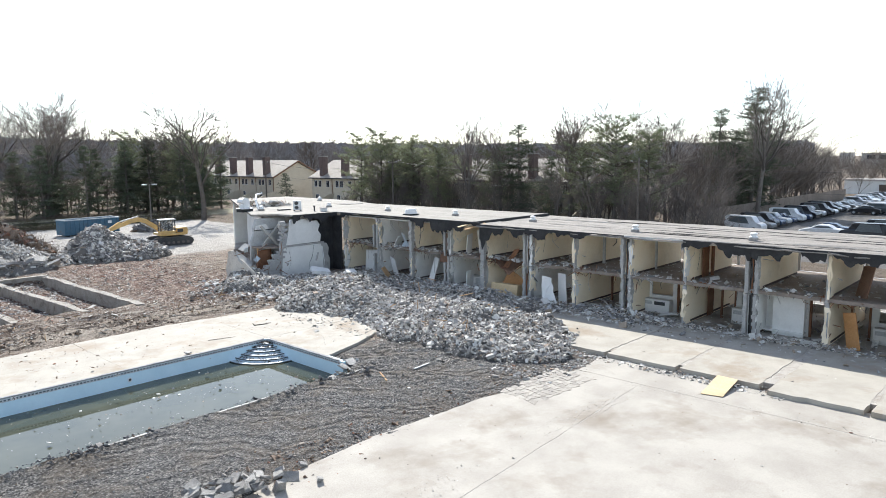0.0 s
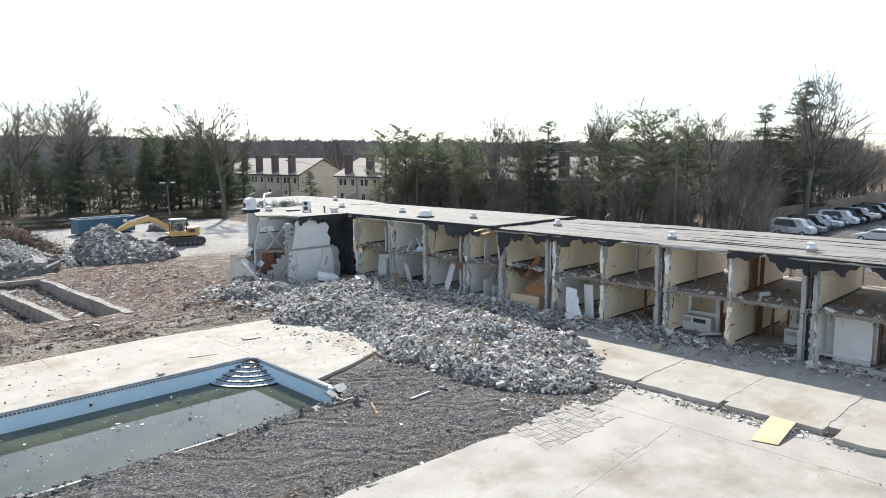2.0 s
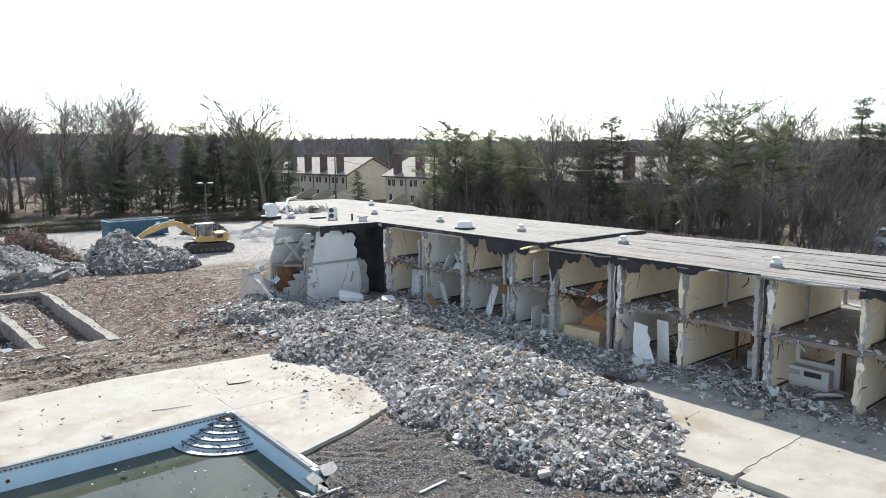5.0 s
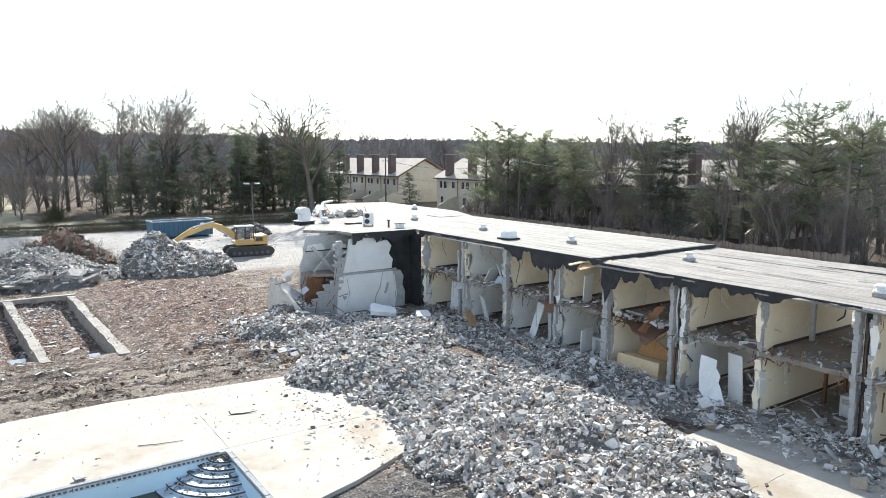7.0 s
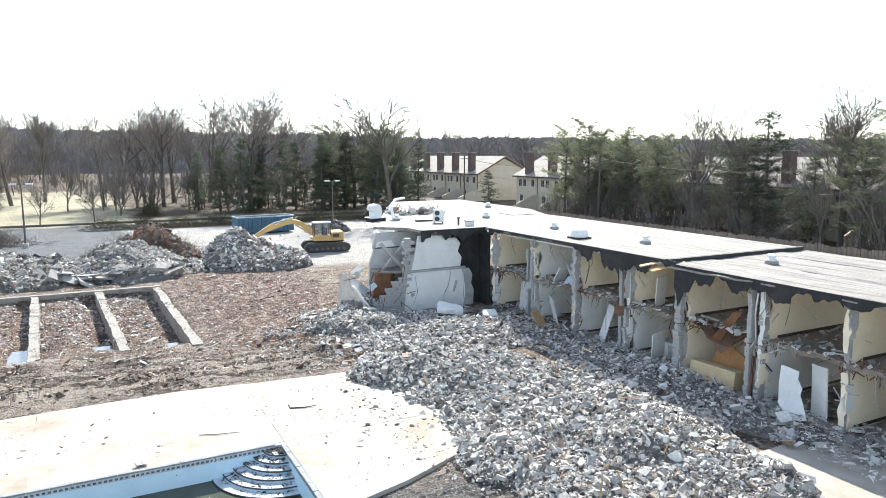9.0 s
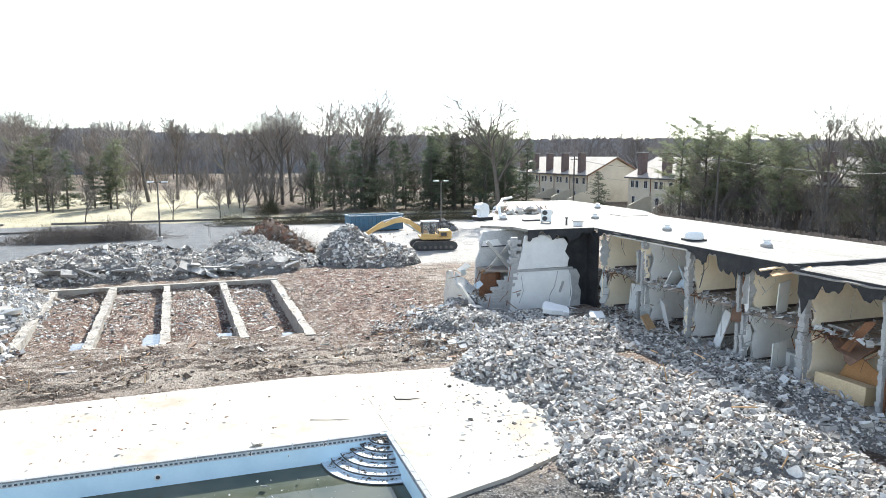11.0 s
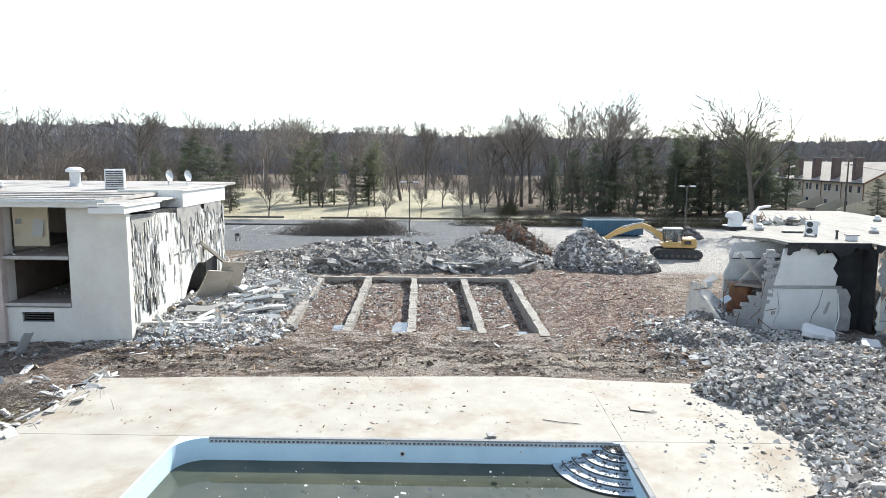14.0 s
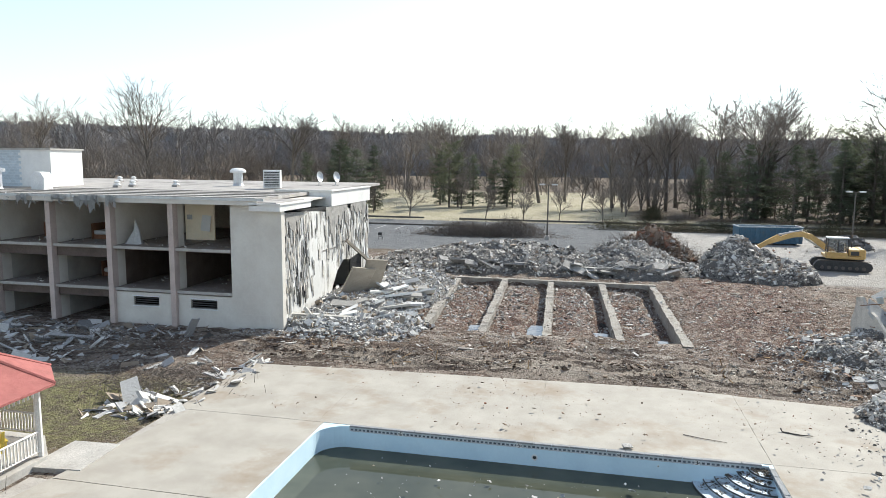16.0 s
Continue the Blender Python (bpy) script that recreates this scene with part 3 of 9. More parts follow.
def heap(name, x0, x1, y0, y1, label, material, seed, count, size, top_material=None, flat=0.5, floor=0.03, tilt=0.7, long=0.9):
    """A heap of broken pieces: its core, and the pieces that cover it."""
    ob = thing(name, label, "rubble", kind="stuff")
    step = 0.25
    gx, gy = np.meshgrid(np.arange(x0, x1 + step, step), np.arange(y0, y1 + step, step))
    h = mounds(gx, gy)
    edge = np.minimum.reduce([gx - x0, x1 - gx, gy - y0, y1 - gy])
    z = bare_ground(gx, gy) + np.where(h > floor, h, -0.15) - 0.12 * (h < floor + 0.05)
    z = np.where(edge < 0.01, bare_ground(gx, gy) - 0.2, z)
    v = np.stack([gx, gy, z], -1).reshape(-1, 3)
    ny, nx = gx.shape
    a = (np.arange(nx - 1)[None] + nx * np.arange(ny - 1)[:, None])[(h[:-1, :-1] + h[1:, 1:]) > floor]
    core = part("core", mesh_arrays("core", v, np.stack([a, a + 1, a + nx + 1, a + nx], -1)), RUBBLE_CORE if top_material is None else top_material, ob)
    core["kind"] = "stuff"
    rng = np.random.default_rng(seed)
    px, py = rng.uniform(x0, x1, count * 4), rng.uniform(y0, y1, count * 4)
    hh = mounds(px, py)
    ok = hh > floor + 0.25 * rng.uniform(0, 1, len(hh)) ** 2 * 0.6
    px, py, hh = px[ok][:count], py[ok][:count], hh[ok][:count]
    s = size * np.clip(rng.lognormal(-0.38, 0.72, len(px)), 0.3, 4.2)
    s = s * np.where(rng.uniform(0, 1, len(s)) < 0.03, rng.uniform(1.3, 1.9, len(s)), 1.0)
    where = np.stack([px, py, bare_ground(px, py) + hh + 0.05 * s], -1)
    bits = chunks("broken_pieces", where, s, material, ob, seed, flat=flat, tilt=tilt, long=long)
    bits["kind"] = "stuff"
    return ob


def scatter(name, x0, x1, y0, y1, count, size, material, label, seed, flat=0.6, density=None, tilt=0.4, long=0.6, lift=0.0, avoid=None, deck=None):
    """Loose pieces lying about."""
    rng = np.random.default_rng(seed)
    px, py = rng.uniform(x0, x1, count * 3), rng.uniform(y0, y1, count * 3)
    w = np.clip(0.5 + 0.9 * fbm(px, py, 0.3, 3, seed), 0.02, 1) * inside(px, py, x0, x1, y0, y1, 0.15 * min(x1 - x0, y1 - y0))
    ok = rng.uniform(0, 1, len(px)) < w
    if avoid is not None:
        ok &= ~avoid(px, py)
    px, py = px[ok][:count], py[ok][:count]
    s = size * np.clip(rng.lognormal(-0.4, 0.55, len(px)), 0.25, 3)
    z = bare_ground(px, py) + mounds(px, py) + 0.12 * s + lift
    if deck is not None:
        z = np.where(deck(px, py), np.maximum(z, 0.06 * s), z)
    ob = chunks(name, np.stack([px, py, z], -1), s, material, None, seed, flat=flat, tilt=tilt, long=long)
    return tagged(ob, label, "debris", kind="stuff")


def in_pool(x, y):
    return (x > POOL[0] - 0.5) & (x < POOL[1] + 0.5) & (y > POOL[2] - 0.2) & (y < POOL[3] + 0.5)


heap("rubble_heap", 3.4, 15, -14.4, 9.5, "long heap of broken grey concrete blocks", RUBBLE, 21, 76000, 0.05)
heap("rubble_heap", 5, 17.5, 8, 21, "heap of broken blocks and panels at the torn wing", RUBBLE, 22, 22000, 0.054)
heap("rubble_heap", 13.5, 18, -34, 9, "band of debris along the torn open wing", RUBBLE, 23, 12000, 0.052)
heap("rubble_heap", -28, 4, 33, 44, "low far heap of grey rubble with slabs", RUBBLE, 24, 19000, 0.078)
heap("earth_heap", -5, 4.5, 43, 49.5, "heap of brown earth and brush", EARTH_CHUNK, 25, 5000, 0.16, EARTH_FINE)
heap("rubble_heap", 2.5, 13.5, 34.5, 45.5, "heap of twisted metal and grey concrete", RUBBLE, 26, 10000, 0.085)
heap("rubble_heap", -25, -15, 12, 35.5, "sloping heap of pale broken wall panels", WHITE_BITS, 27, 15000, 0.078)
heap("metal_heap", 17.5, 27.5, 60, 65, "far heap of twisted grey scrap metal", GRAVEL, 29, 1800, 0.16)

# ---- pool and paving ----
PUDDLE = surf("puddle_water", (0.12, 0.11, 0.095), (0.17, 0.155, 0.135), 0.8, rough=0.03, bump=0.0, grainy=0.1)
TILE = surf("pool_tile_band", (0.48, 0.52, 0.55), (0.6, 0.64, 0.66), 4.0, (0.25, 0.27, 0.28), 1.5, 0.6, rough=0.35, bump=0.1)
DARK_TILE = surf("dark_tile", (0.06, 0.075, 0.1), (0.11, 0.13, 0.16), 3.0, rough=0.35, bump=0.0, vary=0.3)
LINER = surf("pale_blue_liner", (0.58, 0.76, 0.86), (0.64, 0.81, 0.9), 0.7, (0.5, 0.66, 0.75), 0.8, 0.3, rough=0.5, bump=0.02, grainy=0.06)
WATER_Z = -0.82
x0, x1, y0, y1 = POOL
CORNER = 1.0


def pool():
    ob = thing("swimming_pool", "half-drained pool with pale blue liner and murky water", "pool")
    t = 0.25
    # walls stand behind the liner line, their tops just under the coping
    part("wall", boxes((x0 - t, x1 + t, y1, y1 + t, -2.4, -0.02)), LINER, ob, "long pale blue wall in shade")
    part("wall", boxes((x1, x1 + t, -6.6, y1, -2.4, -0.02)), LINER, ob)
    part("wall", boxes((x0 - t, x0, y0, y1, -2.4, -0.02)), LINER, ob)
    part("wall", boxes((x0 - t, x1 + t, y0 - 0.12, y0, -2.4, -0.17)), GREY_COPING_PALE, ob, "pale broken wall edge")
    part("floor", boxes((x0 - t, x1 + t, y0 - t, y1 + t, -2.6, -2.4)), LINER, ob)
    # rounded far left corner
    bm = bmesh.new()
    arc = [(x0 + CORNER - CORNER * math.cos(a), y1 - CORNER + CORNER * math.sin(a)) for a in np.linspace(0, math.pi / 2, 9)]
    prism(bm, [(x0, y1), *arc], -2.4, -0.024)
    bmesh.ops.recalc_face_normals(bm, faces=bm.faces)
    part("corner_fill", bm, LINER, ob)
    # tile band and coping, run by run
    part("tile_band", boxes((x0 + CORNER, x1, y1 - 0.012, y1 - 0.001, -0.2, -0.04)), TILE, ob, "dark patterned tile band")
    part("tile_band", boxes((x1 - 0.012, x1 - 0.001, -6.4, y1 - 0.02, -0.2, -0.04)), TILE, ob)
    tile_me = mesh_of("tile", sheet(bmesh.new(), [(-0.045, -0.035), (0.045, -0.035), (0.045, 0.03), (-0.045, 0.03)], "y", -0.006, 0.0))
    for k in range(94):
        part("tile", tile_me, DARK_TILE, ob).matrix_basis = pose(x0 + CORNER + 0.1 + 0.15 * k, y1 - 0.012, -0.125)
    for k in range(42):
        part("tile", tile_me, DARK_TILE, ob).matrix_basis = pose(x1 - 0.012, -0.15 - 0.15 * k, -0.125, 0, 0, -90)
    rng = np.random.default_rng(5)
    x = x0 + CORNER
    while x < x1 - 0.3:
        part("coping_stone", box(bmesh.new(), x + 0.004, min(x + 0.6, x1), y1 - 0.05, y1 + 0.12, -0.035, 0.02 + 0.006 * rng.uniform(-1, 1), 0.01), GREY_COPING, ob)
        x += 0.61
    y = -6.3
    while y < y1 - 0.5:
        part("coping_stone", box(bmesh.new(), x1 - 0.05, x1 + 0.12, y, y + 0.6, -0.035, 0.02 + 0.006 * rng.uniform(-1, 1), 0.01), GREY_COPING, ob)
        y += 0.61
    # quarter-round steps in the far corner
    for k in range(6):
        r, top = 0.6 + 0.34 * k, -0.14 - 0.125 * k
        arc = [(x1 - r * math.cos(a), y1 - r * math.sin(a)) for a in np.linspace(0, math.pi / 2, 17)]
        bm = prism(bmesh.new(), [(x1, y1), *arc], top - 0.3, top)
        bmesh.ops.recalc_face_normals(bm, faces=bm.faces)
        step = part("step", bm, STEP_WHITE, ob)
        bm = bmesh.new()
        rim = [(x1 - (r + 0.005) * math.cos(a), y1 - (r + 0.005) * math.sin(a), top - 0.03) for a in np.linspace(0.01, math.pi / 2 - 0.01, 17)]
        tube(bm, rim, 0.028, 5)
        part("nosing", bm, DARK, step, "dark rubber nosing")
    # lamps and inlets in the far wall
    for px in (-7.5, -3.4):
        lamp = part("pool_lamp", lathe(bmesh.new(), [(0.11, 0), (0.11, 0.02), (0.075, 0.035), (0.06, 0.02)], 16), WHITE_METAL, ob)
        lamp.matrix_basis = pose(px, y1 - 0.001, -0.5, 90) if px == -7.5 else pose(px, y1 - 0.001, -0.38, 90) @ Matrix.Scale(0.3, 4)
        lens = part("lens", lathe(bmesh.new(), [(0.07, 0.021), (0.05, 0.04), (0.02, 0.045)], 12), DARK, lamp, "dark glass lens")
    # depth marks in the tile band
    for px, text in ((-12.3, "5"), (-8.05, "5"), (-4.65, "4"), (-2.2, "3")):
        bm = boxes((px - 0.1, px + 0.1, y1 - 0.018, y1 - 0.013, -0.2, -0.04))
        plate = part("depth_mark", bm, WHITE_METAL, ob, "white tile with a dark number")
        cu = bpy.data.curves.new("number", "FONT")
        cu.body, cu.size, cu.extrude, cu.align_x = text, 0.2, 0.002, "CENTER"
        ob2 = new("number", cu)
        dg = bpy.context.evaluated_depsgraph_get()
        me = bpy.data.meshes.new_from_object(ob2.evaluated_get(dg))
        bpy.data.objects.remove(ob2)
        num = part("number", me, DARK, plate)
        me.materials.clear()
        me.materials.append(DARK)
        num.matrix_basis = pose(px, y1 - 0.021, -0.19, 90)
    return ob


GREY_COPING_PALE = surf("pale_pool_edge", (0.4, 0.39, 0.37), (0.55, 0.53, 0.5), 2.0, (0.16, 0.15, 0.14), 1.2, 0.7, bump=0.4)
GREY_COPING = surf("coping_stone", (0.22, 0.23, 0.24), (0.36, 0.36, 0.36), 3.0, (0.14, 0.13, 0.12), 1.5, 0.5, bump=0.4)
LITTER = rubble_mat("leaf_litter", [(0.4, (0.05, 0.045, 0.04)), (0.3, (0.1, 0.085, 0.065)), (0.2, (0.16, 0.13, 0.1)), (0.1, (0.4, 0.38, 0.35))])
STEP_WHITE = surf("white_step", (0.5, 0.6, 0.67), (0.62, 0.7, 0.75), 1.5, (0.1, 0.11, 0.11), 2.2, 0.8, rough=0.5, bump=0.1)
pool()


def water_material():
    m, nt, bsdf = nodes_of("murky_water")
    vec = nt.nodes.new("ShaderNodeTexCoord").outputs["Object"]
    col = blend(nt, noise_fac(nt, vec, 0.35, 3.0), (0.05, 0.058, 0.042), (0.088, 0.092, 0.066))
    nt.links.new(col, bsdf.inputs["Base Color"])
    bsdf.inputs["Roughness"].default_value = 0.03
    bsdf.inputs["IOR"].default_value = 1.33
    n = noise_fac(nt, vec, 3.0, 2.0)
    bumped(nt, bsdf, n, 0.03, 0.01)
    return m


WATER = water_material()
ob = part("pool_water", boxes((x0 + 0.002, x1 - 0.002, y0 + 0.002, y1 - 0.002, WATER_Z - 0.05, WATER_Z)), WATER)
tagged(ob, "murky green standing water in the pool", "water", kind="structure")


def slab(name, outline, z0, z1, material, label, category="pavement", rag=0.0, seed=0):
    """A paved slab with a ragged outline."""
    rng = np.random.default_rng(seed)
    pts = []
    for (ax, ay), (bx, by) in zip(outline, outline[1:] + outline[:1]):
        n = max(1, int(math.hypot(bx - ax, by - ay) / 0.45)) if rag else 1
        for i in range(n):
            f = i / n
            j = rag * rng.normal(0, 1, 2) if i else (0, 0)
            pts.append((ax + f * (bx - ax) + j[0], ay + f * (by - ay) + j[1]))
    bm = prism(bmesh.new(), pts, z0, z1)
    bmesh.ops.triangulate(bm, faces=[f for f in bm.faces if len(f.verts) > 4])
    ob = part(name, bm, material)
    return tagged(ob, label, category, kind="structure")


# pool deck in cast panels round three sides
DECK_PANELS = (
    [(-21.4, 0.13), (-15.567, 0.13), (-15.567, 6.66), (-21.4, 6.25)],
    [(-15.56, 0.13), (-7.588, 0.13), (-7.588, 7.0), (-15.56, 6.67)],
    [(-7.58, 0.13), (0.13, 0.13), (0.13, 6.9), (-2.4, 7.2), (-7.58, 7.0)],
    [(0.14, -5.2), (2.7, -4.45), (5.2, -3.4), (6.5, 0.115), (0.14, 0.115)],
    [(0.14, 0.13), (6.5, 0.13), (6.2, 3.2), (5.0, 6.4), (0.14, 6.85)],
    [(-21.6, -6.0), (-15.3, -6.0), (-15.3, 0.11), (-20.8, 0.11)],
    [(-22.5, -12.0), (-15.3, -12.0), (-15.3, -6.04), (-21.6, -6.04)],
    [(-22.5, -24.0), (-15.3, -24.0), (-15.3, -12.04), (-22.5, -12.04)],
)
for i, outline in enumerate(DECK_PANELS):
    slab("pool_deck", outline, -0.4, -0.003 * (i % 2) - 0.002, DECK, "pale sunlit concrete pool deck, stained and littered", rag=0.005, seed=30 + i)
for rect in ((-21.0, 0.1, 0.2, 6.1), (0.2, 5.0, -3.2, 6.2), (-21.4, -15.5, -5.9, 0.3), (-22.3, -15.5, -23.8, -6.1)):
    slab("deck_base", [(rect[0], rect[2]), (rect[1], rect[2]), (rect[1], rect[3]), (rect[0], rect[3])], -0.45, -0.011, YARD_DIRT, "gritty bed showing in the deck's joints")
# broad concrete yard and the wing's paved strip
for i, outline in enumerate((
    [(-14, -45), (7.0, -45), (7.0, -18.62), (2.1, -18.95), (-14, -20.1)],
    [(-14, -20.06), (2.1, -18.91), (7.0, -18.58), (7.0, -15.4), (5.2, -14.9), (4.2, -14.6), (2.7, -14.9), (1.0, -14.45), (-1.0, -14.4), (-4.6, -14.1), (-7.6, -14.3), (-9.0, -14.5), (-14, -15.2)],
    [(7.06, -45), (9.76, -45), (9.72, -15.0), (8.4, -15.3), (7.06, -15.4)],
)):
    slab("yard_slab", outline, -0.5, -0.24, YARD, "pale concrete yard with worn joints", rag=0.02 * (i < 2), seed=70 + i)
slab("yard_base", [(-13.9, -44.9), (9.6, -44.9), (9.6, -15.9), (-13.9, -15.9)], -0.6, -0.247, YARD_DIRT, "gritty bed showing in the yard's joints", rag=0.02, seed=79)
# cracked crazy paving at the yard's corner
FLAGSTONE = surf("worn_flagstone", (0.3, 0.275, 0.24), (0.42, 0.39, 0.345), 2.0, (0.22, 0.18, 0.14), 0.7, 0.6, vary=0.15)
rng = np.random.default_rng(75)
crazy = tagged(new("crazy_paving"), "cracked pale concrete shattered at the yard's corner", "paving", kind="structure")
NX, NY = 13, 6
knot = {(i, j): (1.9 + 0.34 * i + 0.05 * j + rng.uniform(-0.12, 0.12), -16.55 + 0.34 * j - 0.1 * i * (j == 0) * 0.2 + rng.uniform(-0.12, 0.12)) for i in range(NX + 1) for j in range(NY + 1)}
for i in range(NX):
    for j in range(NY):
        quad = [knot[i, j], knot[i + 1, j], knot[i + 1, j + 1], knot[i, j + 1]]
        if rng.uniform() < 0.12:
            continue
        cx, cy = sum(q[0] for q in quad) / 4, sum(q[1] for q in quad) / 4
        k = rng.uniform(0.86, 0.95)
        f = part("flagstone", prism(bmesh.new(), [((q[0] - cx) * k, (q[1] - cy) * k) for q in quad], -0.06, 0.0), FLAGSTONE, crazy)
        f.matrix_basis = pose(cx, cy, -0.228 + rng.uniform(-0.008, 0.006), rng.normal(0, 0.6), rng.normal(0, 0.6))
for k, ya in enumerate((-11.65, -15.38, -19.15, -23.2, -27.0, -30.8)):
    xa = 9.8 if k < 3 else 9.3
    slab("paving_slab", [(xa, ya - 3.55), (17.4, ya - 3.55), (17.4, ya), (xa, ya)], -0.4, -0.02 - 0.01 * (k % 2), DECK, "pale concrete paving slab beside the torn wing", rag=0.03, seed=40 + k)
slab("paving_slab", [(12.0, -11.6), (17.4, -11.6), (17.4, -8.0), (13.2, -8.0)], -0.4, -0.03, DECK, "pale concrete paving slab under rubble", rag=0.05, seed=47)

slab("paving_base", [(10.3, -34.0), (17.3, -34.0), (17.3, -8.2), (10.3, -8.2)], -0.45, -0.04, YARD_DIRT, "gritty bed in the paving's joints")
# foundation walls
FOUND_CONCRETE = surf("dirty_foundation_concrete", (0.27, 0.245, 0.21), (0.4, 0.37, 0.325), 2.6, (0.13, 0.1, 0.075), 1.3, 0.9, bump=0.6)
for i, fx in enumerate(FOUND_X):
    ob = thing("foundation_wall", "long low broken concrete foundation wall", "foundation", group="foundation walls")
    rng = np.random.default_rng(60 + i)
    bm = bmesh.new()
    n = 60
    ys = np.linspace(FOUND_Y[0] + (1.6, 0.1, 0.1, 0.0, -0.4)[i], FOUND_Y[1], n)
    ring = []
    for y in ys:
        gap = 0.1 if rng.uniform() < 0.08 else 0.0
        top = 0.04 + 0.1 * float(fbm(np.array(y), np.array(fx), 0.5, 4, 12)) + 0.008 * rng.uniform(-1, 1) - gap
        w = 0.24 + 0.07 * float(fbm(np.array(y), np.array(fx + 9), 0.7, 3, 13))
        cx = found_x(i, y) + 0.03 * rng.uniform(-1, 1)
        ring.append([bm.verts.new((cx - w, y, -1.4)), bm.verts.new((cx - w, y, top)), bm.verts.new((cx + w, y, top + 0.012 * rng.uniform(-1, 1))), bm.verts.new((cx + w, y, -1.4))])
    for a, b in zip(ring, ring[1:]):
        for k in range(3):
            bm.faces.new((a[k], b[k], b[k + 1], a[k + 1]))
    bm.faces.new(ring[0])
    bm.faces.new(ring[-1][::-1])
    bmesh.ops.recalc_face_normals(bm, faces=bm.faces)
    part("wall", bm, FOUND_CONCRETE, ob)
ob = thing("foundation_wall", "concrete cross wall closing the foundation bays", "foundation", group="foundation walls")
part("wall", boxes((FOUND_X[0] - 0.3, FOUND_X[-1] + 0.3, 32.21, 32.65, -1.2, 0.08)), FOUND_CONCRETE, ob)

# ---- torn wing ----
BAYS = (15.4, 11.2, 7.0, 3.1, -0.5, -4.5, -8.2, -11.95, -15.65, -19.4, -23.15, -26.9, -30.6, -34.3)
FRONT, BACK, FLOOR2, CEIL, TOP = 18.0, 26.6, 2.5, 4.72, 5.02
ORANGE_WOOD = surf("orange_wood_panel", (0.42, 0.2, 0.07), (0.52, 0.28, 0.11), 1.2, (0.25, 0.12, 0.05), 0.8, 0.5, rough=0.6, bump=0.15)
RUST = surf("torn_brown_carpet", (0.14, 0.075, 0.045), (0.22, 0.13, 0.085), 2.0, (0.07, 0.04, 0.03), 1.0, 0.5, bump=0.5)
GREY_BOARD = surf("grey_plasterboard", (0.42, 0.42, 0.41), (0.56, 0.56, 0.55), 1.0, (0.3, 0.28, 0.26), 0.7, 0.6, rough=0.85, bump=0.2)
DOUBLE = (1, 3, 5, 7, 9, 11)
SKIRT = surf("dark_skirting", (0.06, 0.04, 0.03), (0.1, 0.07, 0.05), 2.0, rough=0.7, bump=0.1)


def ragged(a, b, base, depth, seed, n=9):
    """Outline of a hanging sheet from a to b under the height base, with a torn lower edge."""
    rng = np.random.default_rng(seed)
    n = max(n, int(abs(b - a) / 0.11))
    us = np.linspace(a, b, n)
    d = np.interp(us, np.linspace(a, b, len(depth)), depth)
    p1, p2, p3 = rng.uniform(0, 6.28, 3)
    d = d * np.clip(0.85 + 0.4 * np.sin(1.9 * us + p1) + 0.3 * np.sin(4.3 * us + p2) + 0.15 * np.sin(11 * us + p3), 0.12, 1.6)
    return [(a, base), (b, base)] + [(u + rng.normal(0, 0.025), base - max(0.06, k * rng.uniform(0.9, 1.1))) for u, k in zip(us[::-1], d[::-1])]


def torn_wall(x0, x1, y0, y1, z0, z1, seed, bite=0.3):
    """An upright wall across the wing whose front edge is broken."""
    rng = np.random.default_rng(seed)
    zs = np.linspace(z0, z1, 16)
    p1, p2 = rng.uniform(0, 6.28, 2)
    edge = [(x0 + bite * (0.5 + 0.3 * math.sin(1.7 * z + p1) + 0.2 * math.sin(5.1 * z + p2)) + rng.uniform(0, 0.1), z) for z in zs]
    return sheet(bmesh.new(), [(x1, z0), (x1, z1)] + edge[::-1], "y", y0, y1)


def block_pier(parent, y, z0, z1, seed, x=FRONT, width=0.3, label="broken grey block pier"):
    """A pier of stacked blocks, each a little out of line, some broken off."""
    rng = np.random.default_rng(seed)
    ob = part("pier", boxes((x - 0.06, x + 0.2, y - 0.36 * width, y + 0.36 * width, z0, z1)), BLOCK, parent, label)
    z = z0
    while z < z1 - 0.1:
        if rng.uniform() < 0.85:
            d = rng.uniform(0.6, 1.0)
            b = part("block", block_mesh(rng.integers(4)), BLOCK, ob)
            b.matrix_basis = pose(x + 0.06 + rng.uniform(-0.02, 0.05), y + rng.uniform(-0.015, 0.015), z + 0.1, 0, 0, rng.normal(0, 1.5)) @ Matrix.Diagonal((d, width / 0.4, 1, 1))
        z += 0.205
    return ob


def torn_flap(parent, axis, at, u0, u1, z0, z1, seed, material, label="torn plaster edge", rag=0.035):
    """An upright scrap of wallboard with ragged sides."""
    rng = np.random.default_rng(seed)
    zs = np.linspace(z0, z1, max(5, int((z1 - z0) / 0.16)))
    p1, p2 = rng.uniform(0, 6.28, 2)
    lo = [(u0 + rag * (0.7 * math.sin(2.3 * z + p1) + rng.normal(0, 0.9)), z) for z in zs]
    hi = [(u1 + rag * (math.sin(3.1 * z + p2) + rng.normal(0, 0.6)), z) for z in zs]
    lo = [(min(u, v[0] - 0.03), z) for (u, z), v in zip(lo, hi)]
    return part("torn_plaster", sheet(bmesh.new(), lo + hi[::-1], axis, at, at + 0.025), material, parent, label)


_blocks = {}


def block_mesh(k):
    if k not in _blocks:
        rng = np.random.default_rng(900 + k)
        v, q = CUBE_V * (0.4, 0.4, 0.195) + rng.uniform(-0.015, 0.015, (8, 3)), CUBE_Q
        _blocks[k] = mesh_arrays("block", v, q)
        _blocks[k].materials.append(BLOCK)
    return _blocks[k]


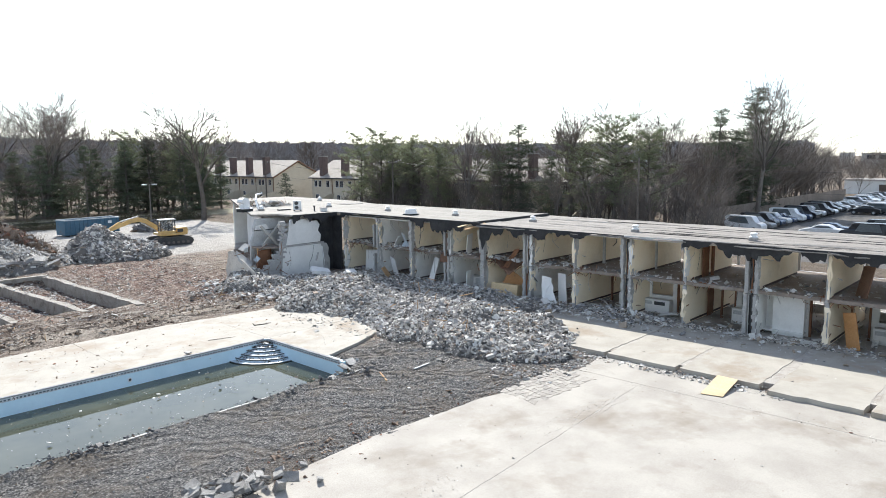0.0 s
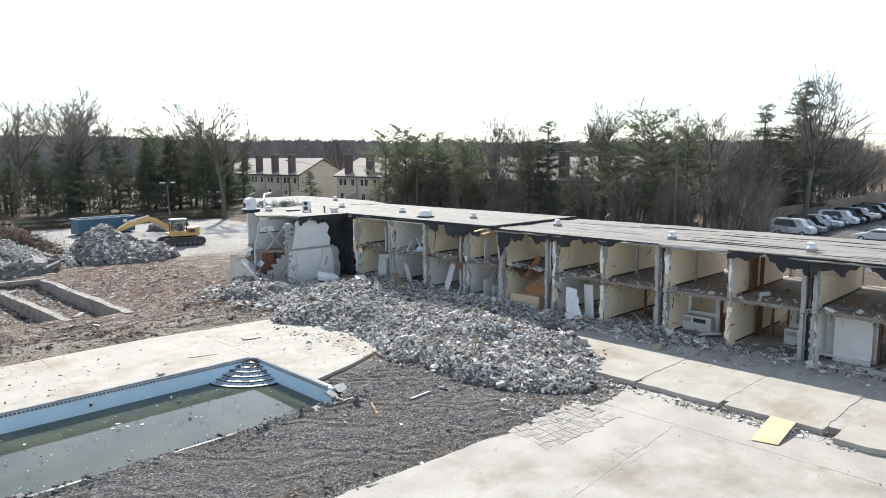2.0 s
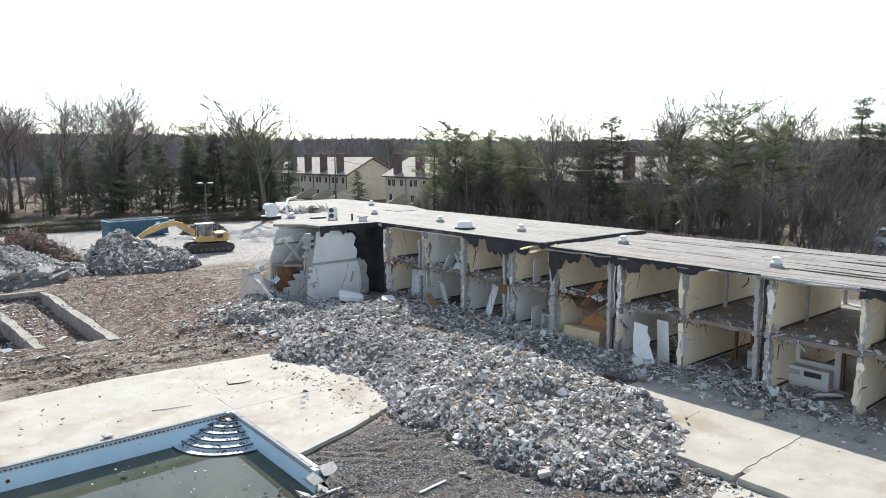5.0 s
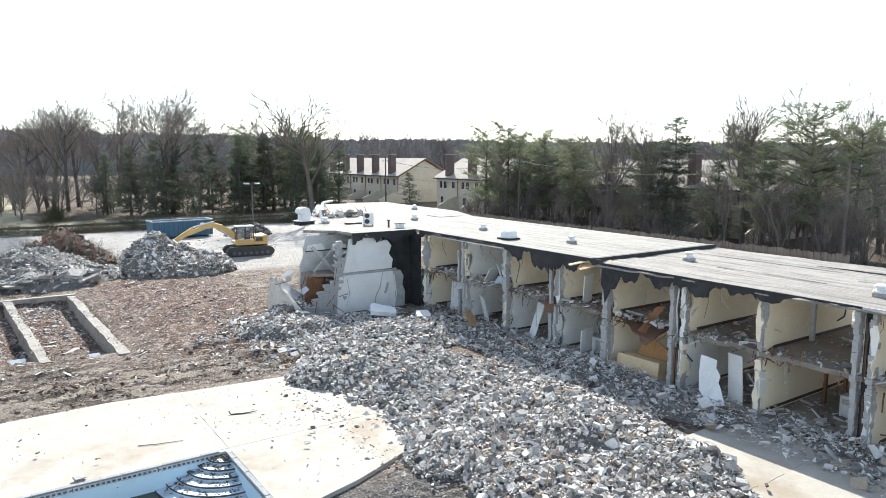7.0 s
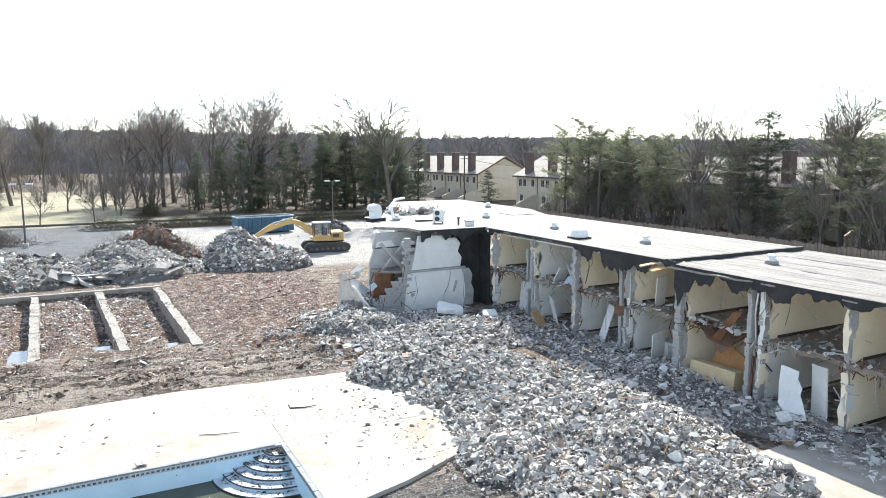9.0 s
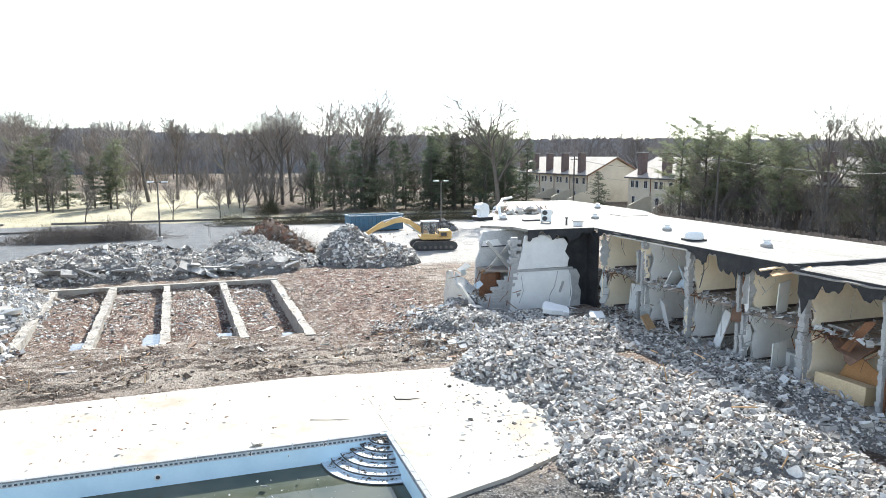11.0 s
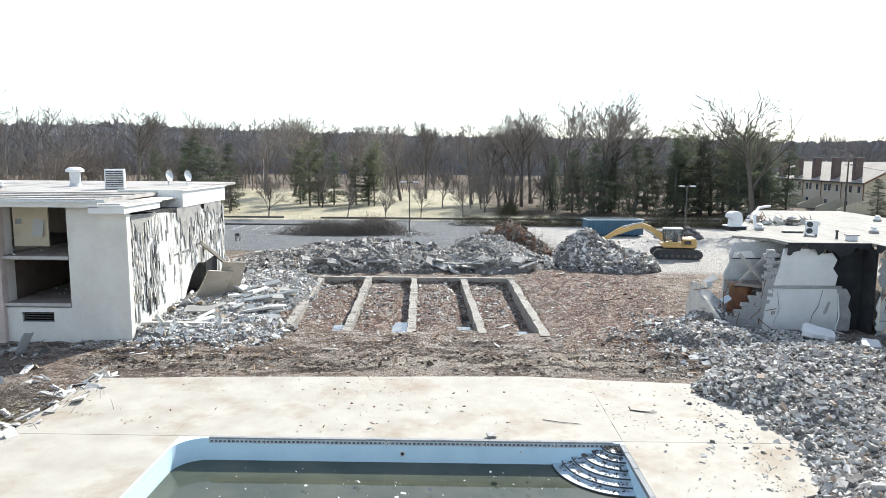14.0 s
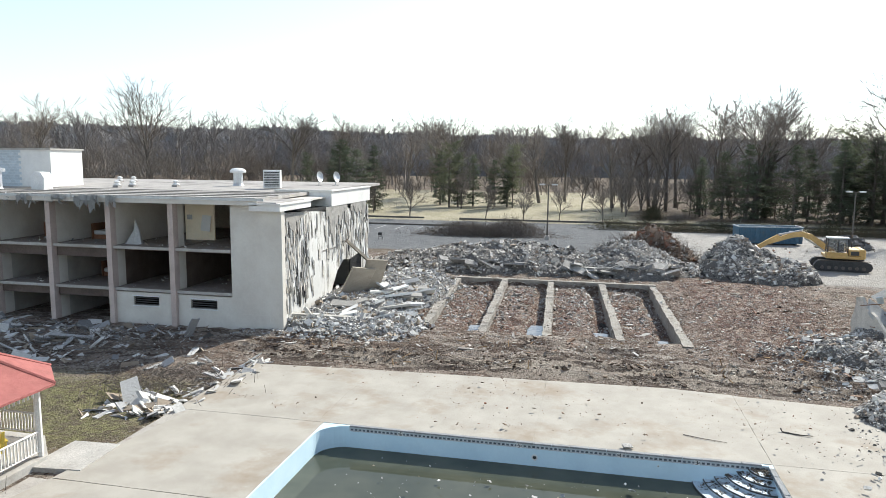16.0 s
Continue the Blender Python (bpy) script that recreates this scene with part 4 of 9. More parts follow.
def membrane(y0, y1, z, seed):
    """Roofing felt: rippled along the wing, its front edge wavering and drooping."""
    us = np.concatenate([[0.0, 0.12, 0.3], np.linspace(0.6, BACK + 0.3 - FRONT + 0.4, 22)])
    ys = np.linspace(y0, y1, int((y1 - y0) / 0.3))
    gu, gy = np.meshgrid(us, ys)
    wob = 0.16 * fbm(gy, gy * 0, 0.35, 3, seed) + 0.07 * fbm(gy, gy * 0, 1.7, 2, seed + 1)
    lip = np.clip(1 - gu / 0.6, 0, 1)
    gx = FRONT - 0.4 + gu + wob * lip
    gz = z + 0.07 * fbm(gu * 2.2, gy * 0.5, 0.9, 3, seed + 2) - lip**2 * (0.1 + 0.16 * np.abs(fbm(gy, gy * 0, 0.5, 3, seed + 3)))
    v = np.stack([gx, gy, gz], -1).reshape(-1, 3)
    n, m = len(us), len(ys)
    a = (np.arange(n - 1)[None] + n * np.arange(m - 1)[:, None]).ravel()
    quads = np.stack([a, a + 1, a + n + 1, a + n], -1)
    # underside, so that the felt has its thickness
    both = np.concatenate([v, v - (0, 0, 0.05)])
    rim = [(j, j + n) for j in range(0, n * (m - 1), n)]
    edge = np.array([(p, q, q + n * m, p + n * m) for p, q in rim])
    return mesh_arrays("roof", both, np.concatenate([quads, (quads + n * m)[:, ::-1], edge]))


def wing():
    ob = thing("motel_wing", "two-storey motel wing torn open along its front", "building")
    rng = np.random.default_rng(8)
    for i, y in enumerate(BAYS):
        # rooms stand in pairs: a double wall with a pipe chase, then a single one
        lines = (y - 0.25, y + 0.25) if i in DOUBLE else (y,)
        for k, (z0, z1) in enumerate(((-0.3, FLOOR2 - 0.22), (FLOOR2, CEIL))):
            white = (i, k) in ((2, 0), (1, 0), (3, 0), (5, 0), (9, 0), (1, 1))
            for j, yy in enumerate(lines):
                w = part("cross_wall", torn_wall(FRONT + (0.12 if j == 0 else 0.3), BACK - (1.5 if k else 0.2), yy - 0.07, yy + 0.07, z0, z1, 100 + 2 * i + k + 40 * j, 0.5 if i < 6 else 0.2), WHITE_WALL if white else CREAM, ob, "white painted room wall" if white else "cream painted room wall")
                if j == 0:
                    part("skirting", boxes((FRONT + 0.9, BACK - 1.55, yy - 0.085, yy - 0.072, z0 + 0.002 if k else 0.0, (z0 if k else 0.0) + 0.12)), SKIRT, w)
        for k, (z0, z1) in enumerate(((-0.3, FLOOR2 - 0.24), (FLOOR2 - 0.2, CEIL))):
            if i in DOUBLE:
                for j, yy in enumerate(lines):
                    block_pier(ob, yy, z0, z1 - (0.5 if j and i < 5 else 0), 130 + 30 * k + i + 200 * j, FRONT + rng.uniform(-0.1, 0.12), 0.2)
                # a thin dark panel set across the gap, behind the pipes
                part("chase", boxes((FRONT + 0.35, FRONT + 0.42, y - 0.17, y + 0.17, z0, z1)), DARK, ob, "dark panel closing the pipe chase between two walls")
                for n in range(3):
                    px, py = FRONT + rng.uniform(0.05, 0.25), y + rng.uniform(-0.13, 0.13)
                    part("pipe", tube(bmesh.new(), [(px, py, z0), (px + rng.normal(0, 0.04), py + rng.normal(0, 0.03), (z0 + z1) / 2), (px, py + rng.normal(0, 0.03), z1 - rng.uniform(0, 0.6))], float(rng.choice((0.02, 0.035, 0.05))), 5), (DARK, STEEL, DARK_WOOD)[n], ob)
            elif i in (2, 4):
                block_pier(ob, y, z0, z1, 130 + 30 * k + i, FRONT + rng.uniform(-0.05, 0.05), 0.36)
            else:
                # a single wall torn off, its plaster peeling from a slim post
                part("post", boxes((FRONT + 0.05, FRONT + 0.2, y - 0.09, y + 0.09, z0, z1)), BLOCK, ob, "slim grey post at a wall's torn end")
            # plaster torn at the wall's end, seen along and across it
            yy = lines[0]
            torn_flap(ob, "x", FRONT + 0.02 + rng.uniform(-0.08, 0.05), yy - rng.uniform(0.06, 0.16), yy + rng.uniform(0.02, 0.12), z0 + rng.uniform(0, 0.9), z1 - rng.uniform(0, 0.3), 700 + 2 * i + k, WHITE_WALL if i % 2 else CREAM)
            torn_flap(ob, "y", yy - 0.1, FRONT - rng.uniform(0.0, 0.2), FRONT + rng.uniform(0.25, 0.5), z0 + rng.uniform(0.2, 1.2), z1 - rng.uniform(0.0, 0.6), 740 + 2 * i + k, (WHITE_WALL, GREY_BOARD, CREAM)[(i + k) % 3], rag=0.1)
        if i in (6, 7, 8):
            part("stud", boxes((FRONT + 3.2, FRONT + 3.36, y - 0.42, y - 0.26, FLOOR2, CEIL)), GREY_BOARD if i != 8 else DARK_WOOD, ob, "upright partition end")
    for i, (a, b) in enumerate(zip(BAYS, BAYS[1:])):
        # ragged upper floor
        n = 10
        ys = np.linspace(b + 0.02, a - 0.02, n)
        cut = (0.9, 0.5, 0.7, 0.3, 1.6, 0.4, 0.15, 0.1, 0.2, 0.2, 0.1, 0.1, 0.1)[i]
        front = [(FRONT + cut * rng.uniform(0.2, 1.1), y) for y in ys]
        bm = prism(bmesh.new(), [(BACK - 0.2, b + 0.02), (BACK - 0.2, a - 0.02)] + front[::-1], FLOOR2 - 0.2, FLOOR2 - 0.01)
        bmesh.ops.recalc_face_normals(bm, faces=bm.faces)
        fl = part("floor_slab", bm, CARPET, ob, "ragged upper floor strewn with debris")
        # slab lip with bent ends of steel
        bm = bmesh.new()
        for k in range(5):
            y = rng.uniform(b + 0.2, a - 0.2)
            x = FRONT + 0.2
            tube(bm, [(x + 0.5, y, FLOOR2 - 0.1), (x, y + 0.03, FLOOR2 - 0.1), (x - rng.uniform(0.1, 0.4), y + rng.normal(0, 0.15), FLOOR2 - rng.uniform(0.1, 0.7))], 0.012, 4)
        part("bent_bar", bm, DARK, fl, "bent steel bars")["kind"] = "stuff"
        m = (a + b) / 2 + 0.25
        # back wall: wide opening above, window and door below
        w1 = 1.25
        door = i in (5, 7, 9, 11)
        # the upper rooms stand open at the back, to a gallery with slim posts
        rows = [(BACK - 0.15, BACK, b - 0.08, b + 0.08, FLOOR2 - 0.2, CEIL), (BACK - 0.2, BACK, b, a, FLOOR2 - 0.2, FLOOR2 - 0.01)]
        lo = b + 0.25 if door else b
        rows += [] if i < 6 else [(BACK - 0.2, BACK, m + w1, a, -0.3, FLOOR2 - 0.2), (BACK - 0.2, BACK, m - w1, m + w1, -0.3, 0.5), (BACK - 0.2, BACK, m - w1, m + w1, 2.1, FLOOR2 - 0.2), (BACK - 0.2, BACK, lo + (0.85 if door else 0), m - w1, -0.3, FLOOR2 - 0.2)]
        part("back_wall", boxes(*rows), GREY_BOARD, ob)
        if i >= 5:
            part("window_frame", boxes((BACK - 0.22, BACK + 0.02, m - w1, m - w1 + 0.05, 0.5, 2.1), (BACK - 0.22, BACK + 0.02, m + w1 - 0.05, m + w1, 0.5, 2.1), (BACK - 0.22, BACK + 0.02, m - 0.025, m + 0.025, 0.5, 2.1)), WHITE_METAL, ob)
        # torn tar sheet hanging from the eaves
        depth = ((0.12, 0.12, 0.4), (0.12, 0.1, 0.14), (1.2, 0.8, 0.1), (0.3, 0.5, 1.1), (0.4, 0.75, 1.1), (0.45, 0.55, 0.5), (0.08, 0.12, 0.4), (0.1, 0.1, 0.1), (0.65, 0.5, 0.4), (0.5, 0.6, 0.5), (0.25, 0.5, 0.5), (0.3, 0.3, 0.3), (0.3, 0.3, 0.3))[i]
        prof = ragged(b, a, TOP + 0.09 if b > -0.6 else TOP - 0.04, depth, 200 + i, 13)
        top_mat = GREY_BOARD if i == 7 else TAR
        part("hanging_tar_sheet", sheet(bmesh.new(), prof, "x", FRONT - 0.4, FRONT - 0.36), top_mat, ob, "torn pale eaves board" if i == 7 else "torn black roofing hanging from the eaves")
    part("ground_floor", boxes((FRONT - 0.2, BACK - 0.2, BAYS[-1], BAYS[0], -0.5, -0.06)), YARD, ob)
    part("ceiling", boxes((FRONT + 0.1, BACK, BAYS[-1], BAYS[0], CEIL, CEIL + 0.08)), WHITE_WALL, ob)
    part("roof_deck", boxes((FRONT - 0.2, BACK + 0.3, BAYS[-1] - 0.3, -0.12, CEIL + 0.082, TOP - 0.12)), DARK_WOOD, ob)
    part("roof", membrane(BAYS[-1] - 0.3, -0.12, TOP - 0.04, 16), ROOF_STREAK, ob, "weathered streaked flat roof, rippled and curled at its edge")
    part("roof_edge", boxes((FRONT - 0.38, BACK + 0.34, -0.12, 0.12, CEIL + 0.1, TOP + 0.13)), TAR, ob, "black lapped edge between the two roofs")
    part("end_wall", boxes((FRONT + 0.2, BACK, BAYS[-1] - 0.3, BAYS[-1] - 0.1, -0.4, CEIL)), BLOCK, ob)
    # folds in the roofing, along the wing
    for k in range(16):
        x = FRONT - 0.2 + k * 0.52
        y0 = rng.uniform(-30, -6)
        pts = [(x + 0.05 * math.sin(3 * u + k), y0 + u * rng.uniform(3, 9), TOP - 0.03) for u in np.linspace(0, 1, 6)]
        bm = bmesh.new()
        tube(bm, sorted(pts, key=lambda p: p[1]), [0.01, 0.025, 0.03, 0.03, 0.025, 0.01], 4)
        part("roofing_fold", bm, TAR if k % 3 else ROOF_B, ob)
    return ob


wing()


def end_block():
    ob = thing("motel_end_block", "torn white end block of the motel", "building")
    rng = np.random.default_rng(9)
    y = 16.3
    outline = [(11.2, 19.4), (12.9, 17.8), (13.1, y - 0.3), (17.66, y - 0.3), (17.66, 0.121), (26.94, 0.121), (26.94, 22.0), (28.9, 27.0), (29.6, 41.0), (21.8, 41.0)]
    bm = bmesh.new()
    for poly in ([outline[0], outline[1], outline[2], outline[3], (26.94, y - 0.3), outline[6], outline[7], outline[8], outline[9]], [outline[3], outline[4], outline[5], (26.94, y - 0.3)]):
        prism(bm, poly, TOP - 0.06, TOP + 0.1)
    bmesh.ops.recalc_face_normals(bm, faces=bm.faces)
    part("roof", bm, ROOF, ob, "pale flat membrane roof")
    part("roof_edge", sheet(bmesh.new(), ragged(13.0, 17.7, TOP + 0.09, (0.45, 0.7, 0.5, 0.7), 301, 16), "y", y - 0.35, y - 0.31), TAR, ob, "torn black roofing edge")
    # white walls, one above the other, with broken edges
    part("white_wall", sheet(bmesh.new(), [(12.0, -0.3), (16.2, -0.3), (16.25, 1.2), (16.1, 2.42), (12.25, 2.42), (12.1, 1.0)], "y", y, y + 0.18), WHITE_WALL, ob, "white painted lower wall")
    part("white_wall", sheet(bmesh.new(), [(12.5, 2.6), (16.0, 2.62), (16.1, 3.2), (15.8, 3.6), (16.0, 4.1), (15.7, 4.5), (15.2, 4.45), (14.9, 4.7), (14.0, 4.72), (13.4, 4.75), (13.0, 4.7), (12.8, 3.8)], "y", y, y + 0.18), WHITE_WALL, ob, "white painted upper wall with a torn edge")
    part("ledge", boxes((12.1, 16.4, y + 0.02, y + 0.25, 2.44, 2.58)), BLOCK, ob, "broken floor edge between the walls")
    part("block_return", sheet(bmesh.new(), [(16.2, -0.3), (17.0, -0.3), (17.05, 1.0), (16.85, 1.4), (16.95, 2.0), (16.7, 2.42), (16.1, 2.42)], "y", y + 0.05, y + 0.25), BLOCK, ob)
    # the recess walls at the inner corner are plain black
    part("recess_wall", boxes((15.6, 18.2, y + 0.3, y + 0.5, -0.3, CEIL + 0.08)), TAR, ob, "black recess wall")
    part("recess_wall", boxes((17.6, 17.8, 15.5, y + 0.3, 0.0, CEIL + 0.08)), TAR, ob)
    for z in np.arange(-0.3, 4.6, 0.205):
        for k in range(2):
            if rng.uniform() < 0.85:
                b = part("block", block_mesh(rng.integers(4)), BLOCK, ob)
                b.matrix_basis = pose(12.25 + 0.3 * k + rng.uniform(-0.12, 0.12), y + 0.25 + rng.uniform(-0.08, 0.05), z + 0.1, 0, 0, rng.normal(0, 3))
    # the torn stair room at the corner: block courses stepping down, walls farther in
    sw = part("stepped_wall", boxes((10.1, 12.3, y + 0.14, y + 0.26, -0.4, 0.1)), BLOCK, ob, "broken stepped block wall")
    for k in range(13):
        z = -0.3 + 0.205 * k
        x = 12.4
        while x > 9.75 + max(z, 0) * 1.02 + rng.uniform(-0.15, 0.2):
            b = part("block", block_mesh(rng.integers(4)), BLOCK, sw)
            b.matrix_basis = pose(x - 0.2 + 0.1 * (k % 2), y + 0.2 + rng.uniform(-0.015, 0.015), z + 0.1, 0, 0, rng.normal(0, 0.8)) @ Matrix.Diagonal((0.98, 0.6, 1.0, 1))
            x -= 0.4
    iw = part("inner_wall", sheet(bmesh.new(), [(10.5, -0.3), (14.0, -0.3), (14.0, CEIL + 0.08), (11.15, CEIL + 0.08), (11.0, 4.4), (10.85, 4.0), (10.9, 3.6), (10.6, 2.9)], "y", 18.6, 18.8), GREY_BOARD, ob, "pale room wall exposed at the corner")
    part("dark_rail", boxes((10.95, 13.9, 18.585, 18.598, 3.78, 3.86)), DARK, iw)
    part("wall_stain", sheet(bmesh.new(), [(11.0, 3.86), (12.4, 3.86), (12.1, 4.3), (11.1, 4.2)], "y", 18.588, 18.598), WHITE_WALL, iw, "paler patch of paint")
    part("inner_floor", prism(bmesh.new(), [(10.9, 17.4), (12.5, 16.55), (12.6, 18.58), (10.6, 18.58)], 2.36, 2.52), CARPET, ob)
    part("back_wall", boxes((15.2, 21.8, 24.0, 24.2, -0.3, CEIL)), WHITE_WALL, ob)
    for k, (x, w, r, mat) in enumerate(((10.55, 0.5, 15, DARK_WOOD), (11.25, 0.75, -8, DARK_WOOD), (11.9, 0.4, 5, DARK_WOOD))):
        d = part("door_leaf", boxes((-w / 2, w / 2, -0.02, 0.02, 0, 2.0)), mat, ob, "brown door")
        d.matrix_basis = pose(x, 17.5 + 0.15 * k, 0.25, 0, 6 - 5 * k, r)
    d = part("door_frame", boxes((-0.5, -0.42, -0.06, 0.06, 0, 2.1), (0.42, 0.5, -0.06, 0.06, 0, 2.1), (-0.5, 0.5, -0.06, 0.06, 2.1, 2.2)), WOOD, ob)
    d.matrix_basis = pose(11.2, 17.9, 0.2)
    # crack lines, a torn cable and a strip of lath on the white wall
    for pts, r, mat in (([(15.3, y - 0.02, 2.35), (15.1, y - 0.03, 1.4), (14.8, y - 0.03, 0.9), (14.7, y - 0.05, 0.3)], 0.014, DARK), ([(12.75, y - 0.02, 2.2), (12.9, y - 0.04, 1.2), (12.6, y - 0.05, 0.4)], 0.01, DARK), ([(15.7, y - 0.06, 1.7), (15.45, y - 0.08, 1.0)], 0.08, BLOCK), ([(16.15, y - 0.05, 2.2), (16.3, y - 0.1, 0.9), (15.9, y - 0.5, 0.1), (16.6, y - 1.0, -0.1)], 0.045, WHITE_METAL)):
        part("hanging_strip", tube(bmesh.new(), pts, r, 5), mat, ob)
    # thin dark plate along the bottom of the white wall
    part("base_strip", boxes((12.35, 16.3, y - 0.015, y - 0.002, -0.3, 0.03)), DARK, ob, "dark strip along the foot of the wall")
    # far wall of the bent end behind the roof's left edge
    part("end_wall", sheet(bmesh.new(), [(0, -0.3), (16.0, -0.3), (16.0, CEIL), (0, CEIL)], "x", -0.1, 0.1), WHITE_WALL, ob).matrix_basis = pose(15.0, 24.0, 0, 0, 0, -27)
    part("back_wall", boxes((26.4, 26.6, 15.4, 22, -0.3, TOP - 0.06)), WHITE_WALL, ob)
    part("far_end_wall", boxes((21.9, 29.5, 40.6, 40.8, -0.3, TOP - 0.06)), WHITE_WALL, ob)
    return ob


end_block()


DIRTY_CREAM = surf("dirty_pale_wall", (0.55, 0.51, 0.45), (0.68, 0.64, 0.57), 1.0, (0.3, 0.27, 0.23), 0.8, 0.7, rough=0.85, bump=0.3)


def fallen(name, label, category, w, d, h, m, material, bevel=0.0):
    """A loose flat piece."""
    ob = part(name, box(bmesh.new(), -w / 2, w / 2, -d / 2, d / 2, 0, h), material)
    ob.matrix_basis = m
    return tagged(ob, label, category)


def plate(name, label, category, corners, thick, material, seed, rag=0.06):
    """A broken plate spanning corners in space, its edges ragged."""
    rng = np.random.default_rng(seed)
    c = [np.array(p, float) for p in corners]
    nrm = np.cross(c[1] - c[0], c[2] - c[0])
    nrm *= thick / np.linalg.norm(nrm)
    pts = []
    for p, q in zip(c, c[1:] + c[:1]):
        n = max(1, int(np.linalg.norm(q - p) / 0.3))
        for i in range(n):
            w = p + (q - p) * i / n
            j = rag * rng.normal(0, 1, 3)
            pts.append(w + (j - nrm * (j @ nrm) / thick**2 if i else 0))
    bm = bmesh.new()
    lo, hi = [bm.verts.new(p) for p in pts], [bm.verts.new(p + nrm) for p in pts]
    bm.faces.new(lo[::-1])
    bm.faces.new(hi)
    for i in range(len(pts)):
        j = (i + 1) % len(pts)
        bm.faces.new((lo[i], lo[j], hi[j], hi[i]))
    bmesh.ops.triangulate(bm, faces=[f for f in bm.faces if len(f.verts) > 4])
    bmesh.ops.recalc_face_normals(bm, faces=bm.faces)
    return tagged(part(name, bm, material), label, category)


# beams and panels lying at the torn corner
fallen("fallen_beam", "grey fallen beam leaning in the corner room", "beam", 0.2, 0.16, 2.4, pose(12.5, 17.5, 2.5, 0, -42, 0), CONCRETE)
fallen("fallen_beam", "grey fallen beam crossing another", "beam", 0.14, 0.14, 2.2, pose(11.1, 17.7, 2.55, 0, 44, 0), CONCRETE)
plate("wall_slab", "pale broken side wall sloping down to the torn corner", "slab", [(9.9, 16.35, -0.3), (9.85, 16.4, 0.35), (9.6, 17.0, 0.9), (9.35, 17.6, 1.5), (9.1, 18.3, 1.8), (9.0, 18.7, 2.35), (8.9, 19.3, 2.2), (8.8, 19.6, -0.3)], 0.18, DIRTY_CREAM, 1, 0.07)
plate("wall_slab", "grey slab fallen behind a leaning one", "slab", [(9.2, 18.6, 2.3), (10.3, 18.0, 1.3), (9.8, 17.4, 1.0), (9.0, 17.9, 1.7)], 0.16, GREY_BOARD, 2)
BLUE_PANEL = surf("pale_blue_panel", (0.55, 0.63, 0.68), (0.68, 0.74, 0.77), 1.5, (0.4, 0.42, 0.43), 0.9, 0.5, rough=0.6, bump=0.1)
for k, (x, yy, z, w, d, rx, ry, rz) in enumerate(((9.5, 17.9, 2.6, 1.1, 0.7, 20, -30, 10), (10.2, 17.2, 1.6, 0.9, 0.5, 50, -20, 30), (9.1, 16.9, 2.5, 1.0, 0.4, -20, 35, 60), (9.0, 14.6, 0.85, 1.2, 0.5, 15, 10, 25), (7.2, 15.3, 0.85, 1.3, 0.6, -12, 14, 70), (8.3, 13.6, 0.6, 1.0, 0.45, 18, -8, 120), (10.6, 15.0, 0.5, 0.9, 0.5, -15, 12, 40))):
    fallen("wall_panel", "pale blue-white panel broken on the rubble", "panel", w, d, 0.05, pose(x, yy, z, rx, ry, rz) @ Matrix.Scale(0.75, 4), BLUE_PANEL if k % 3 else DIRTY_CREAM)
plate("wall_slab", "large pale slab lying on rubble", "slab", [(12.6, 13.0, 0.55), (14.0, 12.4, 0.35), (14.4, 13.4, 0.5), (13.2, 13.9, 0.8)], 0.25, WHITE_WALL, 3)
plate("wall_slab", "pale block of wall lying on rubble", "slab", [(14.6, 11.0, 0.35), (15.4, 10.7, 0.3), (15.6, 11.4, 0.5), (14.9, 11.6, 0.55)], 0.3, WHITE_WALL, 4)
plate("plywood_sheet", "tan plywood sheet lying across the paving edge", "plywood", [(7.55, -21.1, -0.2), (9.75, -20.95, 0.03), (9.7, -21.85, 0.03), (7.75, -21.95, -0.2)], 0.02, PLY, 16, 0.004)
fallen("plywood_sheet", "tan board leaning in an open room", "plywood", 0.04, 1.6, 1.5, pose(19.1, -2.0, 0.0, 25, 10, 0), ORANGE_WOOD)
fallen("plywood_sheet", "brown torn board against a pier", "plywood", 0.9, 0.05, 0.9, pose(17.2, 8.8, 0.2, -35, 0, 30), WOOD)
fallen("door_leaf", "white door standing open in a torn room", "door", 0.85, 0.05, 2.0, pose(18.6, -7.0, -0.05, 0, 4, 70), WHITE_WALL)
fallen("door_leaf", "brown door in a torn room", "door", 0.8, 0.05, 2.0, pose(19.4, -7.6, -0.05, 0, 0, 80), DARK_WOOD)
fallen("wall_panel", "orange wood panel in an upper room", "panel", 0.06, 0.5, 2.0, pose(18.9, 11.7, FLOOR2, 0, 0, 0), ORANGE_WOOD)
fallen("door_leaf", "brown door panel against an upper room wall", "door", 0.9, 0.05, 2.1, pose(20.6, -15.83, FLOOR2, 0, 0, 0), DARK_WOOD)
fallen("door_leaf", "brown door panel against a room wall", "door", 0.85, 0.05, 2.0, pose(21.6, -15.83, -0.05, 0, 0, 0), DARK_WOOD)
fallen("wall_panel", "tan cardboard panel sagging in an upper room", "panel", 1.6, 0.05, 1.7, pose(19.2, -24.4, FLOOR2, 14, 10, 30), RUST)
fallen("door_leaf", "leaning orange-brown door in a lower room", "door", 0.75, 0.06, 1.9, pose(18.4, -24.4, -0.05, 0, 12, 60), ORANGE_WOOD)
plate("carpet_flap", "brown torn carpet sagging from the upper floor", "carpet", [(18.5, -0.85, 2.35), (20.2, -0.8, 2.5), (19.6, -3.9, 2.5), (18.4, -3.7, 2.45), (18.2, -2.7, 1.45)], 0.04, RUST, 11)
plate("carpet_flap", "torn floor boards hanging by a pier", "boards", [(18.2, -3.2, 3.3), (18.3, -3.6, 3.4), (18.4, -2.5, 1.9), (18.2, -2.2, 2.0)], 0.05, DARK_WOOD, 12, 0.03)
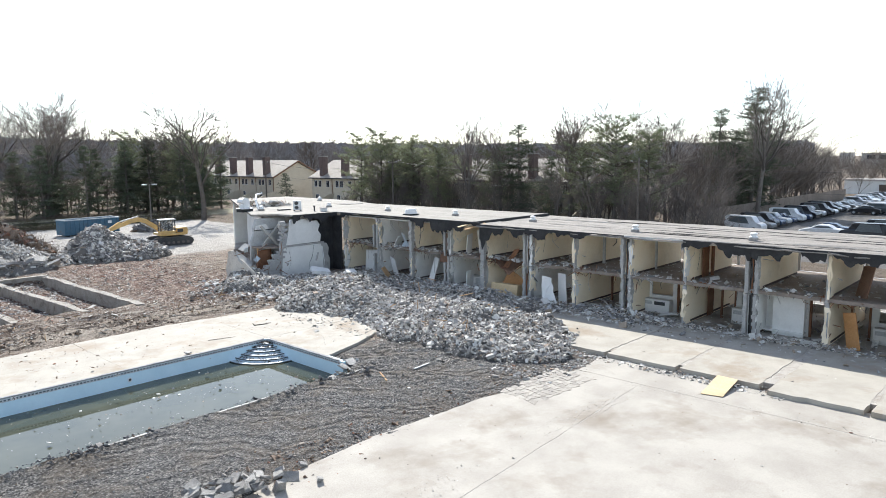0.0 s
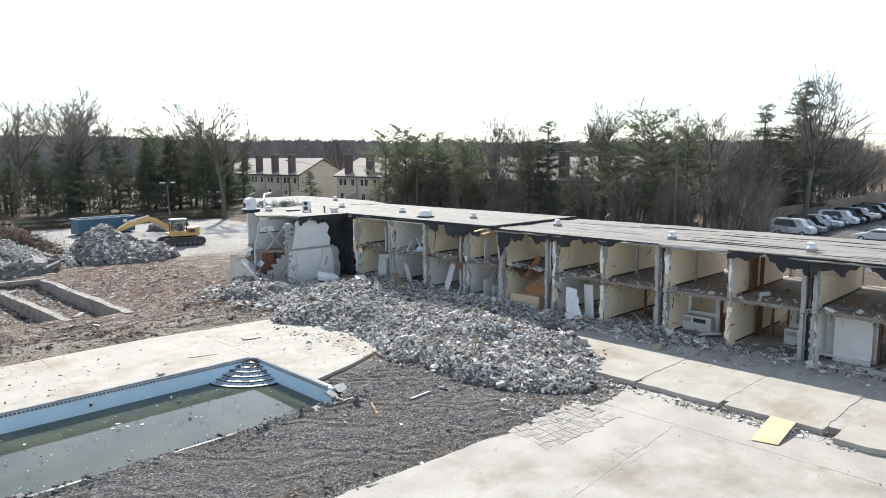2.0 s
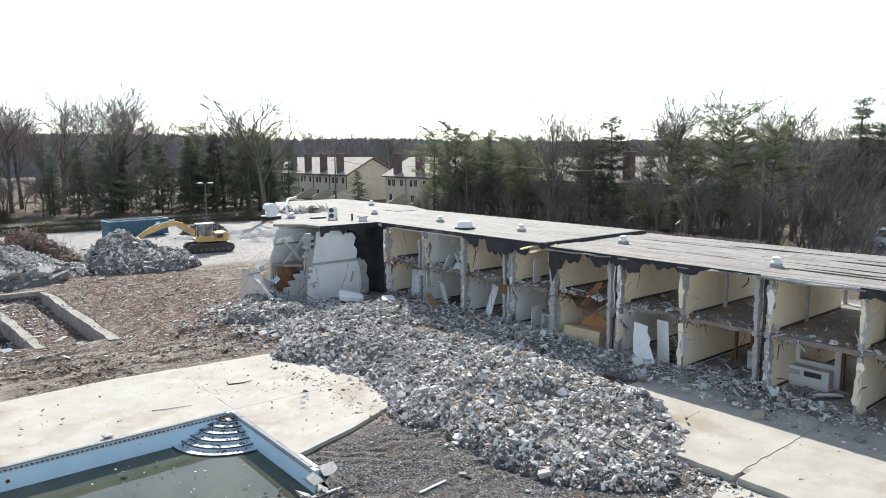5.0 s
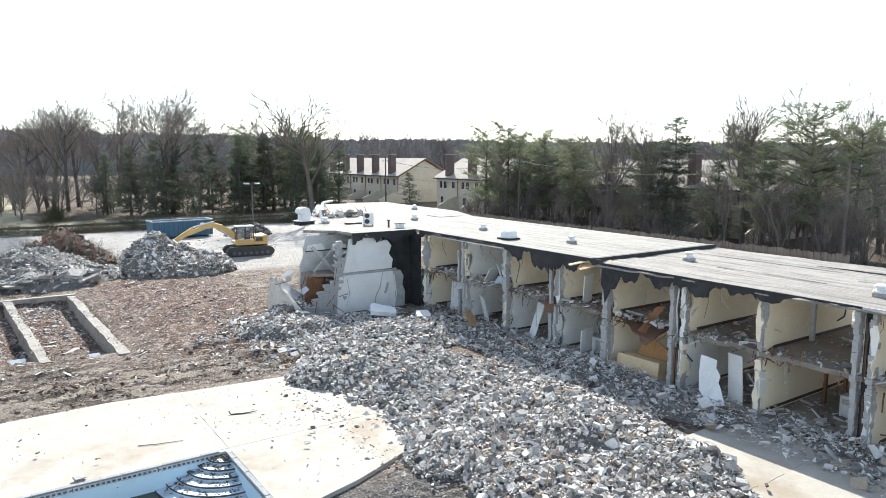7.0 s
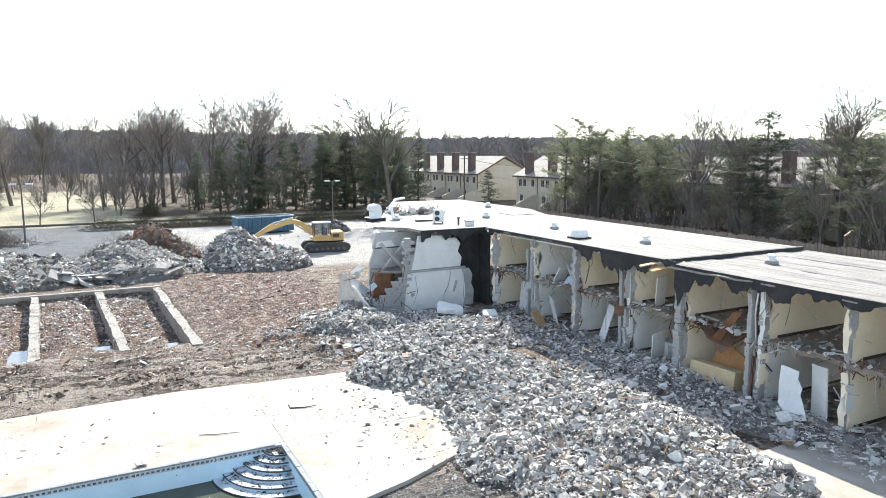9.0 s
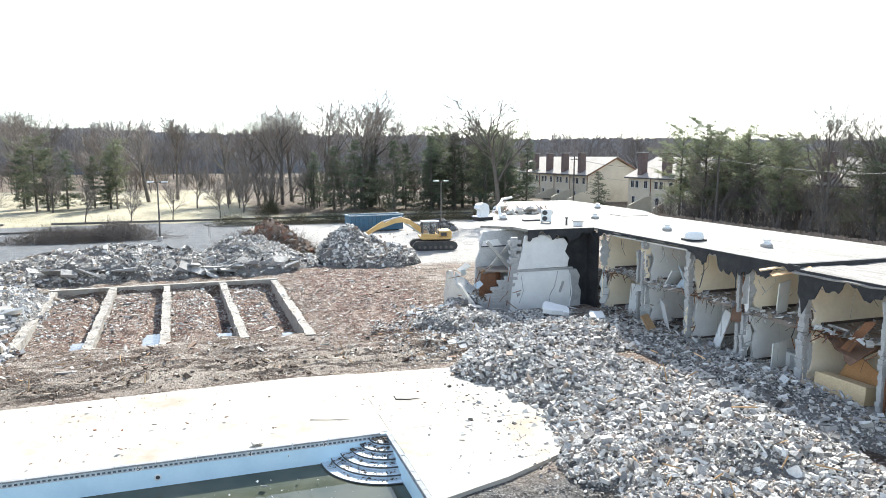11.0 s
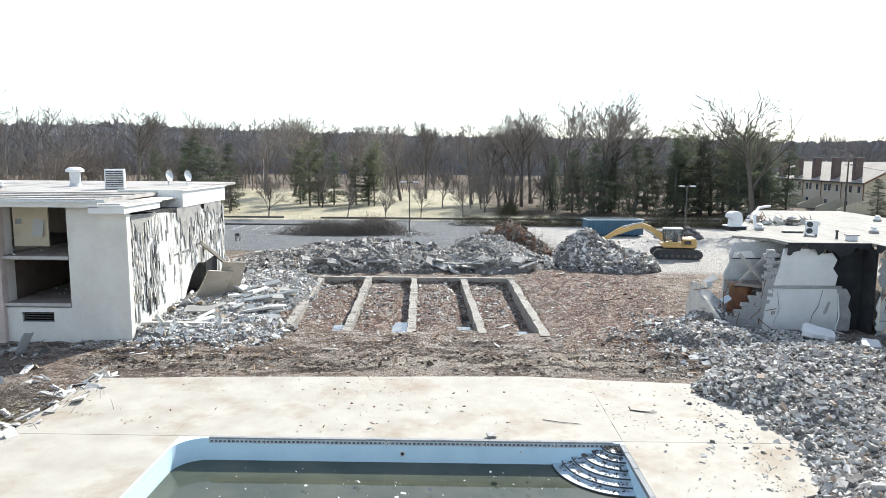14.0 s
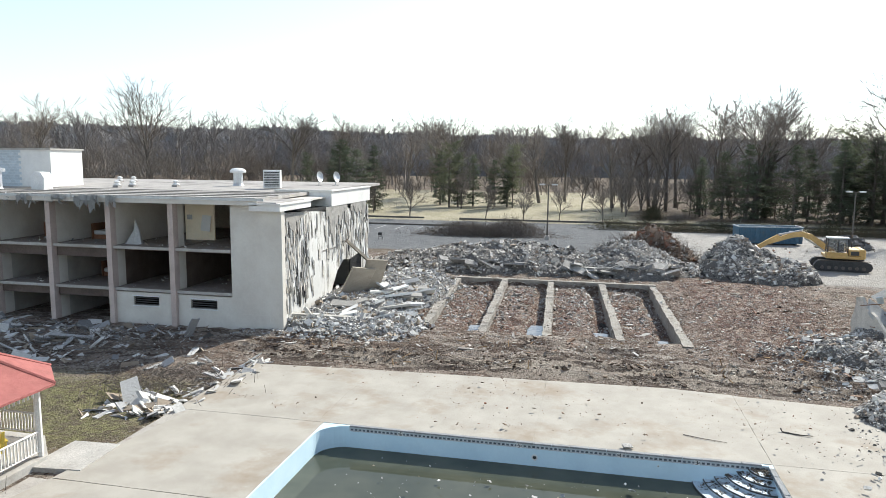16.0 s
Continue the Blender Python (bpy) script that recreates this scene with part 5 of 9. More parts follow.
ob = part("crate", box(bmesh.new(), -0.35, 0.35, -1.15, 1.15, 0, 0.75, 0.02), PLY)
ob.matrix_basis = pose(18.45, -2.3, -0.02, 0, 6, 3)
tagged(ob, "long tan plywood box on the ground-floor edge", "box")
plate("wall_sheet", "curled white wall sheet sagging from a room", "panel", [(18.3, -6.3, 1.6), (18.2, -5.6, 1.7), (17.6, -6.0, 0.4), (17.3, -6.7, 0.0), (17.6, -7.2, 0.1), (18.0, -6.6, 0.8)], 0.05, WHITE_WALL, 13)
plate("roof_board", "splintered wooden boards sticking out of the eaves", "board", [(17.0, 0.3, 4.6), (17.2, 0.7, 4.65), (18.4, -0.3, 5.05), (18.2, -0.6, 5.0)], 0.05, WOOD, 14, 0.03)
plate("roof_board", "splintered wooden board sticking out of the eaves", "board", [(16.9, 0.9, 4.75), (17.0, 1.1, 4.78), (18.4, 0.3, 5.1), (18.3, 0.1, 5.1)], 0.05, PLY, 15, 0.03)
for k, (x, yy, z, w, h, rx, rz, mat) in enumerate(((18.9, 9.6, 2.5, 1.2, 0.9, 25, 20, 0), (19.3, 8.8, 2.5, 1.0, 1.1, -20, 60, 1), (18.7, 8.4, 2.5, 0.8, 0.6, 50, 100, 1), (19.2, 1.9, 2.5, 0.9, 1.5, 6, 15, 0), (19.6, 0.9, 2.5, 0.6, 1.8, -4, 80, 0), (18.7, 1.4, -0.05, 1.0, 1.4, 5, 10, 0), (19.8, 0.4, -0.05, 1.4, 0.9, 0, 90, 0), (18.6, 5.4, -0.05, 0.7, 2.0, 15, 75, 0), (18.9, 13.0, -0.05, 1.6, 1.9, 8, 85, 0), (18.8, 9.6, -0.05, 1.3, 1.6, -14, 65, 0))):
    fallen("wall_panel", "torn white wallboard leaning in an open room", "panel", w, 0.05, h, pose(x, yy, z, rx, 5 * (-1) ** k, rz), BLUE_PANEL if mat else WHITE_WALL)
fallen("door_leaf", "dark red-brown door at an upper pier", "door", 0.5, 0.06, 2.1, pose(18.4, 7.45, FLOOR2, 0, 0, 80), DARK_WOOD)
ob = thing("counter", "white vanity counter in a torn room", "counter", pose(19.3, 0.9, -0.06))
part("body", box(bmesh.new(), 0, 0.55, -0.9, 0.9, 0, 0.8, 0.02), WHITE_WALL, ob)
part("countertop", box(bmesh.new(), -0.04, 0.6, -0.95, 0.95, 0.8, 0.85, 0.01), GREY_BOARD, ob)
part("door", boxes((-0.02, -0.002, -0.4, 0.4, 0.1, 0.7)), GREY_BOARD, ob)
fallen("carpet_flap", "brown torn carpet hanging over the edge", "carpet", 0.05, 1.2, 0.9, pose(18.3, 3.5, 1.7, 0, 8, 0), RUST)


def vanity_unit(y, x=BACK - 0.75):
    """Vanity cabinet under a partition's opening, with its grille."""
    ob = thing("wall_unit", "white vanity cabinet with grille under a partition's opening", "cabinet", pose(x, y, -0.06), group="window cabinets")
    part("body", box(bmesh.new(), 0, 0.5, -0.9, 0.9, 0, 0.85, 0.02), WHITE_WALL, ob)
    part("grille", boxes((-0.02, -0.002, -0.6, 0.1, 0.5, 0.72)), DARK, ob, "dark grille")
    part("drawer", boxes((-0.02, -0.002, 0.25, 0.8, 0.5, 0.72)), GREY_BOARD, ob)
    return ob


first = vanity_unit((BAYS[5] + BAYS[6]) / 2)


def niche(x, y0, y1, d0, d1, closet=False):
    """A partition across a lower room: a vanity under an opening to the daylight behind, or a closet, and a doorway beside it."""
    ob = thing("partition", "white room partition with a closet and a doorway" if closet else "white room partition with an opening above a vanity", "partition", group="room partitions")
    lo, hi = min(y0, y1), max(y0, y1)
    if closet:
        part("wall", boxes((x, x + 0.1, lo, hi, -0.06, FLOOR2 - 0.22)), WHITE_WALL, ob)
    else:
        part("wall", boxes((x, x + 0.1, lo, hi, -0.06, 1.0), (x, x + 0.1, lo, hi, 1.85, FLOOR2 - 0.22), (x, x + 0.1, lo, lo + 0.25, 1.0, 1.85), (x, x + 0.1, hi - 0.35, hi, 1.0, 1.85)), WHITE_WALL, ob)
        part("opening_frame", boxes((x - 0.02, x + 0.12, lo + 0.25, hi - 0.35, 0.96, 1.0), (x - 0.02, x + 0.12, lo + 0.25, hi - 0.35, 1.85, 1.89)), GREY_BOARD, ob)
    part("lintel", boxes((x, x + 0.1, d1, d0, 2.02, FLOOR2 - 0.22)), WHITE_WALL, ob)
    part("door_frame", boxes((x - 0.03, x + 0.13, d0 - 0.08, d0 + 0.02, -0.06, 2.1), (x - 0.03, x + 0.13, d1 - 0.02, d1 + 0.08, -0.06, 2.1)), DARK_WOOD, ob, "brown wooden door frame")
    if closet:
        part("closet_panel", boxes((x - 0.5, x - 0.44, lo + 0.1, hi - 0.6, -0.06, FLOOR2 - 0.24)), WHITE_WALL, ob)
        part("shelf", boxes((x - 0.6, x - 0.002, lo + 0.1, hi - 0.1, 0.12, 0.2)), WHITE_WALL, ob)
    return ob


niche(21.3, -10.1, -11.8, -9.9, -9.2)
niche(20.6, -12.1, -14.1, -14.15, -15.0)
niche(21.2, -17.5, -19.3, -17.45, -16.7)
niche(19.8, -19.6, -21.9, -21.95, -22.8, True)
niche(21.0, -24.6, -26.8, -24.5, -23.7)
first.matrix_basis = pose(20.7, -10.95, -0.06)
for x, y in ((20.0, -13.0), (20.6, -18.4), (20.4, -25.7)):
    copy_thing(first, pose(x, y, -0.06))


def junk(x0, x1, y0, y1, z, n, size, seed, mat=None, label="broken boards and plaster strewn on the floor"):
    rng = np.random.default_rng(seed)
    p = np.stack([rng.uniform(x0, x1, n), rng.uniform(y0, y1, n), np.full(n, z) + rng.uniform(0, 0.12, n)], -1)
    ob = chunks("debris", p, size * rng.lognormal(-0.3, 0.5, n), mat or WHITE_BITS, None, seed, flat=0.35, tilt=0.5, long=2.5)
    return tagged(ob, label, "debris", kind="stuff")


for i, (a, b) in enumerate(zip(BAYS, BAYS[1:])):
    junk(FRONT + 0.6, BACK - 2.5, b + 0.3, a - 0.3, FLOOR2, 110 if i < 6 else 70, 0.1 if i < 6 else 0.08, 400 + i)
    junk(FRONT - 0.3, BACK - 2.0, b + 0.2, a - 0.2, -0.02, 260 if i < 7 else 160, 0.11, 430 + i)


def splinters(x0, x1, y0, y1, z0, z1, n, length, seed, label, mat):
    """Broken laths and boards sticking out at all angles."""
    rng = np.random.default_rng(seed)
    a = np.stack([rng.uniform(x0, x1, n), rng.uniform(y0, y1, n), rng.uniform(z0, z1, n)], -1)
    d = rng.normal(0, 1, (n, 3))
    d[:, 2] -= 0.3
    d /= np.linalg.norm(d, axis=1)[:, None]
    v, q = rods_mesh("", a, a + d * length * rng.uniform(0.4, 1.3, (n, 1)), np.full(n, 0.028), np.full(n, 0.02), 4)
    ob = part("splintered_boards", mesh_arrays("splintered_boards", v, q), mat)
    return tagged(ob, label, "debris", kind="stuff")


for i, y in enumerate(BAYS[:10]):
    # loose wires and torn strips hanging from the floor and the eaves
    rng = np.random.default_rng(570 + i)
    ob = thing("hanging_wires", "loose wires and torn strips hanging from a floor edge", "wires", kind="stuff")
    for k in range(5 if i < 6 else 3):
        x, yy, z = FRONT + rng.uniform(-0.15, 0.3), y - rng.uniform(0.2, 3.4), float(rng.choice((FLOOR2 - 0.1, CEIL - 0.05)))
        d = rng.uniform(0.4, 1.7)
        pts = [(x, yy, z), (x + rng.normal(0, 0.1), yy + rng.normal(0, 0.12), z - d * 0.5), (x + rng.normal(0, 0.2), yy + rng.normal(0, 0.3), z - d)]
        part("wire", tube(bmesh.new(), pts, float(rng.choice((0.008, 0.012, 0.03))), 4), (DARK, BLOCK, DARK_WOOD)[k % 3], ob)
    junk(FRONT - 0.1, FRONT + 1.0, y - 3.4, y - 0.2, FLOOR2 + 0.01, 60 if i < 6 else 36, 0.11, 590 + i, WHITE_BITS, "plaster and boards along the torn floor edge")


for i, y in enumerate(BAYS[:-2]):
    splinters(FRONT - 0.1, FRONT + 0.7, y - 0.7, y + 0.5, 0.3, 2.4, 5 if i < 7 else 3, 0.6, 500 + i, "splintered laths hanging at a broken pier", DARK_WOOD if i % 3 else GREY_BOARD)
    splinters(FRONT, FRONT + 0.6, y - 1.6, y + 0.4, FLOOR2 - 0.25, FLOOR2 + 0.06, 26, 0.4, 530 + i, "splintered boards along the floor edge", GREY_BOARD if i % 2 else DARK_WOOD)
    splinters(FRONT - 0.1, FRONT + 0.9, y - 0.5, y + 0.5, FLOOR2 + 0.2, CEIL - 0.1, 3 if i < 7 else 1, 0.6, 560 + i, "splintered laths hanging in an upper room", GREY_BOARD)
splinters(9, 12.5, 15.5, 18.5, 0.6, 2.6, 26, 0.9, 590, "splintered laths in the torn corner room", DARK_WOOD)

# ---- on the roofs ----
def roof_vent(m, s=1.0):
    """Low mushroom vent on a square curb."""
    ob = thing("roof_vent", "small white mushroom vent on the flat roof", "roof vent", m, group="roof vents")
    part("curb", box(bmesh.new(), -0.3, 0.3, -0.3, 0.3, 0, 0.18, 0.01), ROOF_B, ob)
    part("cowl", lathe(bmesh.new(), [(0.3, 0.18), (0.34, 0.2), (0.34, 0.28), (0.22, 0.34), (0.2, 0.42), (0.3, 0.46), (0.3, 0.54), (0.12, 0.62)], 14), WHITE_METAL, ob)
    return ob


Z1, Z2 = TOP + 0.1, TOP - 0.03
v = roof_vent(pose(14.3, 22.7, Z1))
v.scale = (0.7, 0.7, 0.75)
for x, y, z, r in ((21.0, 21.4, Z1, 10), (26.5, 30.2, Z1, 30), (20.95, 12.9, Z1, 0), (20.9, 4.8, Z1, 5), (21.5, -2.4, Z2, 0), (19.9, -11.5, Z2, 8), (19.8, -18.8, Z2, 0)):
    copy_thing(v, pose(x, y, z, 0, 0, r)).scale = (0.7, 0.7, 0.75)
ob = thing("roof_dome", "broad white domed vent at the roof's edge", "roof vent", pose(19.2, 8.2, Z1))
ob.scale = (0.8, 0.8, 0.85)
part("curb", box(bmesh.new(), -0.6, 0.6, -0.6, 0.6, 0, 0.12, 0.01), TAR, ob)
part("dome", lathe(bmesh.new(), [(0.62, 0.12), (0.64, 0.2), (0.56, 0.5), (0.48, 0.6), (0.2, 0.66)], 18), WHITE_METAL, ob)

ob = thing("condenser_unit", "white two-fan air conditioner on the flat roof", "air conditioner", pose(16.2, 19.8, Z1, 0, 0, -30))
ob.scale = (0.72, 0.72, 0.66)
part("casing", box(bmesh.new(), -0.5, 0.5, -0.2, 0.2, 0.12, 1.4, 0.03), WHITE_METAL, ob)
for z in (0.45, 1.05):
    f = part("fan_grille", lathe(bmesh.new(), [(0.25, 0), (0.25, 0.015), (0.2, 0.025), (0.05, 0.02)], 16), DARK, ob, "dark round fan grille")
    f.matrix_basis = pose(-0.12, -0.201, z, 90)
for x in (-0.4, 0.4):
    part("foot", boxes((x - 0.05, x + 0.05, -0.3, 0.3, 0, 0.12)), DARK, ob)

ob = thing("roof_hood", "big curved white exhaust hood on a dark curb", "exhaust hood", pose(12.9, 23.2, Z1, 0, 0, 10))
ob.scale = (0.64, 0.64, 0.62)
part("curb", box(bmesh.new(), -0.9, 0.9, -0.7, 0.7, -0.1, 0.35, 0.02), TAR, ob)
part("base", box(bmesh.new(), -1.0, 1.0, -0.8, 0.8, 0.35, 0.45, 0.02), WHITE_METAL, ob)
bm = bmesh.new()
prof = [(-0.55, 0.45), (0.5, 0.45), (0.55, 1.2), (0.4, 1.75), (0.05, 1.95), (-0.4, 1.95), (-0.75, 1.75), (-0.9, 1.35), (-0.5, 1.1)]
sheet(bm, prof, "y", -0.5, 0.5)
part("cowl", bm, WHITE_METAL, ob)
bm = bmesh.new()
tube(bm, [(14.2, 23.0, Z1), (14.3, 23.6, Z1 + 0.9), (15.0, 24.6, Z1 + 1.35), (16.2, 25.6, Z1 + 1.4)], [0.1, 0.1, 0.1, 0.09], 8)
tagged(part("bent_duct", bm, WHITE_METAL), "pale bent duct rising from the roof", "duct")
tagged(part("roof_pipe", lathe(bmesh.new(), [(0.07, 0), (0.07, 0.4), (0.1, 0.42), (0.1, 0.5)], 8, (16.9, 18.2, Z1)), DARK), "short dark vent pipe on the roof", "pipe")
ob = thing("roof_box", "small pale box vent by the roof's edge", "roof vent", pose(17.2, 17.2, Z1))
part("body", box(bmesh.new(), -0.25, 0.25, -0.2, 0.2, 0, 0.3, 0.02), WHITE_METAL, ob)
part("lid", box(bmesh.new(), -0.32, 0.32, -0.26, 0.26, 0.3, 0.36, 0.01), ROOF_B, ob)
tagged(part("roof_plate", box(bmesh.new(), 15.2, 16.4, 21.1, 21.5, Z1, Z1 + 0.12), DARK), "flat black plate on the roof", "plate")
tagged(part("roof_opening", boxes((24.0, 26.2, 22.4, 24.3, Z1, Z1 + 0.03)), TAR), "black patched step in the roofing", "roofing")
junk(16.0, 20.5, 26.6, 29.2, Z1, 90, 0.35, 600, RUBBLE, "torn roofing and splinters round a roof hole")
splinters(15.8, 20.5, 26.8, 28.6, Z1, Z1 + 0.4, 40, 0.8, 601, "splintered boards round a roof hole", DARK_WOOD)

# ---- far three-storey block ----
LX, LY, LTOP = -23.0, 12.6, 7.35
LFLOORS = (1.95, 4.45)


def left_block():
    ob = thing("motel_block", "three-storey pale motel block with its end torn away", "building")
    rng = np.random.default_rng(14)
    cols = [-29.6 - 4.13 * k for k in range(8)]
    back = 24.0
    part("end_panel", boxes((-25.95, LX - 0.02, LY, LY + 0.3, -0.5, LTOP - 0.3)), OFF_WHITE, ob, "blank off-white end panel")
    for x0, x1 in ((-25.2, -23.6),):
        part("vent_plate", boxes((x0, x1, LY - 0.02, LY - 0.002, 0.35, 0.75)), OFF_WHITE, ob)
    prof = [(LY + 0.3, -0.5), (20.0, -0.5), (20.6, 0.9), (21.6, 2.0), (22.8, 2.6), (24.4, 2.4), (25.6, 1.2), (26.3, -0.5), (28.4, -0.5), (28.2, 2.5), (28.3, 5.9), (25.0, 6.2), (22.0, 6.0), (18.0, 6.35), (15.0, 6.5), (LY + 0.3, 6.6)]
    bm = bmesh.new()
    sheet(bm, prof, "x", LX - 0.3, LX)
    tw = part("torn_wall", bm, TORN, ob, "white end wall with torn skin and a broken hole")
    # peeled strips on the torn wall
    for tone, mat in enumerate((PEEL, DIRTY_CREAM, TAR, GREY_BOARD)):
        v, q = [], []
        for k in range((150, 110, 60, 90)[tone]):
            y = rng.uniform(LY + 0.45, 16.6) if rng.uniform() < 0.45 else rng.uniform(21.2, 28.2) if rng.uniform() < 0.85 else rng.uniform(16.6, 21.2)
            h, w = rng.uniform(0.25, 1.1), rng.uniform(0.05, 0.16)
            z = min(rng.uniform(1.2, 6.3), 6.2 - h / 2)
            if 20.2 < y < 26.4 and z < 3.0:
                continue
            b = CUBE_V * (0.03, w, h) + rng.uniform(-0.012, 0.012, (8, 3)) * (1, 2, 6)
            b[:, 0] += 0.05 * rng.uniform(0, 1) * (b[:, 2] < 0)
            v.append(b + (LX + 0.014 + 0.012 * tone, y, z))
            q.append(CUBE_Q + 8 * (len(v) - 1))
        part("peeling_skin", mesh_arrays("peeling_skin", np.concatenate(v), np.concatenate(q)), mat, tw, ("grey peeling strips", "tan peeling strips", "black torn strips", "pale peeling strips")[tone])["kind"] = "stuff"
    for a, b, d in ((19.5, 23.5, (0.9, 1.9, 1.3)), (24.2, 27.6, (0.5, 1.3, 0.6)), (13.4, 16.4, (0.4, 0.9, 0.3))):
        part("hanging_skin", sheet(bmesh.new(), ragged(a, b, 6.5, d, int(a * 10), 8), "x", LX + 0.03, LX + 0.07), PEEL, tw, "torn grey skin hanging over the wall")
    bm = boxes(*[(LX + 0.002, LX + 0.03, 19.0 + 0.2 * k, 19.1 + 0.2 * k, 3.6, 3.72) for k in range(12)])
    part("dentil_row", bm, PEEL, tw)["kind"] = "stuff"
    part("end_pier", boxes((LX - 0.02, LX + 0.22, LY - 0.06, LY + 0.36, -0.5, 6.9)), OFF_WHITE, ob)
    # piers, floors, party walls
    for i, x in enumerate(cols):
        part("pier", box(bmesh.new(), x - 0.17, x + 0.17, LY - 0.25, LY + 0.25, -0.7, LTOP - 0.3, 0.01), PINK, ob, "slim pinkish pier")
        part("party_wall", boxes((x - 0.09, x + 0.09, LY + 0.3, back if i else 13.56, LFLOORS[1], LTOP - 0.3)), OFF_WHITE, ob)
        # room shade is coloured into the lower walls; their front ends stay off-white
        part("party_wall", boxes((x - 0.09, x + 0.09, LY + 0.3, back, -0.6, LFLOORS[1] - 0.2)), DARK_ROOM if i in (0, 1, 4, 5) else BROWN_WALL, ob, "lower room wall with the room's shade in its colour")
        part("party_wall", boxes((x - 0.12, x + 0.12, LY + 0.25, LY + 1.0, -0.6, LFLOORS[1] - 0.2)), OFF_WHITE, ob)
    edges = [-25.95] + cols
    for i, (b, a) in enumerate(zip(edges, edges[1:])):
        for k, z in enumerate(LFLOORS):
            f = part("floor_slab", boxes((a + 0.17, b - (0.17 if i else 0), LY - 0.05, back, z - 0.2, z)), CARPET, ob)
            part("floor_edge", boxes((a + 0.17, b - (0.17 if i else 0), LY - 0.1, LY - 0.052, z - 0.16, z + 0.0)), CONCRETE, f, "pale broken floor edge")
        if i < 2:
            # low front wall with a grille opening
            m = (a + b) / 2 + (0.1 if i else 0.0)
            x0, x1 = m - 0.85, m + 0.85
            part("low_wall", boxes((a + 0.17, x0, LY, LY + 0.2, -0.6, 1.7), (x1, b - (0.17 if i else 0), LY, LY + 0.2, -0.6, 1.7), (x0, x1, LY, LY + 0.2, -0.6, 0.92), (x0, x1, LY, LY + 0.2, 1.46, 1.7)), OFF_WHITE, ob, "off-white low wall under the opening")
            part("vent_frame", boxes((x0 - 0.05, x1 + 0.05, LY - 0.04, LY - 0.001, 0.86, 0.92), (x0 - 0.05, x1 + 0.05, LY - 0.04, LY - 0.001, 1.46, 1.52)), WHITE_METAL, ob)
            for s in range(4):
                part("vent_slat", boxes((x0, x1, LY + 0.08, LY + 0.1, 0.95 + 0.13 * s, 1.0 + 0.13 * s)), DARK, ob)
        part("inner_wall", boxes((a + 0.1, b - 0.1, back - 0.2 - (4.5 if i == 0 else 0), back - (4.5 if i == 0 else 0), LFLOORS[1], LTOP - 0.3)), BROWN_DIM, ob)
        part("inner_wall", boxes((a + 0.1, b - 0.1, back - 0.2 - (4.5 if i == 0 else 0), back - (4.5 if i == 0 else 0), -0.6, LFLOORS[1] - 0.2)), DARK_ROOM, ob, "inner wall coloured dark for the room's shade")
        if i in (2, 3, 4):
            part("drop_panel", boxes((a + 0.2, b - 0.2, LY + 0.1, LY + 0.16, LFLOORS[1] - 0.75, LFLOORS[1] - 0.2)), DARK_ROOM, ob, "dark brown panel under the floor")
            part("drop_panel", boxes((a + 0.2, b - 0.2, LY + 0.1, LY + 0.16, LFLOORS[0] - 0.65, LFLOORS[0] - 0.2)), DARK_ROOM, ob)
    # ceilings and roof with a layered edge
    part("ceiling", boxes((cols[-1], LX - 0.3, LY + 0.25, back, LTOP - 0.3, LTOP - 0.2)), OFF_WHITE, ob)
    bm = bmesh.new()
    sheet(bm, [(LY - 0.45, LTOP - 0.16), (36.0, LTOP + 0.0), (36.0, LTOP + 0.2), (LY - 0.45, LTOP + 0.02)], "x", cols[-1] - 0.5, LX - 1.5)
    part("roof", bm, ROOF_B, ob, "weathered flat roof in strips")
    part("fascia", boxes((cols[-1] - 0.5, LX - 1.0, LY - 0.5, LY - 0.452, LTOP - 0.3, LTOP + 0.06)), OFF_WHITE, ob, "pale fascia board")
    part("fascia_trim", boxes((cols[-1] - 0.5, LX - 0.6, LY - 0.56, LY - 0.502, LTOP - 0.05, LTOP + 0.1)), STEEL, ob)
    for k in range(5):
        y = LY + 0.4 + 1.5 * k
        part("roof_strip", boxes((cols[-1], LX - 1.6, y, y + 0.08, LTOP + 0.03 + 0.006 * (y - LY), LTOP + 0.075 + 0.006 * (y - LY))), ROOF, ob)
    part("corner_cornice", boxes((LX - 1.5, LX + 0.35, LY - 0.5, 16.4, 6.75, 7.1), (LX - 1.5, LX + 0.42, LY - 0.56, 16.5, 7.1, 7.18)), WHITE_WALL, ob, "white broken cornice box")
    part("cornice_top", boxes((LX - 1.6, LX + 0.1, LY - 0.4, 15.9, 7.18, 7.24)), ROOF_B, ob)
    part("parapet", boxes((LX - 4.0, LX + 0.1, 20.4, 20.65, 6.5, 7.5), (LX - 0.15, LX + 0.1, 20.65, 28.4, 6.5, 7.5), (LX - 4.0, LX + 0.2, 20.3, 20.39, 7.5, 7.58), (LX - 0.2, LX + 0.2, 20.39, 28.5, 7.5, 7.58)), WHITE_WALL, ob, "white roof parapet with a cap")
    part("end_bay_wall", boxes((-27.0, LX - 0.3, 28.2, 28.4, -0.5, 6.6)), WHITE_WALL, ob)
    part("end_roof", boxes((LX - 4.0, LX - 0.1, 16.5, 28.4, 6.3, 6.5)), TAR, ob)
    part("back_wall", boxes((cols[-1], -27.0, 35.7, 35.9, -0.6, LTOP)), OFF_WHITE, ob)
    return ob


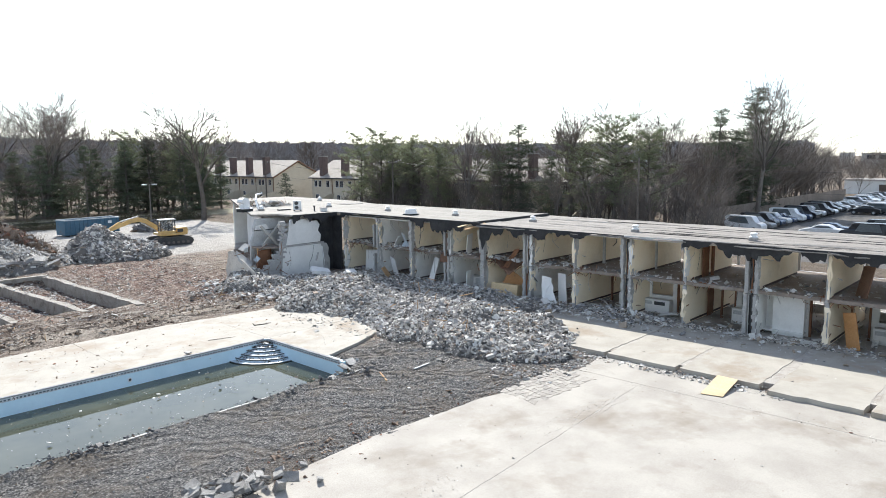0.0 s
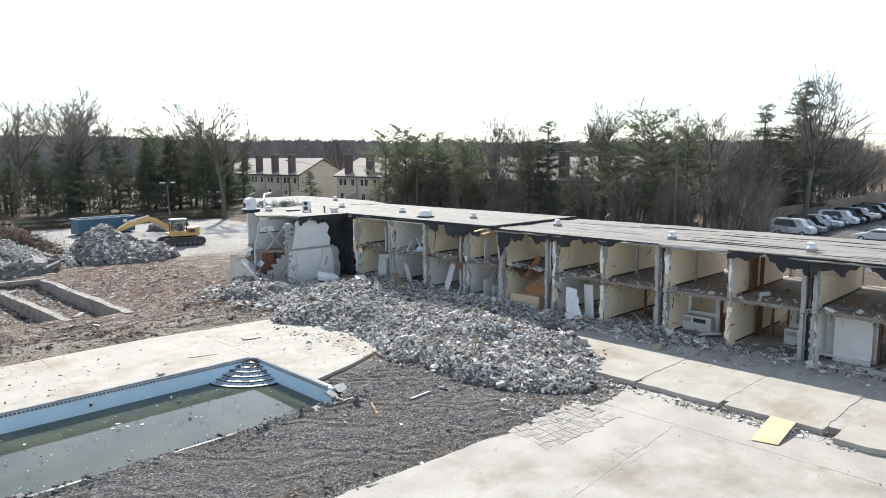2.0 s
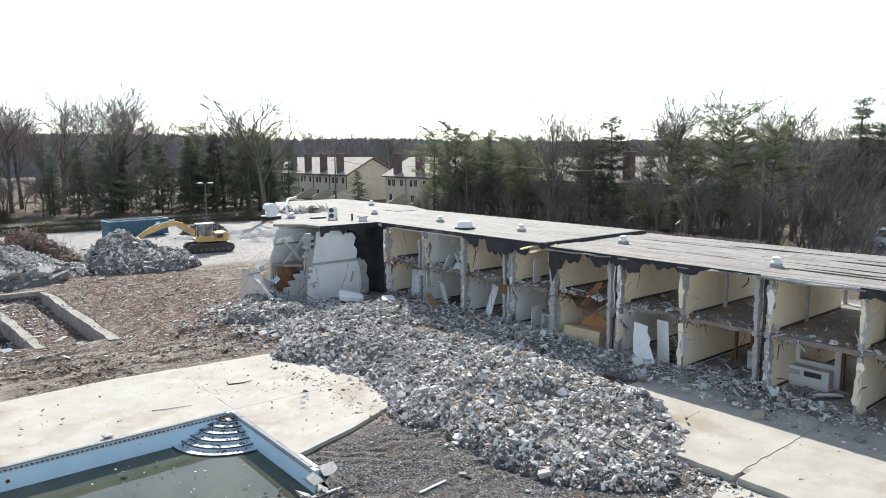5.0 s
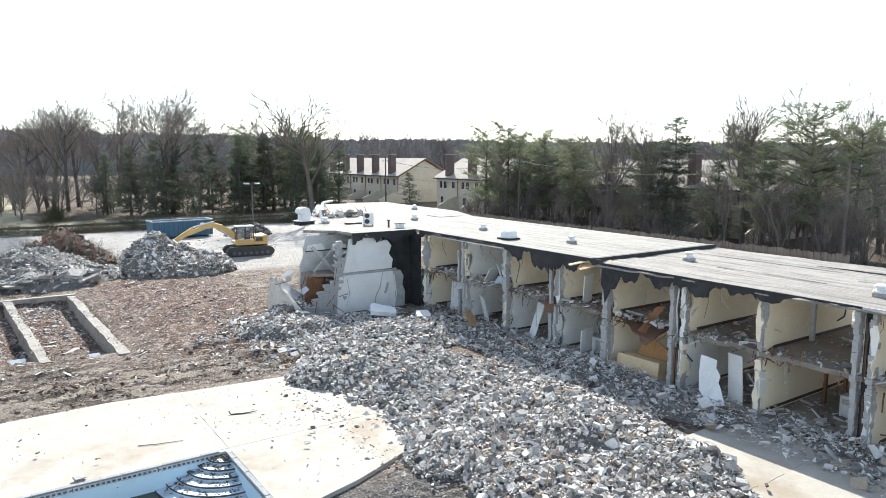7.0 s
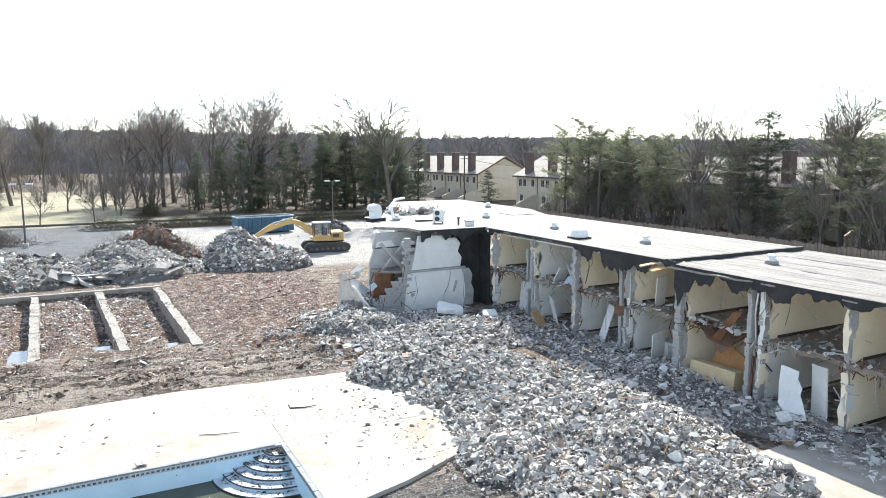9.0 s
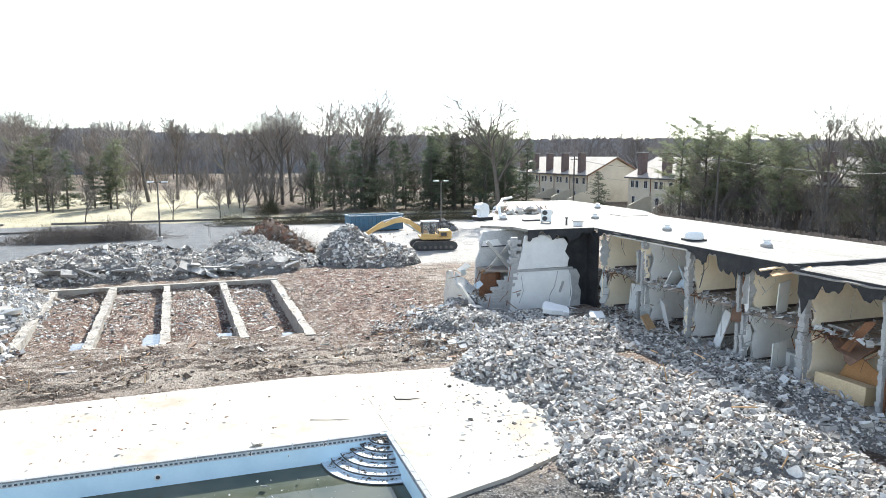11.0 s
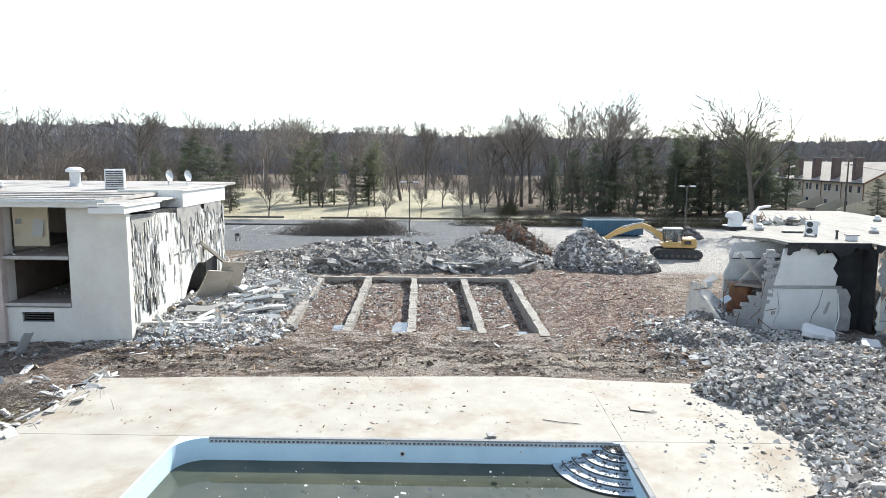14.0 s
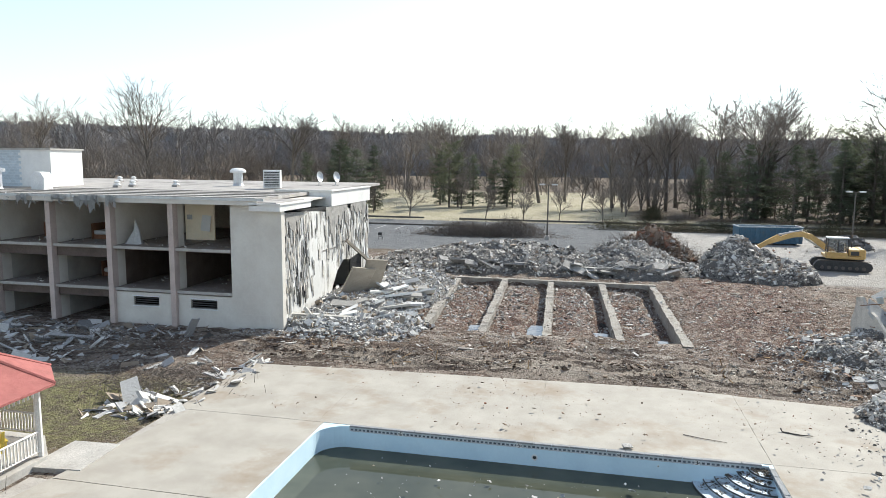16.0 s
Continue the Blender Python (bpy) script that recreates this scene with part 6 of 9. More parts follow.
PEEL = surf("peeled_grey", (0.26, 0.25, 0.23), (0.42, 0.4, 0.37), 2.5, (0.1, 0.1, 0.1), 1.5, 0.6, bump=0.4)
PINK = surf("pinkish_paint", (0.5, 0.4, 0.36), (0.6, 0.5, 0.45), 1.2, (0.36, 0.3, 0.27), 0.8, 0.5, rough=0.8, bump=0.15)
# lower room walls, colour dimmed to stand for shade indoors
BROWN_WALL = surf("dimmed_room_wall", (0.34, 0.32, 0.29), (0.44, 0.42, 0.38), 0.8, (0.28, 0.25, 0.21), 0.6, 0.5, rough=0.8, bump=0.05, grainy=0.1)
BROWN_DIM = surf("tan_inner_wall", (0.5, 0.42, 0.32), (0.62, 0.54, 0.43), 1.0, (0.3, 0.24, 0.18), 0.8, 0.5, rough=0.8, bump=0.15)

# brown of the drop panels; on room walls it paints in deep shade
DARK_ROOM = surf("room_shade_brown", (0.085, 0.06, 0.048), (0.14, 0.105, 0.085), 1.0, (0.05, 0.035, 0.028), 0.8, 0.5, rough=0.8, bump=0.15)


def torn_material():
    """White paint with tall torn patches of bare grey block."""
    m, nt, bsdf = nodes_of("torn_white_wall")
    tc = nt.nodes.new("ShaderNodeTexCoord").outputs["Object"]
    mp = nt.nodes.new("ShaderNodeMapping")
    mp.inputs["Scale"].default_value = (1, 1.0, 0.28)
    nt.links.new(tc, mp.inputs["Vector"])
    vec = mp.outputs["Vector"]
    white = blend(nt, noise_fac(nt, tc, 0.8), (0.62, 0.61, 0.58), (0.74, 0.73, 0.7))
    bare = blend(nt, noise_fac(nt, tc, 5.0, 5.0), (0.16, 0.15, 0.135), (0.42, 0.39, 0.35))
    fine = noise_fac(nt, vec, 2.6, 7.0, 0.75, 0.5, 0.55)
    broad = noise_fac(nt, vec, 0.45, 2.0, 0.5, 0.33, 0.52)
    k = nt.nodes.new("ShaderNodeMath")
    k.operation = "MULTIPLY"
    nt.links.new(fine, k.inputs[0])
    nt.links.new(broad, k.inputs[1])
    nt.links.new(blend(nt, k.outputs[0], white, bare), bsdf.inputs["Base Color"])
    bsdf.inputs["Roughness"].default_value = 0.85
    bumped(nt, bsdf, k.outputs[0], -0.7, 0.05)
    return m


TORN = torn_material()
left_block()


def bed(m):
    ob = thing("bed", "stripped bed with a dark headboard in an open room", "bed", m, group="beds")
    part("mattress", box(bmesh.new(), 0, 1.9, 0, 1.4, 0.3, 0.55, 0.05), GREY_BOARD, ob)
    part("base", box(bmesh.new(), 0.02, 1.88, 0.02, 1.38, 0.02, 0.3), DARK_WOOD, ob)
    part("headboard", box(bmesh.new(), -0.08, -0.01, -0.1, 1.5, 0.0, 1.0, 0.02), DARK_WOOD, ob)
    return ob


b = bed(pose(-40.6, 15.2, LFLOORS[1]))
copy_thing(b, pose(-36.9, 15.0, LFLOORS[1]))
copy_thing(b, pose(-36.8, 15.6, LFLOORS[0]))
fallen("dresser", "dark wooden dresser in an open room", "dresser", 1.2, 0.5, 0.8, pose(-39.6, 16.0, LFLOORS[0]), DARK_WOOD)
fallen("wall_panel", "pale board leaning on the inner wall", "panel", 0.62, 0.05, 1.0, pose(-29.8, 16.3, LFLOORS[1] + 0.6, -6, 5, 0), WHITE_WALL)
ob = thing("partition", "cream inner wall with a switch plate in an open room", "partition")
part("wall", boxes((-31.3, -29.25, 16.5, 16.6, LFLOORS[1], LTOP - 0.3)), CREAM, ob)
part("switch_plate", boxes((-31.15, -30.8, 16.47, 16.499, LFLOORS[1] + 1.3, LFLOORS[1] + 1.6)), GREY_BOARD, ob)
fallen("door_leaf", "brown door at the back of an open room", "door", 0.9, 0.05, 2.2, pose(-26.5, 19.2, LFLOORS[1]), DARK_WOOD)
fallen("door_leaf", "brown door at the back of a lower room", "door", 0.9, 0.05, 2.2, pose(-28.7, 19.2, LFLOORS[0]), WOOD)
fallen("door_leaf", "white door at the back of a lower room", "door", 0.7, 0.05, 1.9, pose(-26.9, 19.2, LFLOORS[0]), WHITE_WALL)
bm = bmesh.new()
rng = np.random.default_rng(3)
ring = [bm.verts.new((0.75 * math.cos(a) * r, 0.4 * math.sin(a) * r, 0)) for a, r in ((k * math.pi / 6, rng.uniform(0.7, 1.1)) for k in range(12))]
mid = [bm.verts.new((0.15 + 0.2 * math.cos(a), 0.12 * math.sin(a), rng.uniform(0.7, 0.9))) for a in (k * math.pi / 6 for k in range(12))]
tip = bm.verts.new((0.1, 0, 1.55))
for k in range(12):
    j = (k + 1) % 12
    bm.faces.new((ring[k], ring[j], mid[j], mid[k]))
    bm.faces.new((mid[k], mid[j], tip))
curtain = tagged(part("curtain", bm, GREY_BOARD), "limp white curtain hanging to the floor", "curtain")
curtain.matrix_basis = pose(-32.9, 13.6, LFLOORS[1])
for i, x in enumerate((-27.8, -31.6, -35.8, -39.9, -44)):
    for k, z in enumerate(LFLOORS):
        junk(x - 1.5, x + 1.5, 12.8, 16.5, z, 40, 0.05, 620 + 3 * i + k, None, "boards and plaster strewn on an open floor")
for k in range(5):
    splinters(-41 + 1.6 * k, -40 + 1.6 * k, LY - 0.5, LY - 0.2, LTOP - 0.35, LTOP - 0.1, 16, 0.45, 640 + k, "shredded pale sheeting hanging from the eaves", GREY_BOARD)

# shredded pale cloth over the eaves
for k, (x, w, d) in enumerate(((-33.5, 0.7, 0.7), (-34.4, 0.5, 0.5), (-35.6, 1.4, 1.0), (-37.2, 1.0, 0.5), (-39.6, 0.8, 0.6))):
    rng = np.random.default_rng(660 + k)
    bm = bmesh.new()
    top = [bm.verts.new((x + w * u, LY - 0.6 - 0.06 * math.sin(9 * u), LTOP + 0.13)) for u in np.linspace(0, 1, 12)]
    mid = [bm.verts.new((x + w * u, LY - 0.64 - 0.1 * math.sin(7 * u + k) ** 2, LTOP - 0.2 * d)) for u in np.linspace(0, 1, 12)]
    low = [bm.verts.new((x + w * u + rng.normal(0, 0.04), LY - 0.6 - 0.09 * math.sin(6 * u) ** 2, LTOP - d * rng.uniform(0.3, 1.0))) for u in np.linspace(0, 1, 12)]
    for r, s in ((top, mid), (mid, low)):
        for i in range(11):
            bm.faces.new((r[i], r[i + 1], s[i + 1], s[i]))
    bmesh.ops.solidify(bm, geom=list(bm.faces), thickness=0.012)
    tagged(part("torn_cloth", bm, GREY_BOARD), "shredded pale cloth hanging over the eaves", "cloth")

# block's roof things
def roof_z(y):
    return LTOP + 0.02 + (y - LY + 0.45) * 0.0075


for x, y, s in ((-36.5, 23.5, 1.0), (-45.5, 29, 1.0), (-44.6, 29.6, 1.0), (-40.0, 21.5, 1.0), (-39.3, 22.3, 1.0)):
    copy_thing(v, pose(x, y, roof_z(y))).scale = (0.75, 0.75, 0.8)
ob = thing("roof_fan", "tall capped grey roof ventilator", "ventilator", pose(-33.2, 26.8, roof_z(26.8)))
part("shaft", lathe(bmesh.new(), [(0.45, 0), (0.4, 0.1), (0.36, 0.2), (0.36, 1.0)], 14), STEEL, ob)
part("cap", lathe(bmesh.new(), [(0.36, 1.0), (0.62, 1.04), (0.62, 1.2), (0.4, 1.35), (0.1, 1.4)], 14), WHITE_METAL, ob)
ob = thing("condenser_unit", "pale louvred air conditioner on the block's roof", "air conditioner", pose(-28.6, 23.4, roof_z(23.4), 0, 0, 20))
part("casing", box(bmesh.new(), -0.6, 0.6, -0.5, 0.5, 0.05, 1.35, 0.03), WHITE_METAL, ob)
for k in range(9):
    part("louvre", boxes((-0.52, 0.52, -0.53, -0.501, 0.2 + 0.12 * k, 0.26 + 0.12 * k)), DARK, ob)
for x, y in ((-27.6, 29.6), (-26.3, 29.9)):
    ob = thing("satellite_dish", "small grey satellite dish on the roof", "satellite dish", pose(x, y, 7.45, 0, 0, 20), group="dishes")
    part("mast", tube(bmesh.new(), [(0, 0, 0), (0, 0, 0.5), (0, -0.1, 0.7)], 0.04, 6), STEEL, ob)
    d = part("dish", lathe(bmesh.new(), [(0.02, 0.0), (0.25, 0.03), (0.42, 0.12), (0.42, 0.14), (0.25, 0.05), (0.03, 0.02)], 18), STEEL, ob)
    d.matrix_basis = pose(0, -0.12, 0.75, 80, 0, 55)
    part("foot", boxes((-0.25, 0.25, -0.25, 0.25, 0, 0.06)), DARK, ob)
ob = thing("roof_chimney", "broad white block chimney on the roof", "chimney", pose(-48.2, 22.0, LTOP))
part("shaft", boxes((-3.6, 3.6, -1.6, 1.6, -0.2, 2.75)), WHITE_WALL, ob)
part("cap", boxes((-3.7, 3.7, -1.7, 1.7, 2.75, 2.88)), CONCRETE, ob)
BLUE_BLOCK = surf("blue_grey_block", (0.5, 0.56, 0.6), (0.6, 0.66, 0.7), 1.0, (0.4, 0.44, 0.46), 0.8, 0.5, bump=0.3, vary=0.08)
brick_me = mesh_of("brick", boxes((0.004, 0.396, -0.02, 0.0, 0.004, 0.196)))
for k in range(14):
    for j in range(11):
        b = part("brick", brick_me, BLUE_BLOCK, ob)
        b.matrix_basis = pose(-3.55 + 0.4 * j + 0.2 * (k % 2), -1.601, -0.05 + 0.2 * k)
ob = thing("roof_hood", "white curved hood vent on the block's roof", "exhaust hood", pose(-42.8, 17.5, roof_z(17.5)))
part("cowl", sheet(bmesh.new(), [(-0.5, 0), (0.5, 0), (0.55, 0.8), (0.3, 1.15), (-0.2, 1.2), (-0.55, 0.9), (-0.5, 0.4)], "y", -0.4, 0.4), WHITE_METAL, ob)
ob = thing("roof_fan", "grey stack ventilator at the roof's edge", "ventilator", pose(-45.5, 16.5, roof_z(16.5)))
part("shaft", lathe(bmesh.new(), [(0.4, 0), (0.34, 0.15), (0.34, 1.15)], 14), STEEL, ob)
part("cap", lathe(bmesh.new(), [(0.34, 1.15), (0.55, 1.2), (0.55, 1.4), (0.2, 1.5)], 14), STEEL, ob)

# panels fallen at the block's torn foot
TAN_PANEL = surf("tan_panel", (0.34, 0.3, 0.24), (0.45, 0.4, 0.33), 1.5, (0.2, 0.17, 0.13), 0.8, 0.7, rough=0.85, bump=0.3)
fallen("wall_panel", "tan panel propped against the torn wall", "panel", 1.9, 0.1, 2.3, pose(-21.6, 20.4, 0.5, 28, 10, 55), TAN_PANEL)
fallen("wall_panel", "tan ribbed panel leaning on the rubble", "panel", 1.5, 0.1, 2.7, pose(-20.8, 21.6, 0.5, 24, 6, 40), TAN_PANEL)
fallen("wall_panel", "dark torn panel leaning in the hole", "panel", 1.6, 0.1, 2.6, pose(-22.6, 24.0, 0.3, 8, -12, 80), TAR)
fallen("fallen_beam", "long pale beam fallen from the wall", "beam", 0.2, 0.2, 4.6, pose(-22.7, 22.6, 4.0, 0, 125, 70), TAN_PANEL)
rng = np.random.default_rng(55)
fallen("fallen_beam", "long pale timber lying at the torn foot", "beam", 4.6, 0.3, 0.16, pose(-20.8, 14.6, 0.35, 4, 2, 8), CONCRETE)
for k in range(24):
    # broken plank slabs, jumbled, mostly lying along one way
    x, y = rng.uniform(-21.0, -16.8), rng.uniform(15.0, 24.0)
    z = float(bare_ground(np.array(x), np.array(y)) + mounds(np.array(x), np.array(y))) + 0.05
    a, ln, w = radians(rng.normal(28, 24)), rng.uniform(0.9, 2.6), rng.uniform(0.3, 0.65)
    u, s = np.array((math.cos(a), math.sin(a), rng.normal(0.05, 0.14))) * ln / 2, np.array((-math.sin(a), math.cos(a), rng.normal(0, 0.25))) * w / 2
    c = np.array((x, y, z))
    plate("broken_plank", "broken pale concrete plank jumbled on the rubble", "slab", [c - u - s, c + u - s * rng.uniform(0.5, 1), c + u * 0.9 + s, c - u * 0.95 + s], rng.uniform(0.08, 0.18), (CONCRETE, GREY_BOARD, WHITE_WALL)[k % 3], 800 + k, 0.035)

# ---- trees ----
def branching(rng, height, levels, first=0.3, spread=0.75, kids=(5, 5, 4, 3), thin=0.013, girth=0.022, tips=True, coarse=False):
    """Segments of a bare tree: lists of start, end, start radius, end radius, level."""
    segs = []

    def limb(p, d, length, r, level):
        last = level + 1 >= levels
        n = 1 if last and tips else 5 if level == 0 else (2 if coarse else 4) if level < 2 else 1 if coarse or level > 2 else 2
        pts = [p]
        q, e = p.copy(), d.copy()
        for i in range(n):
            e = e + rng.normal(0, 0.05 if level == 0 else 0.17, 3) + np.array((0, 0, 0.1 if level else 0.0))
            e /= np.linalg.norm(e)
            q = q + e * length / n
            pts.append(q.copy())
        end = 0.0 if last and tips else max(thin, r * (0.35 if level == 0 else 0.4))
        rr = np.linspace(r, end, n + 1)
        for i in range(n):
            segs.append((pts[i], pts[i + 1], rr[i], rr[i + 1], level))
        if last:
            return
        for k in range(kids[min(level, len(kids) - 1)] + rng.integers(0, 2)):
            f = rng.uniform(first if level == 0 else 0.25, 1.0)
            i = min(int(f * n), n - 1)
            g = f * n - i
            s = pts[i] * (1 - g) + pts[i + 1] * g
            az = rng.uniform(0, 2 * np.pi)
            ax = pts[i + 1] - pts[i]
            ax /= np.linalg.norm(ax)
            side = np.array((np.cos(az), np.sin(az), 0.0))
            side = side - ax * (side @ ax)
            side /= max(np.linalg.norm(side), 1e-6)
            t = spread * rng.uniform(0.6, 1.15)
            d2 = ax * math.cos(t) + side * math.sin(t)
            limb(s, d2, length * (0.72 - 0.3 * f * (level == 0) - 0.12 * (level > 0)) * rng.uniform(0.7, 1.2), max(thin, (r * (1 - f) + end * f) * 0.58), level + 1)

    limb(np.array((0, 0, -0.2)), np.array((0, 0, 1.0)), height * 0.72, height * girth, 0)
    return segs


def seg_arrays(segs, sides=3):
    rods, tips = [s for s in segs if s[3] > 0], [s for s in segs if s[3] == 0]
    v, q, tri = np.zeros((0, 3)), np.zeros((0, 4), int), np.zeros((0, 3), int)
    if rods:
        v, q = rods_mesh("", np.array([s[0] for s in rods]), np.array([s[1] for s in rods]), np.array([s[2] for s in rods]), np.array([s[3] for s in rods]), sides)
    if tips:
        # twigs end in a point: thin blades, each turned its own way
        a, b, r = np.array([s[0] for s in tips]), np.array([s[1] for s in tips]), np.array([s[2] for s in tips])[:, None]
        d = (b - a) / np.linalg.norm(b - a, axis=1)[:, None]
        s1 = np.cross(d, np.random.default_rng(len(tips)).normal(0, 1, d.shape))
        s1 /= np.linalg.norm(s1, axis=1)[:, None]
        w = np.stack([a - r * s1, a + r * s1, b], 1).reshape(-1, 3)
        tri = 3 * np.arange(len(tips))[:, None] + len(v) + np.arange(3)
        v = np.concatenate([v, w])
    return v, q, tri


def bare_tree(seed, height, label, **kw):
    rng = np.random.default_rng(seed)
    segs = branching(rng, height, **kw)
    k = height / max(s[1][2] for s in segs)
    segs = [(s[0] * k, s[1] * k, s[2], s[3], s[4]) for s in segs]
    ob = thing("bare_tree", label, "tree", group="bare trees")
    part("trunk", mesh_arrays("trunk", *seg_arrays([s for s in segs if s[4] == 0], 8)), BARK, ob)
    part("limb", mesh_arrays("limb", *seg_arrays([s for s in segs if s[4] == 1], 5)), BARK, ob)["kind"] = "stuff"
    c = part("crown", mesh_arrays("crown", *seg_arrays([s for s in segs if s[4] > 1], 3)), TWIG, ob, "leafless twigs")
    c["kind"] = "stuff"
    return ob




def leafy(name, c1, c2, c3):
    """Thin foliage that lets some light through."""
    m = surf(name, c1, c2, 0.5, c3, 0.4, 0.5, rough=0.8, bump=0, vary=0.3)
    nt = m.node_tree
    bsdf, out = nt.nodes["Principled BSDF"], nt.nodes["Material Output"]
    tr, mix = nt.nodes.new("ShaderNodeBsdfTranslucent"), nt.nodes.new("ShaderNodeMixShader")
    mix.inputs[0].default_value = 0.45
    nt.links.new(bsdf.inputs["Base Color"].links[0].from_socket, tr.inputs["Color"])
    nt.links.new(bsdf.outputs[0], mix.inputs[1])
    nt.links.new(tr.outputs[0], mix.inputs[2])
    nt.links.new(mix.outputs[0], out.inputs["Surface"])
    return m


NEEDLE = leafy("pine_needles", (0.15, 0.168, 0.1), (0.235, 0.252, 0.155), (0.27, 0.25, 0.155))
NEEDLE_DARK = leafy("dark_needles", (0.085, 0.105, 0.07), (0.14, 0.165, 0.105), (0.17, 0.145, 0.1))


def pine(seed, height, width, label, material, whorls=26, low=0.12, shape="cone", clump=0.5, per=9, droop=0.0):
    """An evergreen: trunk, boughs of uneven reach, and tufts of needles with gaps between."""
    rng = np.random.default_rng(seed)
    ob = thing("pine_tree", label, "tree", group="evergreens")
    bm = bmesh.new()
    lean = rng.normal(0, 0.25, 2)
    tube(bm, [(0, 0, -0.2), (0.05, 0, height * 0.4), (0.5 * lean[0], 0.5 * lean[1], height * 0.8), (*lean, height)], [height * 0.016, height * 0.012, height * 0.006, 0.02], 7)
    part("trunk", bm, BARK, ob)
    a, b, ra, rb, tuft = [], [], [], [], []
    p1, p2, p3 = rng.uniform(0, 6.28, 3)
    for k in range(whorls):
        f = low + (1 - low) * (k + rng.uniform(0, 0.9)) / whorls
        z, g = f * height, (f - low) / (1 - low)
        if shape == "cone":
            reach = width * (1 - g) ** 0.75 * (0.6 + 0.4 * min(1, g / 0.15))
        else:
            reach = width * math.sqrt(max(0.02, 1 - ((g - 0.42) / 0.62) ** 2))
        reach *= rng.uniform(0.65, 1.2)
        for i in range(rng.integers(4, 8)):
            az = rng.uniform(0, 2 * np.pi)
            ln = reach * rng.uniform(0.5, 1.1) * (0.78 + 0.3 * math.sin(2 * az + p1 + 3 * g) + 0.22 * math.sin(3 * az + p2 - 7 * g + p3)) + 0.25
            lift = rng.uniform(-0.15, 0.3) + (0.55 if shape != "cone" else 0.3) * g - droop * (1 - g)
            p = np.array((lean[0] * g * g, lean[1] * g * g, z))
            e = p + ln * np.array((np.cos(az), np.sin(az), lift))
            a.append(p), b.append(e), ra.append(0.02 + 0.012 * ln), rb.append(0.01)
            n = max(3, int(ln * 4.2))
            side = np.array((-np.sin(az), np.cos(az), 0.0))
            for u in rng.uniform(0.25, 1.03, n):
                tuft.append(p + u * (e - p) + side * rng.normal(0, 0.2 + 0.3 * u) + (0, 0, rng.normal(0, 0.14)))
    v, q = rods_mesh("", np.array(a), np.array(b), np.array(ra), np.array(rb))
    part("bough", mesh_arrays("bough", v, q), BARK, ob)["kind"] = "stuff"
    tuft = np.array(tuft)
    n = len(tuft)
    d = rng.normal(0, 1, (n, per, 3))
    d[..., 2] = np.abs(d[..., 2]) * 0.5
    d /= np.linalg.norm(d, axis=2)[..., None]
    ln = clump * rng.uniform(0.5, 1.25, (n, per, 1))
    s = np.cross(d, rng.normal(0, 1, (n, per, 3)))
    s /= np.linalg.norm(s, axis=2)[..., None]
    c = tuft[:, None] + rng.normal(0, 0.08, (n, per, 3))
    tri = np.stack([c - s * 0.065 * ln, c + s * 0.065 * ln, c + d * ln + s * 0.02], 2).reshape(-1, 3)
    me = mesh_arrays("needles", tri, tris=np.arange(len(tri)).reshape(-1, 3))
    c = part("needles", me, material, ob)
    c["kind"] = "stuff"
    return ob


def plant(kinds, rows, seed, wide=1.0):
    """Sets copies of the kinds at rows of x, y, height; the first of each kind is moved, the rest copied."""
    rng = np.random.default_rng(seed)
    used = set()
    for i, (x, y, h) in enumerate(rows):
        k = i % len(kinds)
        ob, h0 = kinds[k]
        z = float(bare_ground(np.array(x), np.array(y)))
        m = pose(x, y, z, 0, 0, rng.uniform(0, 360))
        s = (h - z) / h0
        if k in used:
            c = copy_thing(ob, m)
        else:
            c = ob
            ob.matrix_basis = m
            used.add(k)
        c.scale = (s * wide * rng.uniform(0.9, 1.15),) * 2 + (s,)


TALL = [(bare_tree(s, 18, "tall leafless tree at the edge of the lot", levels=5, kids=(9, 6, 5, 5), first=0.34, spread=0.62, thin=0.019, girth=0.018), 14.8) for s in (1, 2, 3, 4)]
plant(TALL, [(19.5, 96.6, 19.0), (35.6, 73.8, 18.2), (60, 37, 16), (62, 20.2, 14.6), (91.5, 5, 20), (115, 8, 15.8), (16, 115.6, 21), (24.1, 108.9, 20), (68.3, 23.8, 14.9), (37.5, 94.5, 15.9), (93, 121, 15.4)], 1)
plant([(copy_thing(o, o.matrix_basis), h) for o, h in TALL], [(-2.5, 113, 16), (7, 109, 18.5), (-17, 121, 17), (-33, 118, 16), (-38, 124, 17), (22, 101, 18), (49, 104, 15), (60, 31, 13), (66, 14, 15.5), (-42.9, 138, 18.3), (-50.9, 141, 17.5), (-62.8, 132, 17.7), (-92, 99.8, 22), (-72.7, 122.5, 19), (-42, 133, 18.9), (-114, 95, 18.6), (5.2, 112, 17.5), (0.9, 117, 15.3), (4.7, 118, 17.1), (9.5, 116.5, 17.8), (70, 10, 13), (78, 12, 15), (-25, 130, 16), (-12, 126, 17), (12, 105, 15), (29, 104, 16), (43, 100, 15)], 2)
SMALL = [(bare_tree(s, 7.5, "small leafless ornamental tree on the dead lawn", levels=5, kids=(11, 6, 5, 4), first=0.2, spread=0.55, thin=0.011, girth=0.015), 7.5) for s in (11, 12, 13)]
plant(SMALL, [(-43.6, 92.5, 7.0), (-35.6, 87.2, 7.9), (-22.9, 87.0, 6.8), (-16.8, 87.6, 6.5), (-11.2, 88.5, 6.8), (-4.4, 87.6, 6.6), (-0.9, 104, 8.5), (4.3, 97.8, 7.5), (-47, 90, 7.6), (-30, 103, 9), (-8, 106, 9), (10, 100, 9), (-55, 96, 8)], 3)
